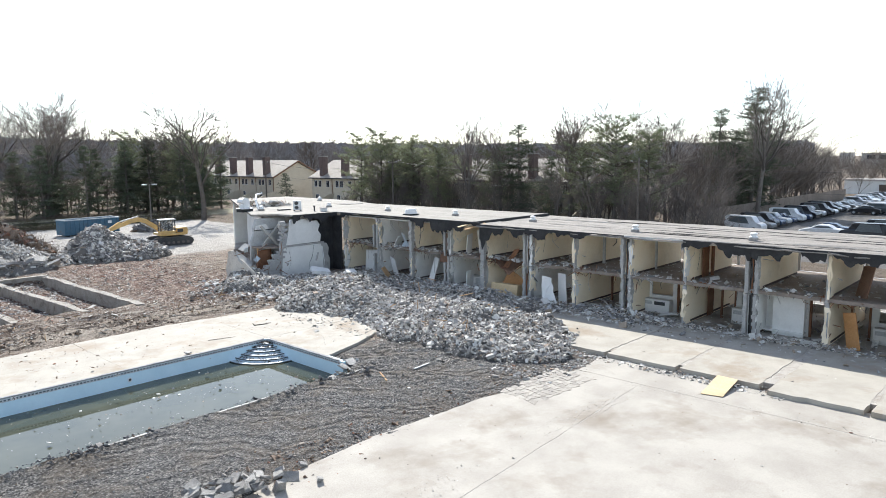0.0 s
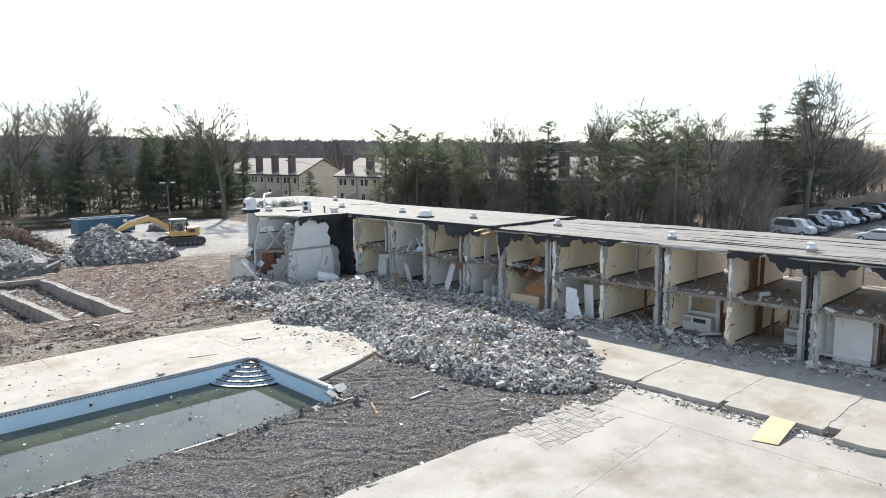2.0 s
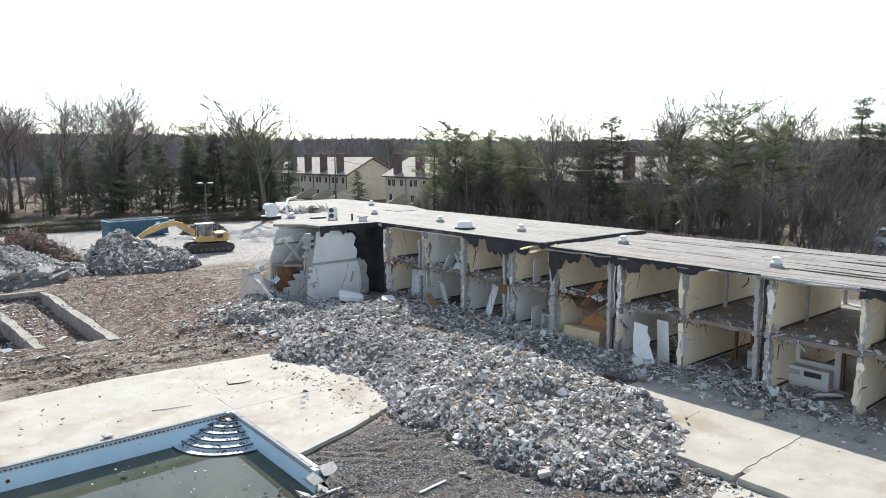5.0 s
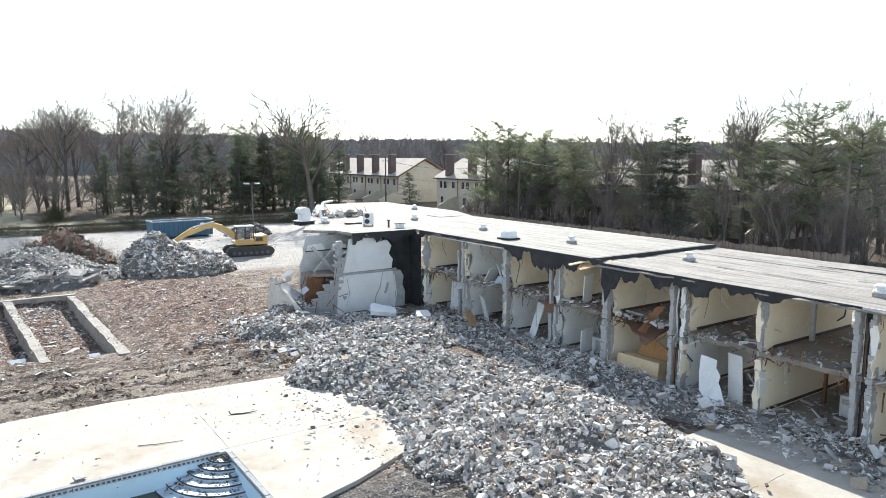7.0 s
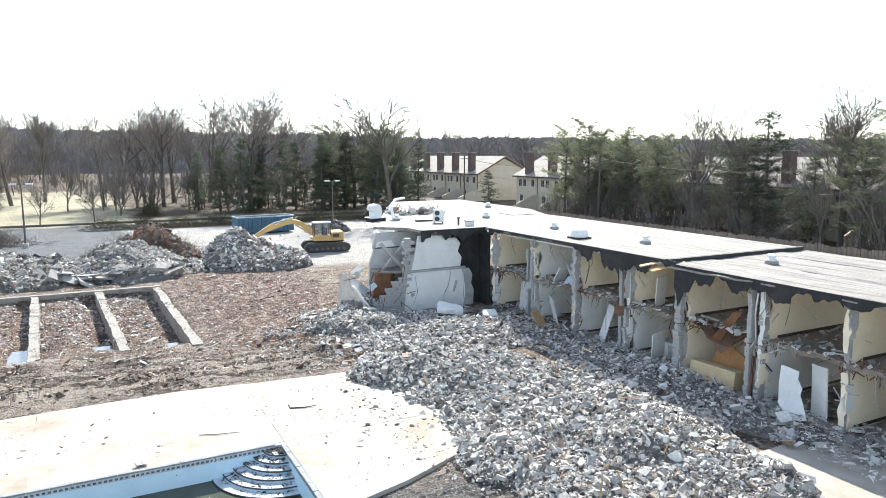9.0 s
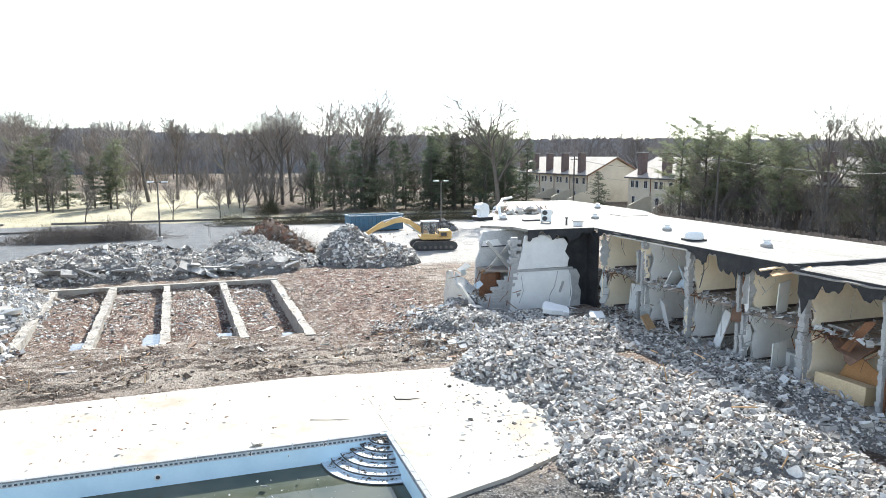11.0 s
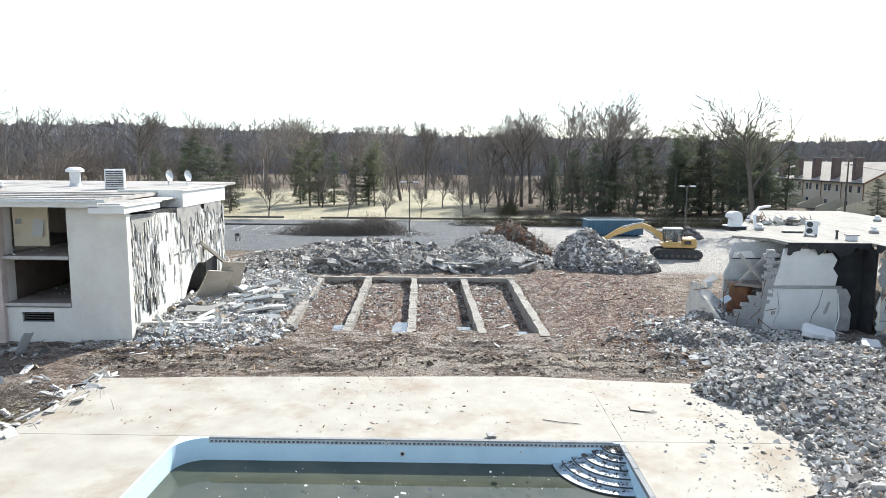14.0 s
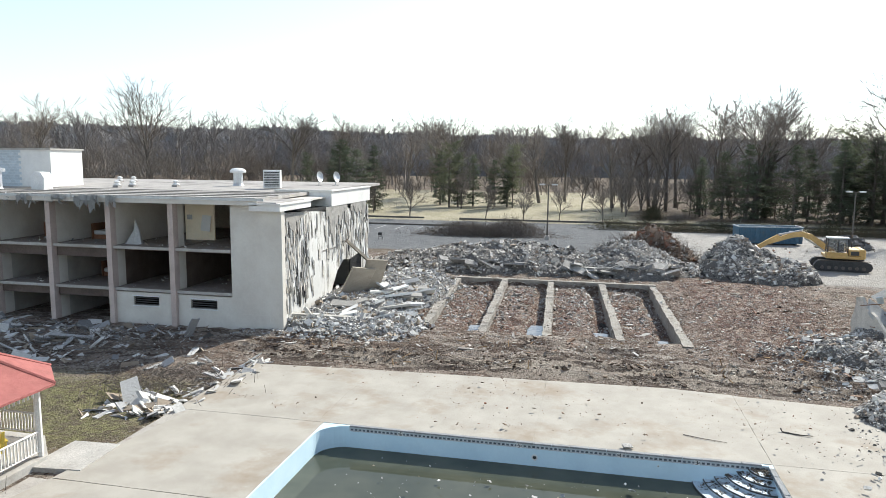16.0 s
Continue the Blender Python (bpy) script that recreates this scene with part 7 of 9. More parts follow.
WHITE_PINES = [(pine(s, 13, 4.4, "olive green pine with an uneven open crown behind the fence", NEEDLE, whorls=20, low=0.22, shape="round", clump=0.5, per=10), 13.4) for s in (21, 22, 23)]
plant(WHITE_PINES, [(58, 54.9, 14.1), (60, 49.4, 13.1), (57.5, 41.3, 12.0), (58, 60.2, 13.6), (62, 51.1, 12.0), (60, 12.3, 14.6), (63.5, 9.5, 12.6), (60, 17.0, 11.4), (64, 46, 12), (62, 57, 12.6), (61, 33, 10.5), (33.2, 95, 14.6), (39.5, 89, 14.4), (43.5, 93, 13.8), (-21, 108, 12.2), (-33, 106.5, 12.6)], 4)
SPRUCES = [(pine(s, 14, 4.2, "dark broad evergreen with dense ragged boughs", NEEDLE_DARK, whorls=24, low=0.06, clump=0.5, per=10, droop=0.25), 14.2) for s in (31, 32, 33)]
plant(SPRUCES, [(59, 26.9, 14.6), (98, 8.2, 21), (93, 12, 17.5), (103, 10.0, 18.5), (-48.7, 89.3, 13.2), (-44.5, 96, 12.2), (-31.5, 107.5, 11), (-22.2, 109.2, 10.5), (17.6, 93, 12.6), (30, 89.8, 13.3), (35.2, 92.2, 13.9), (38.6, 86, 13.2), (33, 98, 13), (43, 88, 12.5), (27, 95, 12), (-55, 103, 11.7), (-59.4, 101, 11), (-29, 110, 10.8), (-25, 111.5, 9.8), (62.5, 89.5, 7.0), (63, 24, 10), (92, 9, 14), (-52, 101, 12), (-36, 112, 11.5), (36.5, 97, 12.0), (20.2, 97, 10.5), (46, 95, 12.5), (-46.5, 92, 11.5), (24, 91.5, 12.5), (31.5, 93.5, 11.5), (41, 98, 13.2), (45, 91, 11.8), (14.5, 96, 11.5), (11.5, 99, 10.5), (49, 92, 12.6), (22, 100, 13)], 5, 1.2)


def woods(name, label, rows, seed, kinds, material):
    """A wood of many bare trees in one mesh."""
    rng = np.random.default_rng(seed)
    vs, qs, ts, n = [], [], [], 0
    for x, y, h in rows:
        v, q, tri = kinds[rng.integers(len(kinds))]
        a = rng.uniform(0, 2 * np.pi)
        c, s = np.cos(a), np.sin(a)
        w = v * (h / 10.0)
        w = np.stack([w[:, 0] * c - w[:, 1] * s, w[:, 0] * s + w[:, 1] * c, w[:, 2]], -1) * (1.25, 1.25, 1)
        vs.append(w + (x, y, float(bare_ground(np.array(x), np.array(y)))))
        qs.append(q + n)
        ts.append(tri + n)
        n += len(v)
    ob = part(name, mesh_arrays(name, np.concatenate(vs), np.concatenate(qs), np.concatenate(ts)), material)
    return tagged(ob, label, "trees", kind="stuff")


def simple_tree(seed, levels, kids, thin, first, spread=0.65):
    return seg_arrays(branching(np.random.default_rng(seed), 10, girth=0.014, levels=levels, kids=kids, thin=thin, first=first, spread=spread, coarse=True))


FAR_TREES = [simple_tree(s, 4, (12, 5, 7), 0.02, f, sp) for s, f, sp in ((51, 0.15, 0.5), (52, 0.3, 0.7), (53, 0.2, 0.45), (54, 0.1, 0.6), (55, 0.35, 0.6), (56, 0.12, 0.4))]
THICKET = [simple_tree(s, 4, (10, 5, 7), 0.015, 0.08, 0.5) for s in range(61, 66)]
SHRUBS = [simple_tree(s, 3, (14, 9), 0.022, 0.03, 0.55) for s in range(66, 70)]
rng = np.random.default_rng(77)
GREY_WOODS = surf("far_bare_woods", (0.17, 0.153, 0.147), (0.26, 0.238, 0.226), 0.05, rough=0.95, bump=0, fine=2.0)
BRUSH = surf("brush_twigs", (0.125, 0.107, 0.094), (0.215, 0.183, 0.155), 0.12, (0.2, 0.135, 0.1), 0.08, 0.5, rough=0.95, bump=0, fine=4.0)
rows = []
for k in range(300):
    # taller towards the dead lawn, lower behind the houses
    turn, d = rng.uniform(-72, 64), 175 + 210 * rng.uniform(0, 1) ** 1.4
    rise = math.tan(radians(float(np.interp(turn, (-72, -30, 0, 20, 40, 64), (2.6, 2.6, 2.2, 1.8, 1.4, 1.2)))))
    rows.append((-6 + d * math.sin(radians(turn)), -22 + d * math.cos(radians(turn)), (9.7 + d * rise) * rng.uniform(0.72, 1.08) - 1.0))
rows = [r for r in rows if not (50 < r[0] < 82 and 50 < r[1] < 132)]
woods("far_woods", "grey leafless woods closing the view", rows, 78, FAR_TREES, GREY_WOODS)
rows = [(rng.uniform(55, 78), rng.uniform(8, 62), rng.uniform(4.5, 10)) for k in range(130)]
rows += [(rng.uniform(55, 63), rng.uniform(-2, 10), rng.uniform(4, 7.5)) for k in range(22)]
rows += [(rng.uniform(150, 330), rng.uniform(-6, 60), rng.uniform(7, 12)) for k in range(60)]
rows += [(rng.uniform(80, 150), rng.uniform(7, 16), rng.uniform(7, 13)) for k in range(30)]
rows += [(rng.uniform(88, 150), rng.uniform(7, 22), rng.uniform(9, 14)) for k in range(50)]
rows += [(rng.uniform(84, 150), rng.uniform(25, 110), rng.uniform(9, 14)) for k in range(50)]
rows += [(rng.uniform(-170, -68), rng.uniform(60, 150), rng.uniform(7, 12)) for k in range(90)]
woods("thicket", "brown leafless thicket behind the motel", rows, 79, THICKET, BRUSH)
rows = [(rng.uniform(-5, 50), rng.uniform(94, 122), rng.uniform(4.5, 9.5)) for k in range(80)]
rows += [(rng.uniform(-120, -5), rng.uniform(140, 158), rng.uniform(6, 10.5)) for k in range(80)]
woods("wood_edge", "leafless young trees at the edge of the woods", rows, 80, THICKET, BRUSH)
rows = [(-6 + d * math.sin(a), -22 + d * math.cos(a), rng.uniform(2.0, 4.5)) for a, d in zip(np.radians(rng.uniform(-72, 24, 180)), rng.uniform(172, 192, 180))]
rows += [(rng.uniform(54, 63), rng.uniform(-3, 64), rng.uniform(2.0, 4.5)) for k in range(110)]
woods("undergrowth", "low leafless undergrowth before the woods", rows, 81, SHRUBS, BRUSH)


def ridge(name, d, low, high, seed, label, material):
    """A far belt of woods: a deep ragged bank of treetops."""
    az = np.radians(np.arange(-78, 76, 0.12))
    rise = np.tan(np.radians(np.interp(np.degrees(az), (-78, -30, 0, 20, 40, 76), (2.6, 2.6, 2.15, 1.75, 1.4, 1.15))))
    wave = 0.5 + 0.35 * fbm(az * 57, az * 0, 0.35, 3, seed) + 0.3 * fbm(az * 57, az * 0 + 3, 1.8, 4, seed) + 0.35 * np.random.default_rng(seed).uniform(-0.5, 0.5, len(az))
    top = (9.7 + d * rise) * (low + (high - low) * wave)
    rows = []
    for dd, h in ((0.0, -2.0 + 0 * az), (3.0, top * 0.55), (9.0, top), (40.0, top * 0.9)):
        r = d + dd
        rows.append(np.stack([-6 + r * np.sin(az), -22 + r * np.cos(az), h], -1))
    n = len(az)
    a = (np.arange(n - 1)[None] + n * np.arange(3)[:, None]).ravel()
    ob = part(name, mesh_arrays(name, np.concatenate(rows), np.stack([a, a + 1, a + n + 1, a + n], -1)), material)
    return tagged(ob, label, "woods", kind="structure")


# distance haze is put into this pale grey; no air is modelled
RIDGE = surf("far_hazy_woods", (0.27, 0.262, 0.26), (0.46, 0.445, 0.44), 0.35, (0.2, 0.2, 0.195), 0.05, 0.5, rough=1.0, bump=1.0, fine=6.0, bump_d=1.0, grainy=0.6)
ridge("backdrop", 330, 0.72, 0.92, 3, "belt of far leafless woods, greyed as by haze", RIDGE)
ridge("backdrop", 430, 0.84, 1.04, 4, "belt of far leafless woods, greyed as by haze", RIDGE)


def brush(name, cx, cy, rx, ry, h, n, label, material, seed, leafy=0.0):
    """A low tangle of twigs."""
    rng = np.random.default_rng(seed)
    u = rng.normal(0, 0.45, (n, 2))
    x, y = cx + rx * u[:, 0], cy + ry * u[:, 1]
    z0 = bare_ground(x, y) + h * np.clip(1 - (u**2).sum(1), 0, 1) * rng.uniform(0, 0.8, n)
    d = rng.normal(0, 1, (n, 3))
    d[:, 2] = np.abs(d[:, 2]) * 0.8
    d /= np.linalg.norm(d, axis=1)[:, None]
    a = np.stack([x, y, z0], -1)
    v, q = rods_mesh("", a, a + d * h * rng.uniform(0.25, 0.7, (n, 1)), np.full(n, 0.014), np.full(n, 0.006))
    ob = part(name, mesh_arrays(name, v, q), material)
    return tagged(ob, label, "bush", kind="stuff")


HEDGE = surf("hedge_leaf", (0.04, 0.045, 0.02), (0.09, 0.08, 0.04), 1.0, (0.14, 0.08, 0.045), 0.5, 0.6, rough=0.9, bump=0)
for cx, cy, rx, h, n, mat in ((-22, 64, 6, 2.0, 2600, BRUSH), (-16, 65, 5, 2.4, 2400, BRUSH), (-19, 63.6, 7, 1.6, 2000, BRUSH)):
    brush("bush", cx, cy, rx, 1.8, h, n, "sprawling leafless brown bush beside the lot", mat, int(cx + 100))
for k in range(9):
    brush("hedge", -3.0 + 4.6 * k, 77.5 - 0.2 * k, 3.4, 1.3, 1.7, 1000, "low dark untrimmed hedge along the lot", HEDGE, 300 + k)
brush("bush", 3.5, 93.5, 1.6, 1.6, 2.6, 900, "dark green rounded shrub on the lawn", HEDGE, 320)
brush("brush_pile", -0.6, 45.5, 5.5, 3.2, 3.0, 2600, "brown brush and branches on an earth heap", BRUSH, 321)
brush("weeds", -24.0, 3.0, 3.4, 2.2, 0.8, 900, "dry weeds and fallen branches at the deck's edge", BRUSH, 322)
brush("weeds", -22.6, -9.4, 1.8, 1.6, 1.1, 900, "dry weeds beside the gazebo path", BRUSH, 323)
brush("weeds", -30, 8, 7, 3.2, 0.7, 700, "dry weeds and branches before the block", BRUSH, 324)
brush("bush", -29.6, -9.2, 1.6, 1.6, 4.6, 900, "leafless shrub beside the gazebo", BRUSH, 325)

# ---- houses ----
SIDING = surf("tan_siding", (0.58, 0.52, 0.41), (0.66, 0.6, 0.48), 1.0, (0.36, 0.3, 0.22), 0.3, 0.4, rough=0.8, bump=0.1)
SHINGLE = surf("grey_shingles", (0.27, 0.24, 0.21), (0.36, 0.325, 0.285), 1.5, (0.19, 0.165, 0.145), 0.4, 0.5, bump=0.4)
BRICK = surf("dark_chimney_brick", (0.12, 0.085, 0.075), (0.18, 0.13, 0.115), 2.0, (0.06, 0.04, 0.035), 1.0, 0.5, bump=0.4)
FENCE = surf("weathered_fence", (0.22, 0.17, 0.13), (0.34, 0.27, 0.21), 1.2, (0.13, 0.1, 0.08), 0.6, 0.5, bump=0.3, vary=0.15)
GLASS_DARK = surf("window_glass", (0.03, 0.035, 0.045), (0.06, 0.065, 0.08), 0.5, rough=0.08, bump=0)


def townhouse(x0, y0, units, label, base=0.6):
    """A row of townhouses: its front faces -x, its gable faces -y."""
    ob = thing("townhouse_row", label, "house", pose(x0, y0, base))
    ln, dp, ev, rg = 7.0 * units, 12.5, 5.4, 8.7
    bm = bmesh.new()
    sheet(bm, [(0, -1.5), (dp, -1.5), (dp, ev), (dp / 2, rg - 0.25), (0, ev)], "y", 0, ln)
    part("wall", bm, SIDING, ob)
    bm = bmesh.new()
    for a, b in (((-0.5, ev - 0.25), (dp / 2, rg)), ((dp + 0.5, ev - 0.25), (dp / 2, rg))):
        sheet(bm, [a, (a[0], a[1] + 0.2), (b[0], b[1] + 0.2), b], "y", -0.5, ln + 0.5)
    part("roof", bm, SHINGLE, ob, "grey-brown shingled gable roof")
    part("gutter", boxes((-0.62, -0.5, -0.5, ln + 0.5, ev - 0.3, ev - 0.12)), DARK, ob)
    part("gable_trim", sheet(bmesh.new(), [(-0.5, ev - 0.4), (dp / 2, rg - 0.15), (dp + 0.5, ev - 0.4), (dp + 0.5, ev - 0.15), (dp / 2, rg + 0.1), (-0.5, ev - 0.15)], "y", -0.56, -0.5), DARK_WOOD, ob)
    for u in range(units):
        y = 7.0 * u
        c = part("chimney", boxes((0.1, 1.3, y + 3.2, y + 4.4, ev - 0.6, rg + 0.9)), BRICK, ob, "dark brick chimney")
        part("cap", boxes((0.0, 1.4, y + 3.1, y + 4.5, rg + 0.9, rg + 1.0)), CONCRETE, c)
        for wy, z in ((1.6, 3.4), (4.2, 3.4), (5.6, 3.4), (5.2, 0.6)):
            w = part("window", boxes((-0.05, -0.01, y + wy - 0.5, y + wy + 0.5, z, z + 1.35)), WHITE_METAL, ob)
            part("pane", boxes((-0.07, -0.055, y + wy - 0.42, y + wy - 0.03, z + 0.07, z + 1.28)), GLASS_DARK, w)
            part("pane", boxes((-0.07, -0.055, y + wy + 0.03, y + wy + 0.42, z + 0.07, z + 1.28)), GLASS_DARK, w)
        part("garden_wall", sheet(bmesh.new(), [(-4.5, -1.2), (0, -1.2), (0, 2.2), (-1.4, 2.0), (-4.5, 0.7)], "y", y - 0.1, y + 0.1), SIDING, ob, "sloping garden wall")
        part("downpipe", boxes((-0.12, -0.02, y + 0.15, y + 0.25, -0.6, ev - 0.3)), DARK_WOOD, ob)
    return ob


townhouse(65.2, 98.0, 5, "tan townhouse row with tall dark chimneys")
townhouse(66.5, 58.0, 4, "tan townhouse row half hidden by pines")
townhouse(70.0, 22.0, 4, "tan townhouse row behind leafless trees")


def board_fence(x, y0, y1, step=0.3):
    ob = thing("board_fence", "weathered grey-brown board fence behind the motel", "fence")
    rng = np.random.default_rng(31)
    me = mesh_arrays("board", CUBE_V * (0.03, 0.26, 1.8) + (0, 0, 0.9), CUBE_Q)
    me.materials.append(FENCE)
    y = y0
    while y < y1:
        b = part("board", me, None, ob)
        b.matrix_basis = pose(x + rng.normal(0, 0.01), y, float(bare_ground(np.array(x), np.array(y))), 0, rng.normal(0, 1)) @ Matrix.Diagonal((1, 1, rng.uniform(0.95, 1.06), 1))
        y += step
    part("rail", boxes((x + 0.02, x + 0.08, y0, y1, 0.4, 0.5)), FENCE, ob)
    part("rail", boxes((x + 0.02, x + 0.08, y0, y1, 1.4, 1.5)), FENCE, ob)
    return ob


board_fence(53.0, 5.0, 88.0)
ob = thing("lot_fence", "grey fence closing the far car lot", "fence")
for k in range(30):
    part("panel", box(bmesh.new(), 68 + 2.8 * k, 70.75 + 2.8 * k, 6.6, 6.66, -0.1, 2.2), FENCE, ob)

# ---- container, excavator, lamps ----
BLUE = surf("blue_paint", (0.035, 0.1, 0.16), (0.05, 0.13, 0.2), 1.5, (0.12, 0.1, 0.08), 1.2, 0.4, rough=0.5, bump=0.1)
YELLOW = surf("machine_yellow", (0.54, 0.34, 0.11), (0.64, 0.43, 0.17), 1.0, (0.36, 0.25, 0.12), 0.8, 0.5, rough=0.5, bump=0.1)


def container():
    ob = thing("roll_off_container", "dark blue steel roll-off container on the lot", "container", pose(11.0, 63.6, 0.0, 0, 0, 6))
    t = 0.08
    part("floor", boxes((0, 7.2, 0, 2.4, 0.18, 0.28)), BLUE, ob)
    for name, r in (("side", (0, 7.2, 0, t, 0.28, 2.05)), ("side", (0, 7.2, 2.4 - t, 2.4, 0.28, 2.05)), ("end", (0, t, t, 2.4 - t, 0.28, 2.05)), ("end", (7.2 - t, 7.2, t, 2.4 - t, 0.28, 2.05))):
        part(name, boxes(r), BLUE, ob)
    part("top_rail", boxes((-0.06, 7.26, -0.08, 0.1, 2.05, 2.17), (-0.06, 7.26, 2.3, 2.48, 2.05, 2.17), (-0.06, 0.1, 0.1, 2.3, 2.05, 2.17), (7.1, 7.26, 0.1, 2.3, 2.05, 2.17)), BLUE_PALE, ob, "pale worn top rail")
    for k in range(13):
        part("rib", box(bmesh.new(), 0.15 + 0.56 * k, 0.29 + 0.56 * k, -0.1, -0.001, 0.25, 2.05, 0.01), BLUE, ob)
    part("sign_plate", boxes((5.6, 6.1, -0.12, -0.101, 1.4, 1.75)), WHITE_METAL, ob)
    for x in (0.6, 6.6):
        w = part("roller", tube(bmesh.new(), [(x, 0.3, 0.1), (x, 2.1, 0.1)], 0.1, 10), DARK, ob)
    return ob


BLUE_PALE = surf("pale_blue_steel", (0.3, 0.36, 0.4), (0.4, 0.45, 0.48), 1.5, (0.2, 0.18, 0.15), 1.0, 0.4, rough=0.5, bump=0.1)
container()


def excavator(m):
    ob = thing("excavator", "yellow crawler excavator reaching its arm to a heap", "excavator", m)
    for s in (-1, 1):
        y = 1.15 * s
        bm = bmesh.new()
        prof = [(-2.2, 0.18), (-1.9, 0.02), (1.9, 0.02), (2.2, 0.18), (2.35, 0.5), (2.15, 0.82), (1.8, 0.95), (-1.8, 0.95), (-2.15, 0.82), (-2.35, 0.5)]
        sheet(bm, prof, "y", y - 0.3, y + 0.3)
        t = part("track", bm, DARK, ob, "dark steel crawler track")
        for k in range(20):
            x = -2.0 + 0.21 * k
            part("shoe", boxes((x, x + 0.14, y - 0.33, y + 0.33, 0.95, 1.0)), DARK_SHOE, t)
        for k in range(7):
            x = -1.65 + 0.55 * k
            part("roller", tube(bmesh.new(), [(x, y - 0.34, 0.35), (x, y + 0.34, 0.35)], 0.16, 10), DARK_SHOE, t)
    part("car_frame", boxes((-1.0, 1.0, -0.85, 0.85, 0.5, 1.0)), DARK, ob)
    part("turntable", lathe(bmesh.new(), [(0.75, 1.0), (0.75, 1.15)], 18), DARK, ob)
    part("deck", box(bmesh.new(), -1.4, 1.45, -1.35, 1.35, 1.15, 1.4, 0.03), YELLOW, ob)
    part("engine_hood", box(bmesh.new(), 0.42, 1.35, -1.25, 1.25, 1.4, 2.0, 0.06), YELLOW, ob)
    part("side_panel", boxes((0.55, 1.2, -1.27, -1.252, 1.5, 1.85)), DARK, ob)
    part("counterweight", box(bmesh.new(), 1.2, 1.75, -1.3, 1.3, 1.15, 2.05, 0.12), YELLOW, ob)
    part("exhaust", lathe(bmesh.new(), [(0.06, 0), (0.06, 0.5), (0.08, 0.52)], 8, (0.9, 0.6, 1.98)), DARK, ob)
    cab = part("cab", boxes((-1.35, 0.35, -1.3, -0.3, 1.4, 1.7)), YELLOW, ob, "glazed operator cab")
    for x0, x1, y0, y1 in ((-1.35, -1.25, -1.3, -1.2), (0.25, 0.35, -1.3, -1.2), (-1.35, -1.25, -0.4, -0.3), (0.25, 0.35, -0.4, -0.3), (-0.5, -0.42, -1.3, -1.22)):
        part("post", boxes((x0, x1, y0, y1, 1.7, 2.95)), DARK, cab)
    part("pane", boxes((-1.24, 0.24, -1.27, -1.25, 1.7, 2.95)), CAB_GLASS, cab)
    part("pane", boxes((-1.31, -1.29, -1.19, -0.41, 1.7, 2.95)), CAB_GLASS, cab)
    part("pane", boxes((-1.24, 0.24, -0.36, -0.34, 1.7, 2.95)), CAB_GLASS, cab)
    part("cab_roof", box(bmesh.new(), -1.4, 0.4, -1.33, -0.27, 2.95, 3.06, 0.03), WHITE_METAL, cab)
    part("seat", boxes((-0.5, 0.0, -1.05, -0.55, 1.7, 2.5)), DARK, cab)
    # boom, stick and bucket reach to -x
    part("boom", sheet(bmesh.new(), [(-0.9, 1.4), (-0.5, 1.75), (-2.4, 3.1), (-3.3, 3.35), (-4.1, 3.2), (-6.0, 2.35), (-6.05, 2.0), (-4.0, 2.75), (-3.2, 2.85), (-2.5, 2.6)], "y", 0.15, 0.6), YELLOW, ob, "bent yellow boom")
    part("stick", sheet(bmesh.new(), [(-5.0, 2.75), (-5.3, 2.95), (-6.2, 2.4), (-8.3, 0.9), (-8.4, 0.7), (-6.4, 1.75)], "y", 0.2, 0.55), YELLOW, ob)
    part("boom_ram", tube(bmesh.new(), [(-1.2, 0.38, 1.6), (-3.0, 0.38, 2.75)], 0.09, 8), STEEL, ob)
    part("stick_ram", tube(bmesh.new(), [(-3.2, 0.38, 3.45), (-5.2, 0.38, 2.95)], 0.08, 8), STEEL, ob)
    part("bucket", sheet(bmesh.new(), [(-8.2, 1.0), (-8.7, 0.9), (-9.0, 0.4), (-8.7, 0.0), (-8.2, -0.05), (-8.5, 0.35)], "y", -0.2, 0.95), DARK, ob, "worn steel bucket")
    return ob


DARK_SHOE = surf("worn_track_steel", (0.1, 0.09, 0.08), (0.18, 0.16, 0.14), 2.0, (0.22, 0.15, 0.1), 1.5, 0.5, rough=0.6, bump=0.3)
CAR_GLASS = surf("tinted_glass", (0.1, 0.115, 0.12), (0.14, 0.155, 0.16), 0.5, rough=0.05, bump=0)
CAB_GLASS = surf("cab_glass", (0.8, 0.82, 0.8), (0.85, 0.87, 0.85), 0.5, rough=0.03, bump=0)
CAB_GLASS.node_tree.nodes["Principled BSDF"].inputs["Transmission Weight"].default_value = 0.9
excavator(pose(16.3, 45.6, 0.0, 0, 0, -8))


KERB_DARK = surf("bronze_post", (0.09, 0.08, 0.07), (0.14, 0.125, 0.11), 2.0, rough=0.5, bump=0.1)


def lamp_post(x, y, h, label):
    ob = thing("street_lamp", label, "street lamp", pose(x, y, float(bare_ground(np.array(x), np.array(y)))), group="lot lamps")
    part("pole", tube(bmesh.new(), [(0, 0, -0.1), (0, 0, h)], [0.11, 0.07], 8), KERB_DARK, ob)
    part("base", lathe(bmesh.new(), [(0.3, 0), (0.3, 0.5)], 12), CONCRETE, ob)
    part("arm", tube(bmesh.new(), [(-0.6, 0, h), (0.6, 0, h)], 0.05, 6), KERB_DARK, ob)
    for s in (-1, 1):
        part("lamp_head", box(bmesh.new(), s * 0.75 - 0.35, s * 0.75 + 0.35, -0.25, 0.25, h - 0.05, h + 0.12, 0.03), STEEL, ob)


lamp_post(-11.3, 62.0, 6.7, "slim lot lamp with two square heads")
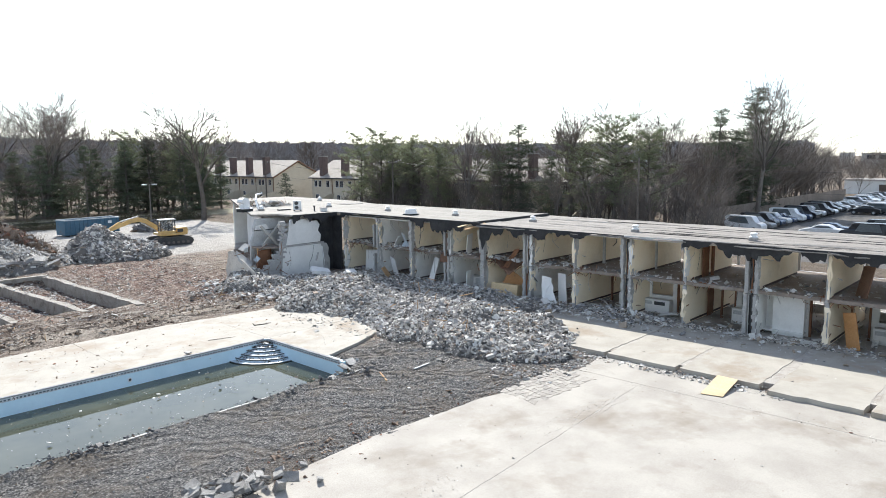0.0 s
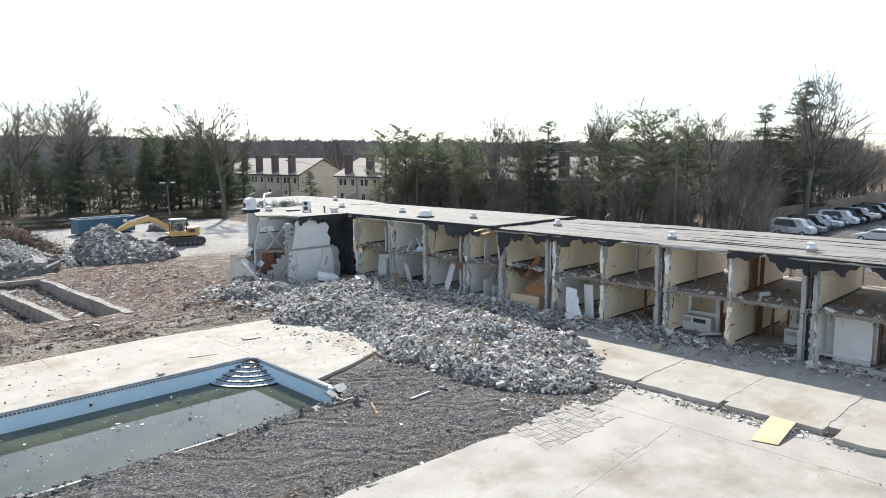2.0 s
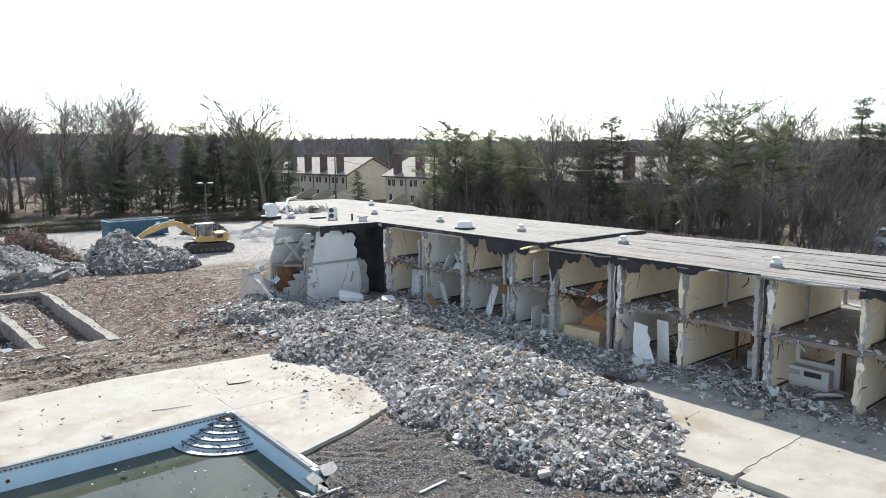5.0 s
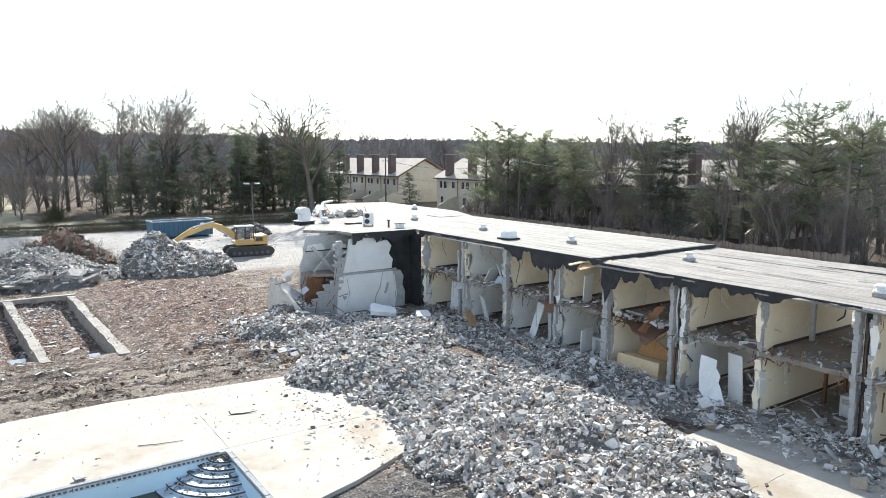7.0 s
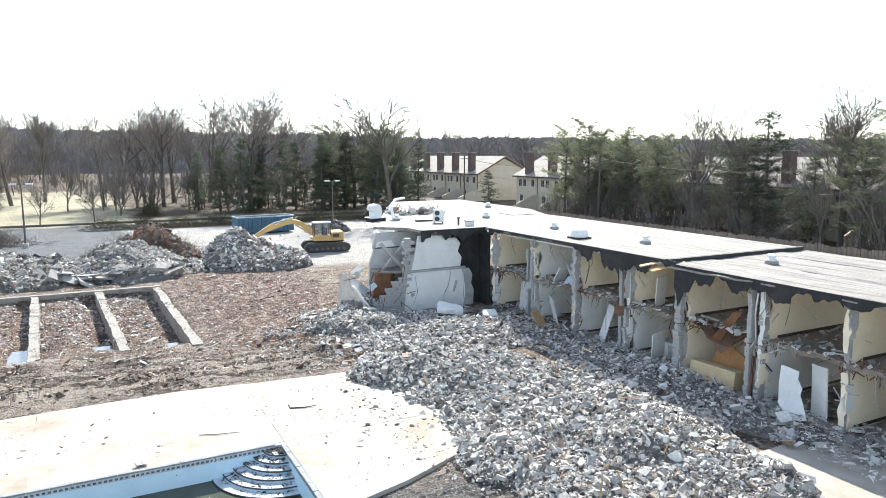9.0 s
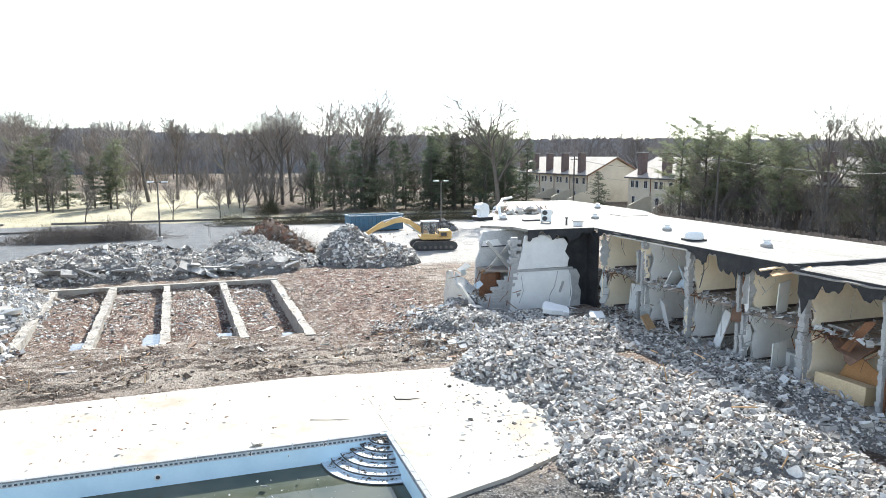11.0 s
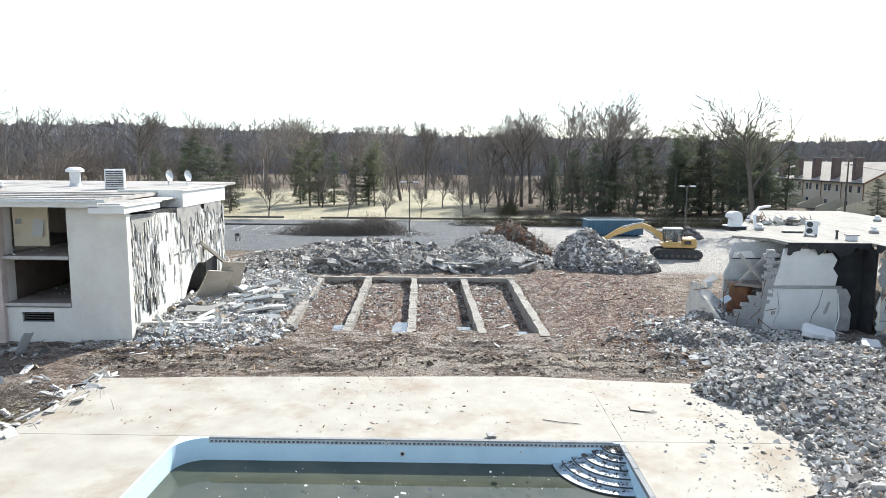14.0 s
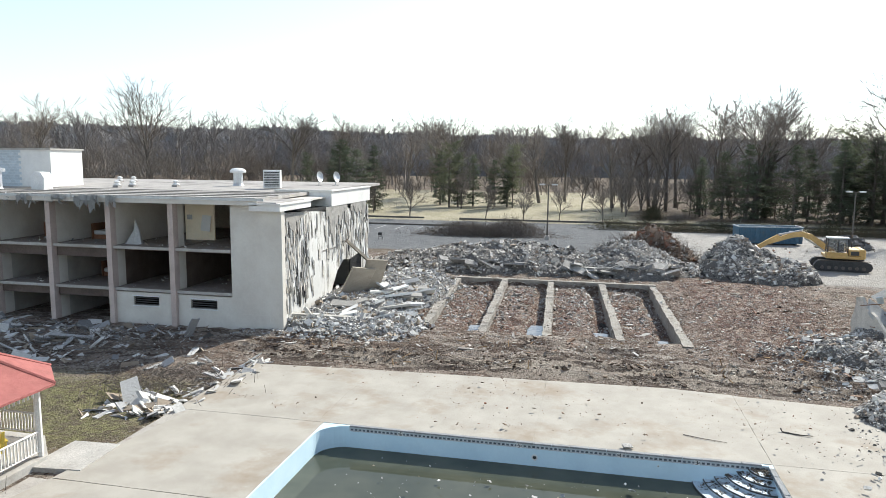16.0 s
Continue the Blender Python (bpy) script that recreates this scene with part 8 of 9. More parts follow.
lamp_post(25.6, 71.0, 6.1, "lot lamp with two broad square heads")


def utility_pole(x, y, h):
    ob = thing("utility_pole", "wooden utility pole with a cross-arm", "pole", pose(x, y, 0), group="utility poles")
    part("pole", tube(bmesh.new(), [(0, 0, -0.2), (0, 0, h)], [0.16, 0.1], 8), BARK, ob)
    part("crossarm", boxes((-0.06, 0.06, -1.1, 1.1, h - 0.6, h - 0.48)), BARK, ob)
    for k in (-0.9, 0, 0.9):
        part("insulator", lathe(bmesh.new(), [(0.05, 0), (0.06, 0.1), (0.03, 0.16)], 8, (0, k, h - 0.48)), STEEL, ob)


POLES = ((54.2, 84.0, 9.6), (54.2, 48.0, 9.6), (54.2, 6.0, 9.6), (54.2, -38.0, 9.6))
for p in POLES:
    utility_pole(*p)
for dy, dz in ((-0.9, -0.3), (0.0, -0.3), (0.9, -0.3), (0.0, -2.4)):
    ob = thing("power_cable", "thin sagging overhead cable", "cable", group="overhead cables")
    for a, b in zip(POLES, POLES[1:]):
        pts = [(a[0] + 0.15 * dy, a[1] + (b[1] - a[1]) * u, a[2] + dz - 1.3 * 4 * u * (1 - u)) for u in np.linspace(0, 1, 13)]
        part("span", tube(bmesh.new(), pts, 0.011, 4), DARK, ob)

# ---- cars ----
def car_body(kind):
    """Outline of a car from the side: x along, z up."""
    if kind == "suv":
        return [(-2.25, 0.35), (-2.3, 0.95), (-2.2, 1.05), (-2.05, 1.65), (-1.6, 1.75), (0.3, 1.72), (1.0, 1.1), (2.1, 0.95), (2.3, 0.75), (2.3, 0.35)]
    if kind == "van":
        return [(-2.4, 0.35), (-2.45, 1.0), (-2.35, 1.9), (-2.1, 2.05), (1.0, 2.0), (1.5, 1.3), (2.2, 1.1), (2.4, 0.85), (2.4, 0.35)]
    return [(-2.25, 0.35), (-2.3, 0.8), (-2.2, 0.98), (-1.55, 1.05), (-0.95, 1.42), (0.2, 1.45), (1.0, 1.02), (2.0, 0.85), (2.25, 0.65), (2.25, 0.35)]


PAINTS = [surf("car_paint_" + n, c, tuple(min(1, 1.15 * v) for v in c), 0.5, rough=0.25, bump=0) for n, c in (("white", (0.62, 0.62, 0.62)), ("silver", (0.4, 0.41, 0.42)), ("grey", (0.13, 0.135, 0.14)), ("black", (0.02, 0.02, 0.023)), ("blue", (0.03, 0.05, 0.1)), ("red", (0.2, 0.02, 0.02)))]
PAINT_WORDS = ("white", "silver", "grey", "black", "dark blue", "red")


def car(kind, paint, m):
    ob = thing("car", PAINT_WORDS[paint] + " parked " + kind + " standing in the lot", "car", m, group="parked cars")
    prof = car_body(kind)
    bm = bmesh.new()
    sheet(bm, prof, "y", -0.9, 0.9)
    bmesh.ops.bevel(bm, geom=bm.edges[:], offset=0.06, segments=1, affect="EDGES")
    for vert in bm.verts:
        if vert.co.z > 1.05:
            vert.co.y *= 0.82
    part("body", bm, PAINTS[paint], ob)
    top = max(z for _, z in prof)
    for s in (-1, 1):
        part("side_window", sheet(bmesh.new(), [(-1.5 if kind != "van" else -2.0, 1.08), (0.75, 1.08), (0.25, top - 0.12), (-1.0 if kind == "sedan" else -1.7, top - 0.12)], "y", s * 0.83 - 0.01, s * 0.83 + 0.02), CAR_GLASS, ob)
    ws = part("windscreen", boxes((-0.02, 0.02, -0.62, 0.62, 0, 0.62)), CAR_GLASS, ob)
    ws.matrix_basis = pose(1.0 if kind != "van" else 1.5, 0, 1.1, 0, -52 if kind != "van" else -36)
    for x in (-1.4, 1.4):
        for s in (-1, 1):
            w = part("wheel", tube(bmesh.new(), [(x, s * 0.72, 0.33), (x, s * 0.92, 0.33)], 0.33, 14), DARK, ob)
            part("rim", tube(bmesh.new(), [(x, s * 0.9, 0.33), (x, s * 0.93, 0.33)], 0.2, 10), STEEL, w)
    for s in (-1, 1):
        part("headlight", boxes((2.2, 2.27, s * 0.65 - 0.15, s * 0.65 + 0.15, 0.6, 0.74)), WHITE_METAL, ob)
    return ob


rng = np.random.default_rng(41)
MODELS = {}
spots = [(71.0 + 2.75 * k, -0.6, -90) for k in range(31)] + [(108 + 2.75 * k, -6.2, 90) for k in range(7)] + [(69 + 2.8 * k, -14.5, 90) for k in range(3)] + [(70.5 + 2.75 * k, -9.5, 90) for k in range(2)]
for i, (x, y, r) in enumerate(spots):
    if rng.uniform() < 0.1:
        continue
    key = (("sedan", "suv", "sedan", "suv", "van")[rng.integers(5)], int(rng.choice(6, p=(0.24, 0.22, 0.22, 0.2, 0.12, 0.0))))
    m = pose(x, y + rng.normal(0, 0.25), 0.02, 0, 0, r + rng.normal(0, 2))
    if key in MODELS:
        copy_thing(MODELS[key], m)
    else:
        MODELS[key] = car(*key, m)

ob = thing("office_block", "distant flat-roofed grey office block", "building", pose(470, 62, 0, 0, 0, 5))
part("wall", boxes((0, 20, -26, 9, 0, 10.2), (2, 18, -18, -4, 10.2, 12.2), (0, 20, 15, 21, 0, 10.8)), CONCRETE, ob)
part("roof", boxes((-0.5, 20.5, -26.5, 9.5, 10.2, 10.5), (1.5, 18.5, -18.5, -3.5, 12.2, 12.5)), ROOF_B, ob)
for k in range(5):
    part("window", boxes((-0.05, -0.01, -24 + 6.4 * k, -19.5 + 6.4 * k, 6.5, 9)), GLASS_DARK, ob)
ob = thing("store_building", "low white flat-roofed building beyond the car lot", "building", pose(174, 4, 0))
part("wall", boxes((0, 10, -12, 8, 0, 3.3)), WHITE_WALL, ob)
part("roof", boxes((-0.3, 10.3, -12.3, 8.3, 3.3, 3.6)), ROOF_B, ob)
# no opening is cut: the doorway's inner shade is a dark panel
part("doorway", boxes((-0.06, -0.01, -6, 0.5, 0.2, 2.4)), DARK_ROOM, ob, "doorway drawn as a flat panel in the dark of its inside")
ob = thing("blue_building", "dark blue metal building beside the car lot", "building", pose(92, -12.4, 0))
part("wall", boxes((0, 22, -16, 0, 0, 6.3)), BLUE, ob)
part("roof", boxes((-0.2, 22.2, -16.2, 0.2, 6.3, 6.5)), STEEL, ob)

# ---- gazebo ----
RED_ROOF = surf("red_shingles", (0.32, 0.1, 0.09), (0.42, 0.15, 0.13), 4.0, (0.22, 0.08, 0.07), 0.8, 0.5, bump=0.4)
WHITE_WOOD = surf("white_painted_wood", (0.66, 0.64, 0.6), (0.76, 0.74, 0.7), 1.5, (0.5, 0.46, 0.4), 1.0, 0.4, rough=0.7, bump=0.1)
YELLOW_PAINT = surf("yellow_chair_paint", (0.62, 0.46, 0.06), (0.72, 0.55, 0.1), 1.5, rough=0.6, bump=0.1)


def gazebo(cx, cy, r=2.55, eave=2.45):
    ob = thing("gazebo", "white wooden gazebo with a red two-tier roof", "gazebo", pose(cx, cy, 0.0, 0, 0, 22.5))
    ring = [(math.cos(k * math.pi / 4), math.sin(k * math.pi / 4)) for k in range(8)]
    part("deck", prism(bmesh.new(), [(r * x, r * y) for x, y in ring], -0.3, 0.12), CONCRETE, ob)
    for k, (x, y) in enumerate(ring):
        part("post", box(bmesh.new(), 0.92 * r * x - 0.07, 0.92 * r * x + 0.07, 0.92 * r * y - 0.07, 0.92 * r * y + 0.07, 0.12, eave, 0.01), WHITE_WOOD, ob)
        x2, y2 = ring[(k + 1) % 8]
        a, b = Vector((0.92 * r * x, 0.92 * r * y, 0)), Vector((0.92 * r * x2, 0.92 * r * y2, 0))
        for z, h in ((0.95, 0.04), (0.3, 0.03)):
            if k != 0:
                part("rail", tube(bmesh.new(), [a + Vector((0, 0, z)), b + Vector((0, 0, z))], h, 4), WHITE_WOOD, ob)
        if k != 0:
            for u in np.linspace(0.08, 0.92, 13):
                p = a.lerp(b, float(u))
                part("baluster", boxes((p.x - 0.02, p.x + 0.02, p.y - 0.02, p.y + 0.02, 0.3, 0.95)), WHITE_WOOD, ob)
        part("frieze", tube(bmesh.new(), [a + Vector((0, 0, eave - 0.1)), b + Vector((0, 0, eave - 0.1))], 0.11, 4), WHITE_WOOD, ob)
        for u in np.linspace(0.1, 0.9, 9):
            p = a.lerp(b, float(u))
            part("frieze_slat", boxes((p.x - 0.025, p.x + 0.025, p.y - 0.025, p.y + 0.025, eave - 0.34, eave - 0.2)), WHITE_WOOD, ob)
    def tier(r0, z0, r1, z1):
        bm = bmesh.new()
        lo = [bm.verts.new((r0 * x, r0 * y, z0)) for x, y in ring]
        lo2 = [bm.verts.new((r0 * x, r0 * y, z0 + 0.07)) for x, y in ring]
        hi = [bm.verts.new((r1 * x, r1 * y, z1)) for x, y in ring]
        for k in range(8):
            j = (k + 1) % 8
            bm.faces.new((lo[k], lo[j], lo2[j], lo2[k]))
            bm.faces.new((lo2[k], lo2[j], hi[j], hi[k]))
        bm.faces.new(lo[::-1])
        bm.faces.new(hi)
        return bm
    roof = part("roof", tier(r * 1.14, eave, r * 0.42, eave + 0.95), RED_ROOF, ob, "red shingled lower roof")
    for k, (x, y) in enumerate(ring):
        part("hip_cap", tube(bmesh.new(), [(1.14 * r * x, 1.14 * r * y, eave + 0.08), (0.42 * r * x, 0.42 * r * y, eave + 0.97)], 0.05, 4), RED_ROOF, roof)
    part("lantern", lathe(bmesh.new(), [(r * 0.36, eave + 0.95), (r * 0.36, eave + 1.25)], 8), WHITE_WOOD, ob)
    part("upper_roof", tier(r * 0.5, eave + 1.22, 0.05, eave + 1.95), RED_ROOF, ob, "red shingled upper roof")
    return ob


GZ = (-25.05, -5.9)
gazebo(*GZ)


def slat_chair(m, material, label, group):
    ob = thing("slatted_chair", label, "chair", m, group=group)
    part("seat", boxes(*[(-0.28 + 0.11 * k, -0.19 + 0.11 * k, -0.28, 0.3, 0.38, 0.41) for k in range(5)]), material, ob)
    for k in range(5):
        part("back_slat", sheet(bmesh.new(), [(0.28, 0.38), (0.31, 0.38), (0.5, 1.05 - 0.03 * abs(k - 2)), (0.47, 1.05 - 0.03 * abs(k - 2))], "x", -0.27 + 0.11 * k, -0.18 + 0.11 * k), material, ob)
    for x in (-0.34, 0.3):
        part("armrest", boxes((x - 0.03, x + 0.07, -0.35, 0.4, 0.6, 0.63)), material, ob)
        part("leg", boxes((x, x + 0.05, -0.3, -0.24, 0, 0.6)), material, ob)
        part("leg", boxes((x, x + 0.05, 0.28, 0.34, 0, 0.6)), material, ob)
    return ob


c = slat_chair(pose(-24.15, -5.6, 0.125, 0, 0, -120), YELLOW_PAINT, "yellow slatted garden chair inside the gazebo", "gazebo chairs")
copy_thing(c, pose(-24.75, -6.9, 0.125, 0, 0, -60))
copy_thing(c, pose(-25.75, -4.8, 0.125, 0, 0, 170))
slab("gazebo_path", [(-22.9, -5.6), (-21.1, -5.4), (-21.2, -3.4), (-22.9, -3.5)], -0.35, 0.02, CONCRETE, "pale concrete slab leading to the gazebo")

# dark chair left on the far lot
ob = thing("folding_chair", "dark folding chair abandoned on the empty lot", "chair", pose(-30.7, 55.7, 0.0, 0, 0, 30))
part("seat", boxes((-0.23, 0.23, -0.22, 0.22, 0.43, 0.46)), DARK, ob)
part("backrest", boxes((-0.23, 0.23, 0.2, 0.23, 0.55, 0.9)), DARK, ob)
for x in (-0.22, 0.22):
    for y in (-0.2, 0.2):
        part("leg", boxes((x - 0.015, x + 0.015, y - 0.015, y + 0.015, 0, 0.9 if y > 0 else 0.43)), DARK, ob)

# kerbs and painted bays of the far lot
KERB = surf("kerb_stone", (0.07, 0.065, 0.06), (0.14, 0.13, 0.12), 2.0, (0.22, 0.2, 0.18), 0.6, 0.4, bump=0.3)
for n, r in (("kerb", (-75, -22, 75.0, 75.5, -0.1, 0.22)), ("kerb", (-27, 36, 86.0, 86.3, -0.1, 0.3)), ("kerb", (-70, -33, 86.4, 86.7, -0.1, 0.3))):
    tagged(part(n, box(bmesh.new(), *r), KERB), "long dark kerb at the lawn's edge", "kerb", kind="structure")
PAINT = surf("worn_white_paint", (0.5, 0.5, 0.5), (0.62, 0.62, 0.6), 3.0, (0.25, 0.25, 0.25), 1.5, 0.7, bump=0.1)
for k in range(9):
    tagged(part("parking_line", boxes((-44 + 2.8 * k, -43.88 + 2.8 * k, 68.5, 74.0, -0.05, 0.006)), PAINT), "worn white parking bay line", "marking", kind="structure")

# ---- loose things on the ground ----
rng = np.random.default_rng(748)
n = 420
aa, rr = rng.uniform(0.08, 1.5, n), rng.uniform(0.1, 2.2, n)
lvl = np.clip(np.ceil((rr - 0.6) / 0.34), 0, 5)
ob = chunks("leaf_litter", np.stack([x1 - rr * np.cos(aa), y1 - rr * np.sin(aa), -0.13 - 0.125 * lvl], -1), rng.uniform(0.03, 0.08, n) * np.where(rr < 0.6, 1.4, 1.0), LITTER, None, 748, flat=0.25, tilt=0.4, long=1.0)
tagged(ob, "dark wet leaves and dirt lying on the pool steps", "debris", kind="stuff")


def not_deck(x, y):
    return in_pool(x, y) | ((x > -21.5) & (x < 4.6) & (y > -5) & (y < 7.2))


scatter("mud_clods", -24, 9, 7.6, 34.5, 5000, 0.055, EARTH_CHUNK, "clods of brown earth and broken bits on the torn ground", 701, flat=0.45, avoid=not_deck)
scatter("rubble_bits", -24, 12, 8.5, 36, 8500, 0.05, RUBBLE, "bits of broken concrete strewn on the torn ground", 702, flat=0.45)
scatter("rubble_bits", FOUND_X[0], FOUND_X[-1], 19.5, 32.0, 3500, 0.08, RUBBLE, "broken concrete and clods filling the foundation bays", 703, flat=0.5)
scatter("earth_clods", FOUND_X[0], FOUND_X[-1], 18.5, 32.0, 1500, 0.1, RUBBLE, "brown clods in the foundation bays", 704, flat=0.5)
scatter("gravel", -15.5, 9, -15.3, -5.2, 9000, 0.03, GRAVEL, "loose dark gravel beside the pool", 705, flat=0.6, avoid=in_pool)
scatter("gravel", -4, 9.2, -15.8, -4.0, 260, 0.06, RUBBLE, "broken stones in the gravel", 706, flat=0.5, avoid=not_deck)
scatter("rubble_spill", 4.2, 10.2, -15.6, -12.2, 1700, 0.055, RUBBLE, "broken stones and dirt between the heap and the paving", 727, flat=0.6)
scatter("rubble_spill", 8.9, 10.1, -24, -11, 1500, 0.06, RUBBLE, "rubble banked against the paving edge", 728, flat=0.7, lift=0.05)
scatter("yard_grit", 6.6, 7.5, -34, -15.2, 1300, 0.013, RUBBLE, "grit lying along a joint of the yard", 729, flat=0.5, lift=0.06)
scatter("yard_grit", -8, 7.2, -19.2, -18.0, 1700, 0.013, RUBBLE, "grit lying along a joint of the yard", 731, flat=0.5, lift=0.06)
scatter("gravel", -12, 9.0, -16.2, -12.8, 1500, 0.05, EARTH_CHUNK, "clods of dark earth at the yard's edge", 707, flat=0.5, avoid=in_pool)
scatter("deck_litter", -21, 4, 0.4, 7.4, 900, 0.032, EARTH_CHUNK, "small stones and dirt on the pool deck", 708, flat=0.4, lift=0.28)
scatter("deck_litter", 0.3, 4.6, -4.6, 6.5, 200, 0.045, RUBBLE, "small stones on the pool deck", 709, flat=0.4, lift=0.28)
scatter("yard_litter", -8, 9, -40, -15, 200, 0.045, EARTH_CHUNK, "small stones on the concrete yard", 710, flat=0.4, lift=0.05)
scatter("slab_litter", 9.4, 17.4, -34, -9, 160, 0.05, RUBBLE, "small rubble on the paving slabs", 711, flat=0.4, lift=0.26)
scatter("slab_litter", 15.0, 17.8, -34, 6, 1500, 0.12, WHITE_BITS, "pale plaster bits along the torn wing", 712, flat=0.3, lift=0.26)
scatter("plaster_bits", -25.5, -15, 11.0, 16.5, 3600, 0.09, WHITE_BITS, "pale blue-grey plaster bits before the torn block", 713, flat=0.4)
scatter("plaster_bits", -46, -25, 5.0, 12.4, 900, 0.24, WHITE_BITS, "white boards and plaster before the block", 714, flat=0.2, long=2.5)
scatter("plaster_bits", -25, -20.6, -1.0, 7.0, 420, 0.24, WHITE_BITS, "white broken boards beside the deck", 715, flat=0.2, long=2.5)
scatter("plaster_bits", 4.5, 12, 9, 20, 1500, 0.11, WHITE_BITS, "pale panel bits round the torn corner", 716, flat=0.3, long=1.5)
scatter("wing_litter", 15.2, 19.5, -33, 14, 5200, 0.055, RUBBLE, "fine broken debris heaped along the torn rooms", 732, flat=0.45, lift=0.22, long=2.0)
scatter("lot_litter", 2, 26, 44, 70, 150, 0.14, EARTH_CHUNK, "stones on the pale lot", 717, flat=0.5)
scatter("edge_rubble", 9.3, 10.3, -23.5, -10, 900, 0.07, RUBBLE, "small rubble along the paving's front edge", 722, flat=0.6)
scatter("edge_rubble", -15.3, 1.5, -8.5, -7.2, 1500, 0.06, GRAVEL, "stones spilled over the pool's broken edge", 723, flat=0.6, lift=0.12, avoid=lambda x, y: y > -7.75)
scatter("pool_debris", -2.4, 0.2, -7.6, -5.6, 110, 0.1, GRAVEL, "dark broken stones in the pool's corner", 724, flat=0.7, lift=-0.65)
scatter("rubble_spill", 2.6, 10, -11, 10, 2200, 0.06, RUBBLE, "broken pieces spilled round the foot of the heap", 725, flat=0.5, deck=lambda x, y: (x < 6.0) & (y > -4.4) & (y < 6.6), avoid=lambda x, y: (x < 3.6) & (y < 7))
scatter("rubble_spill", 2.5, 9, 5, 16, 3200, 0.06, RUBBLE, "broken pieces strewn before the torn corner", 726, flat=0.5, avoid=not_deck)
rng = np.random.default_rng(760)
px, py = rng.uniform(-22, 11, 6000), rng.uniform(7.6, 35, 6000)
ok = ~((px < 5) & (py < 7.9)) & (bare_ground(px, py) > -0.6)
px, py = px[ok], py[ok]
ob = chunks("lath_litter", np.stack([px, py, bare_ground(px, py) + 0.02], -1), 0.05 * rng.lognormal(-0.1, 0.5, len(px)), LATHS, None, 760, flat=0.3, tilt=0.2, long=4.5)
tagged(ob, "slivers of lath, wood and plaster strewn over the torn earth", "debris", kind="stuff")
for i in range(5):
    # rubble lying along the tops of the foundation walls
    n = 170
    yy = rng.uniform(FOUND_Y[0] + 0.5, FOUND_Y[1], n)
    ob = chunks("wall_litter", np.stack([found_x(i, yy) + rng.normal(0, 0.2, n), yy, 0.05 + 0.1 * fbm(yy, yy * 0 + FOUND_X[i], 0.5, 4, 12)], -1), 0.045 * rng.lognormal(-0.2, 0.5, n), RUBBLE, None, 770 + i, flat=0.5)
    tagged(ob, "small rubble lying along a foundation wall", "debris", kind="stuff")
splinters(-24, 8, 8, 14, 0.02, 0.1, 90, 0.6, 720, "sticks and laths lying on the mud", WOOD)
splinters(4, 14, -10, 8, 0.5, 1.4, 24, 0.8, 721, "splintered laths on the rubble", WOOD)

scatter("dark_clods", -23, 5.5, 7.4, 10.6, 1400, 0.07, EARTH_DARK, "dark wet clods along the deck's edge", 718, flat=0.6, avoid=lambda x, y: y < 7.5)

# broken slabs leaning along the far heap
rng = np.random.default_rng(730)
SLAB_STONE = surf("broken_slab_stone", (0.26, 0.25, 0.235), (0.44, 0.425, 0.4), 2.0, (0.16, 0.15, 0.14), 1.2, 0.6, bump=0.6, vary=0.35)
SLABS = []
for k in range(5):
    v4 = CUBE_V * (1.5, 1.0, 0.22) + rng.uniform(-0.16, 0.16, (8, 3)) * (1, 1, 0.3)
    me = mesh_arrays("slab_piece", v4, CUBE_Q)
    me.materials.append(SLAB_STONE)
    SLABS.append(me)
far = thing("slab_pile", "row of broken concrete slabs before the far heap", "rubble")
for k in range(46):
    x = rng.uniform(-19, 1.5)
    y = 35.2 + rng.uniform(0, 1.8)
    b = part("slab_piece", SLABS[k % 5], None, far)
    b.matrix_basis = pose(x, y, 0.25 + rng.uniform(0, 0.7), rng.normal(0, 18), rng.normal(0, 16), rng.uniform(0, 360)) @ Matrix.Scale(rng.uniform(0.6, 1.15), 4)
near = thing("slab_pile", "low spread of broken grey concrete at the gravel's edge", "rubble")
for k in range(90):
    x, y = -11.6 + 1.5 * rng.normal(), -14.6 + 0.55 * rng.normal()
    b = part("slab_piece", SLABS[k % 5], None, near)
    b.matrix_basis = pose(x, y, -0.2 + 0.35 * max(0, 1 - ((x + 11.6) / 3) ** 2 - ((y + 14.6) / 1.5) ** 2) + rng.uniform(0, 0.12), rng.normal(0, 22), rng.normal(0, 22), rng.uniform(0, 360)) @ Matrix.Scale(rng.uniform(0.12, 0.36), 4) @ Matrix.Diagonal((1, 1, rng.uniform(1, 2.2), 1))
# the largest blocks on the long heap, one by one
BLOCKS = []
for k in range(8):
    v4 = CUBE_V * (0.4, 0.28, 0.2) + rng.uniform(-0.035, 0.035, (8, 3))
    me = mesh_arrays("concrete_block", v4, CUBE_Q)
    me.materials.append(SLAB_STONE)
    BLOCKS.append(me)
heap1 = thing("block_pile", "grey concrete blocks tumbled over the long heap", "rubble")
for k in range(290):
    x, y = rng.uniform(4.0, 14.5), rng.uniform(-12.5, 9)
    h = float(mounds(np.array(x), np.array(y)))
    if h < 0.06:
        continue
    b = part("concrete_block", BLOCKS[k % 8], None, heap1)
    b.matrix_basis = pose(x, y, float(bare_ground(np.array(x), np.array(y))) + h + 0.1, rng.normal(0, 25), rng.normal(0, 25), rng.uniform(0, 360)) @ Matrix.Scale(rng.uniform(0.35, 0.95), 4)

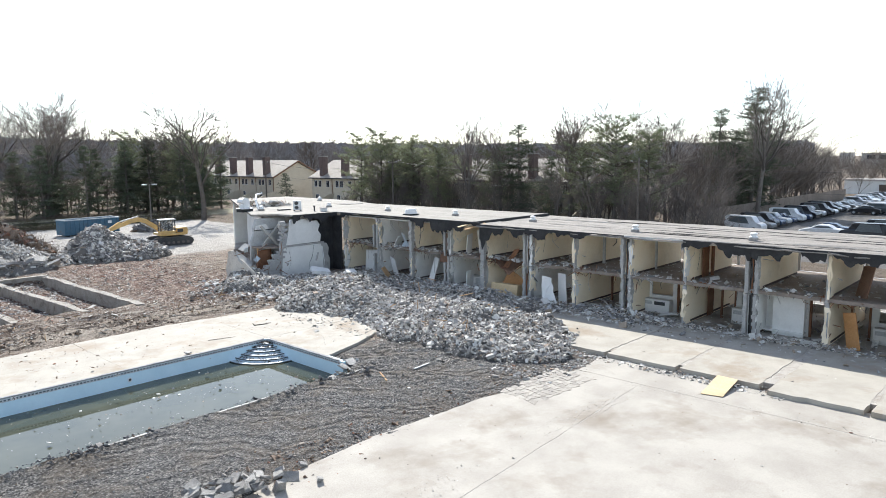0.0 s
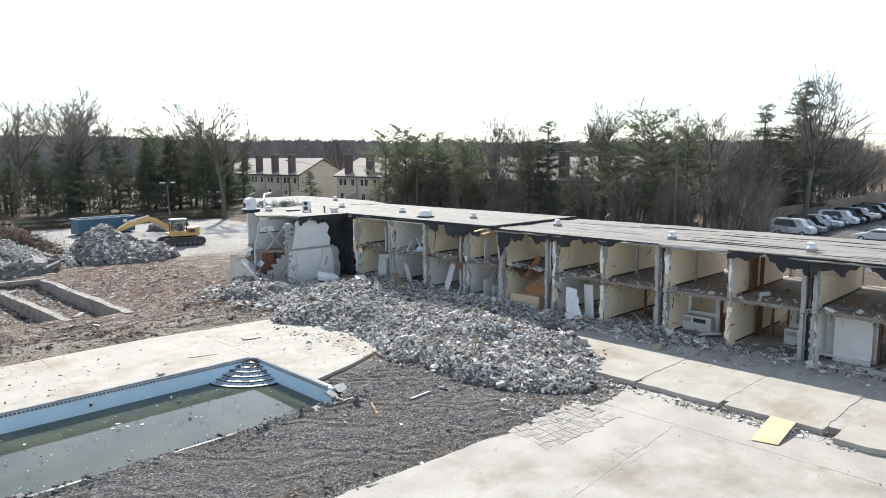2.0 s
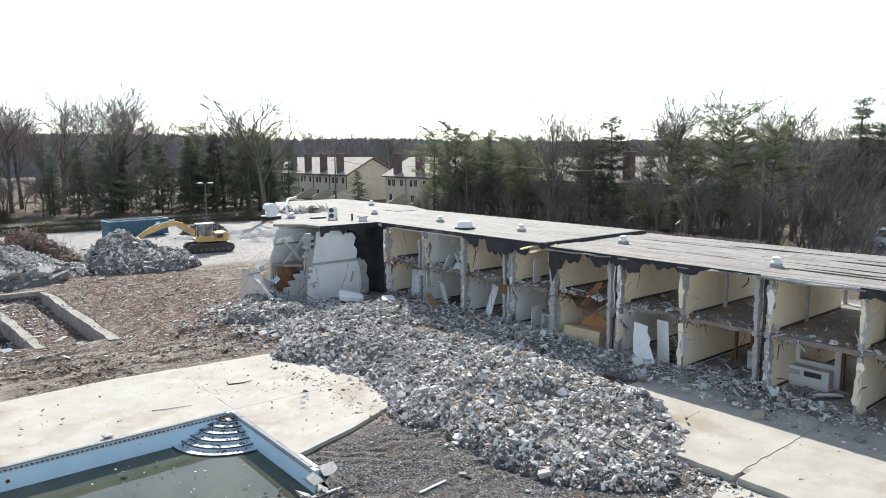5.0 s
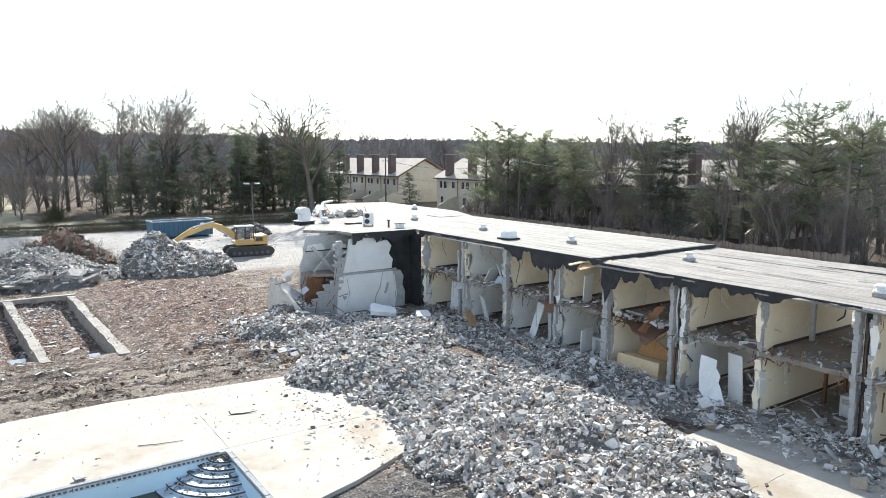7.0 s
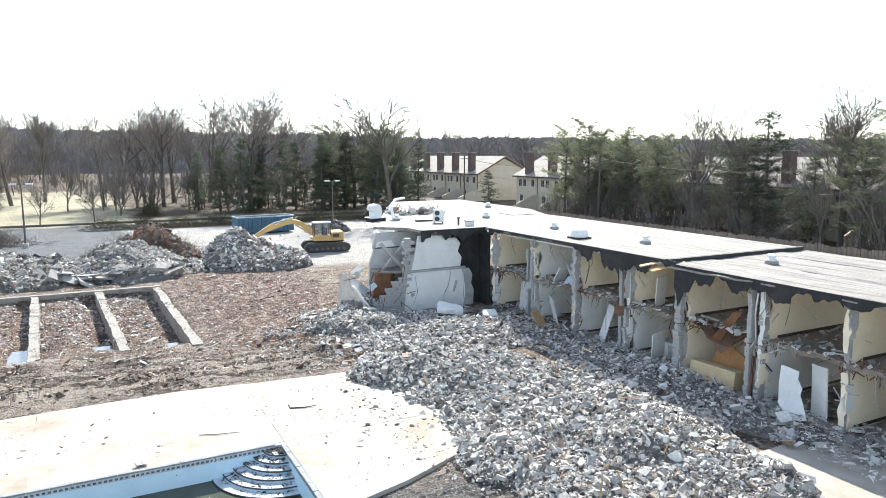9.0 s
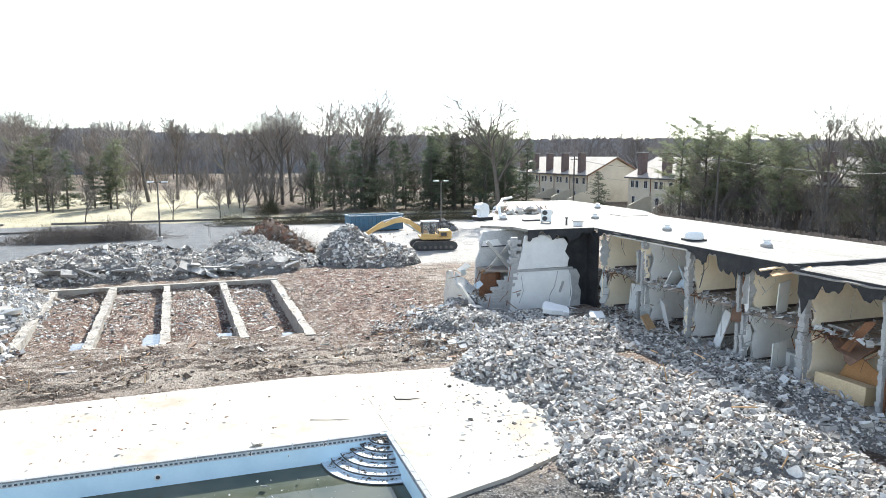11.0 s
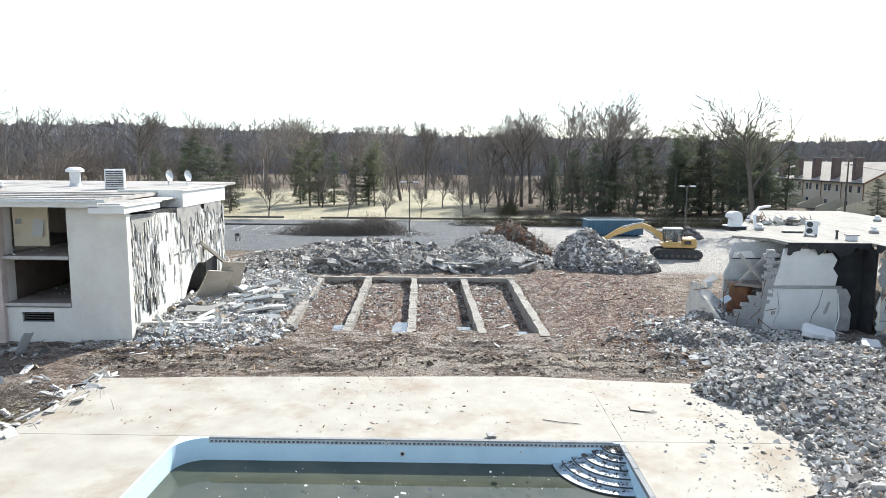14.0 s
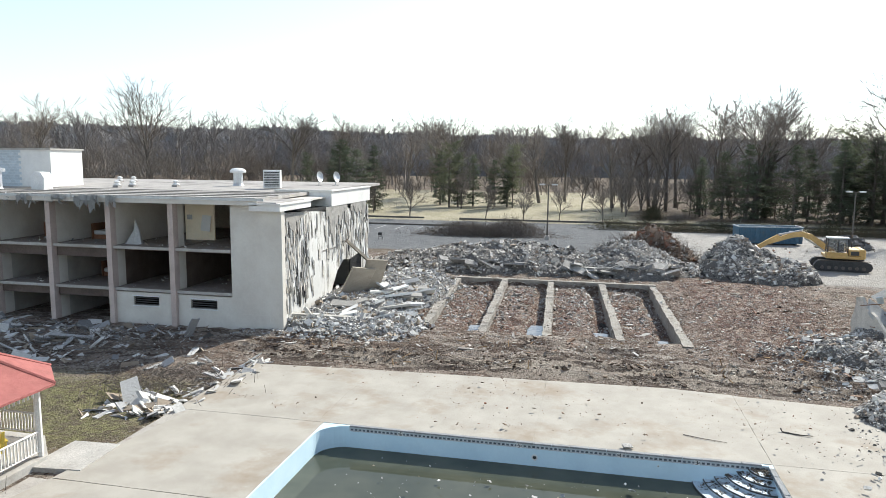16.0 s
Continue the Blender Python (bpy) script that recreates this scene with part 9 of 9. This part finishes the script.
# shallow water standing at the near end of each trench; the earth gives it its outline
for i in (1, 2, 3, 4):
    xa = found_x(i, 17.5)
    tagged(part("puddle", boxes((xa - 1.7, xa - 0.3, 15.2, 15.3 + (3.6, 4.4, 3.4, 2.4)[i - 1], -1.3, -0.62)), PUDDLE), "shallow puddle shining in a foundation bay", "water", kind="structure")

# small things: twig, rocks, stick, float
tagged(part("twig", tube(bmesh.new(), [(1.1, 3.2, 0.12), (1.15, 3.1, 0.02), (1.7, 2.9, 0.03), (2.1, 2.85, 0.05)], [0.03, 0.03, 0.025, 0.015], 5), BARK), "bent dark branch on the pool deck", "branch")
tagged(part("twig", tube(bmesh.new(), [(-2.4, 2.0, 0.02), (-1.8, 1.75, 0.03), (-1.0, 1.6, 0.02)], [0.015, 0.015, 0.008], 5), BARK), "thin dry branch on the pool deck", "branch")
fallen("board", "pale stick lying on the gravel", "stick", 1.3, 0.06, 0.04, pose(0.1, -9.4, -0.18, 0, 0, 62), WOOD)
fallen("board", "pale stick lying on the gravel", "stick", 1.1, 0.07, 0.04, pose(2.4, -9.6, -0.18, 0, 0, 5), WHITE_WALL)
scum = scatter("floating_scum", -14, -1, -7.5, -0.8, 260, 0.06, WHITE_BITS, "bits of white scum floating on the water", 740, flat=0.15)
scum.location.z = WATER_Z + 0.26
ob = part("coping_stone", SLABS[0], None)
ob.matrix_basis = pose(-4.4, 0.35, 0.09, 10, 5, 20) @ Matrix.Scale(0.22, 4)
tagged(ob, "loose dark stone on the coping", "stone")
for x, y, r, s in ((-0.2, -6.9, 30, 0.4), (-0.9, -7.6, 80, 0.35), (0.5, -6.6, 10, 0.45), (-1.6, -7.9, 20, 0.3), (-0.3, -7.6, 55, 0.3), (0.1, -6.2, 75, 0.3)):
    ob = part("broken_slab", SLABS[2], None)
    ob.matrix_basis = pose(x, y, -0.15, 25, 12, r) @ Matrix.Scale(s, 4)
    tagged(ob, "broken pale slab at the pool's torn corner", "slab")
for k in range(3):
    tagged(part("float_piece", lathe(bmesh.new(), [(0.05, 0), (0.08, 0.02), (0.05, 0.04)], 6, (-7.5 + 0.5 * k, -2.5 - 0.2 * k, WATER_Z - 0.01)), WHITE_METAL), "white foam piece floating on the water", "foam")
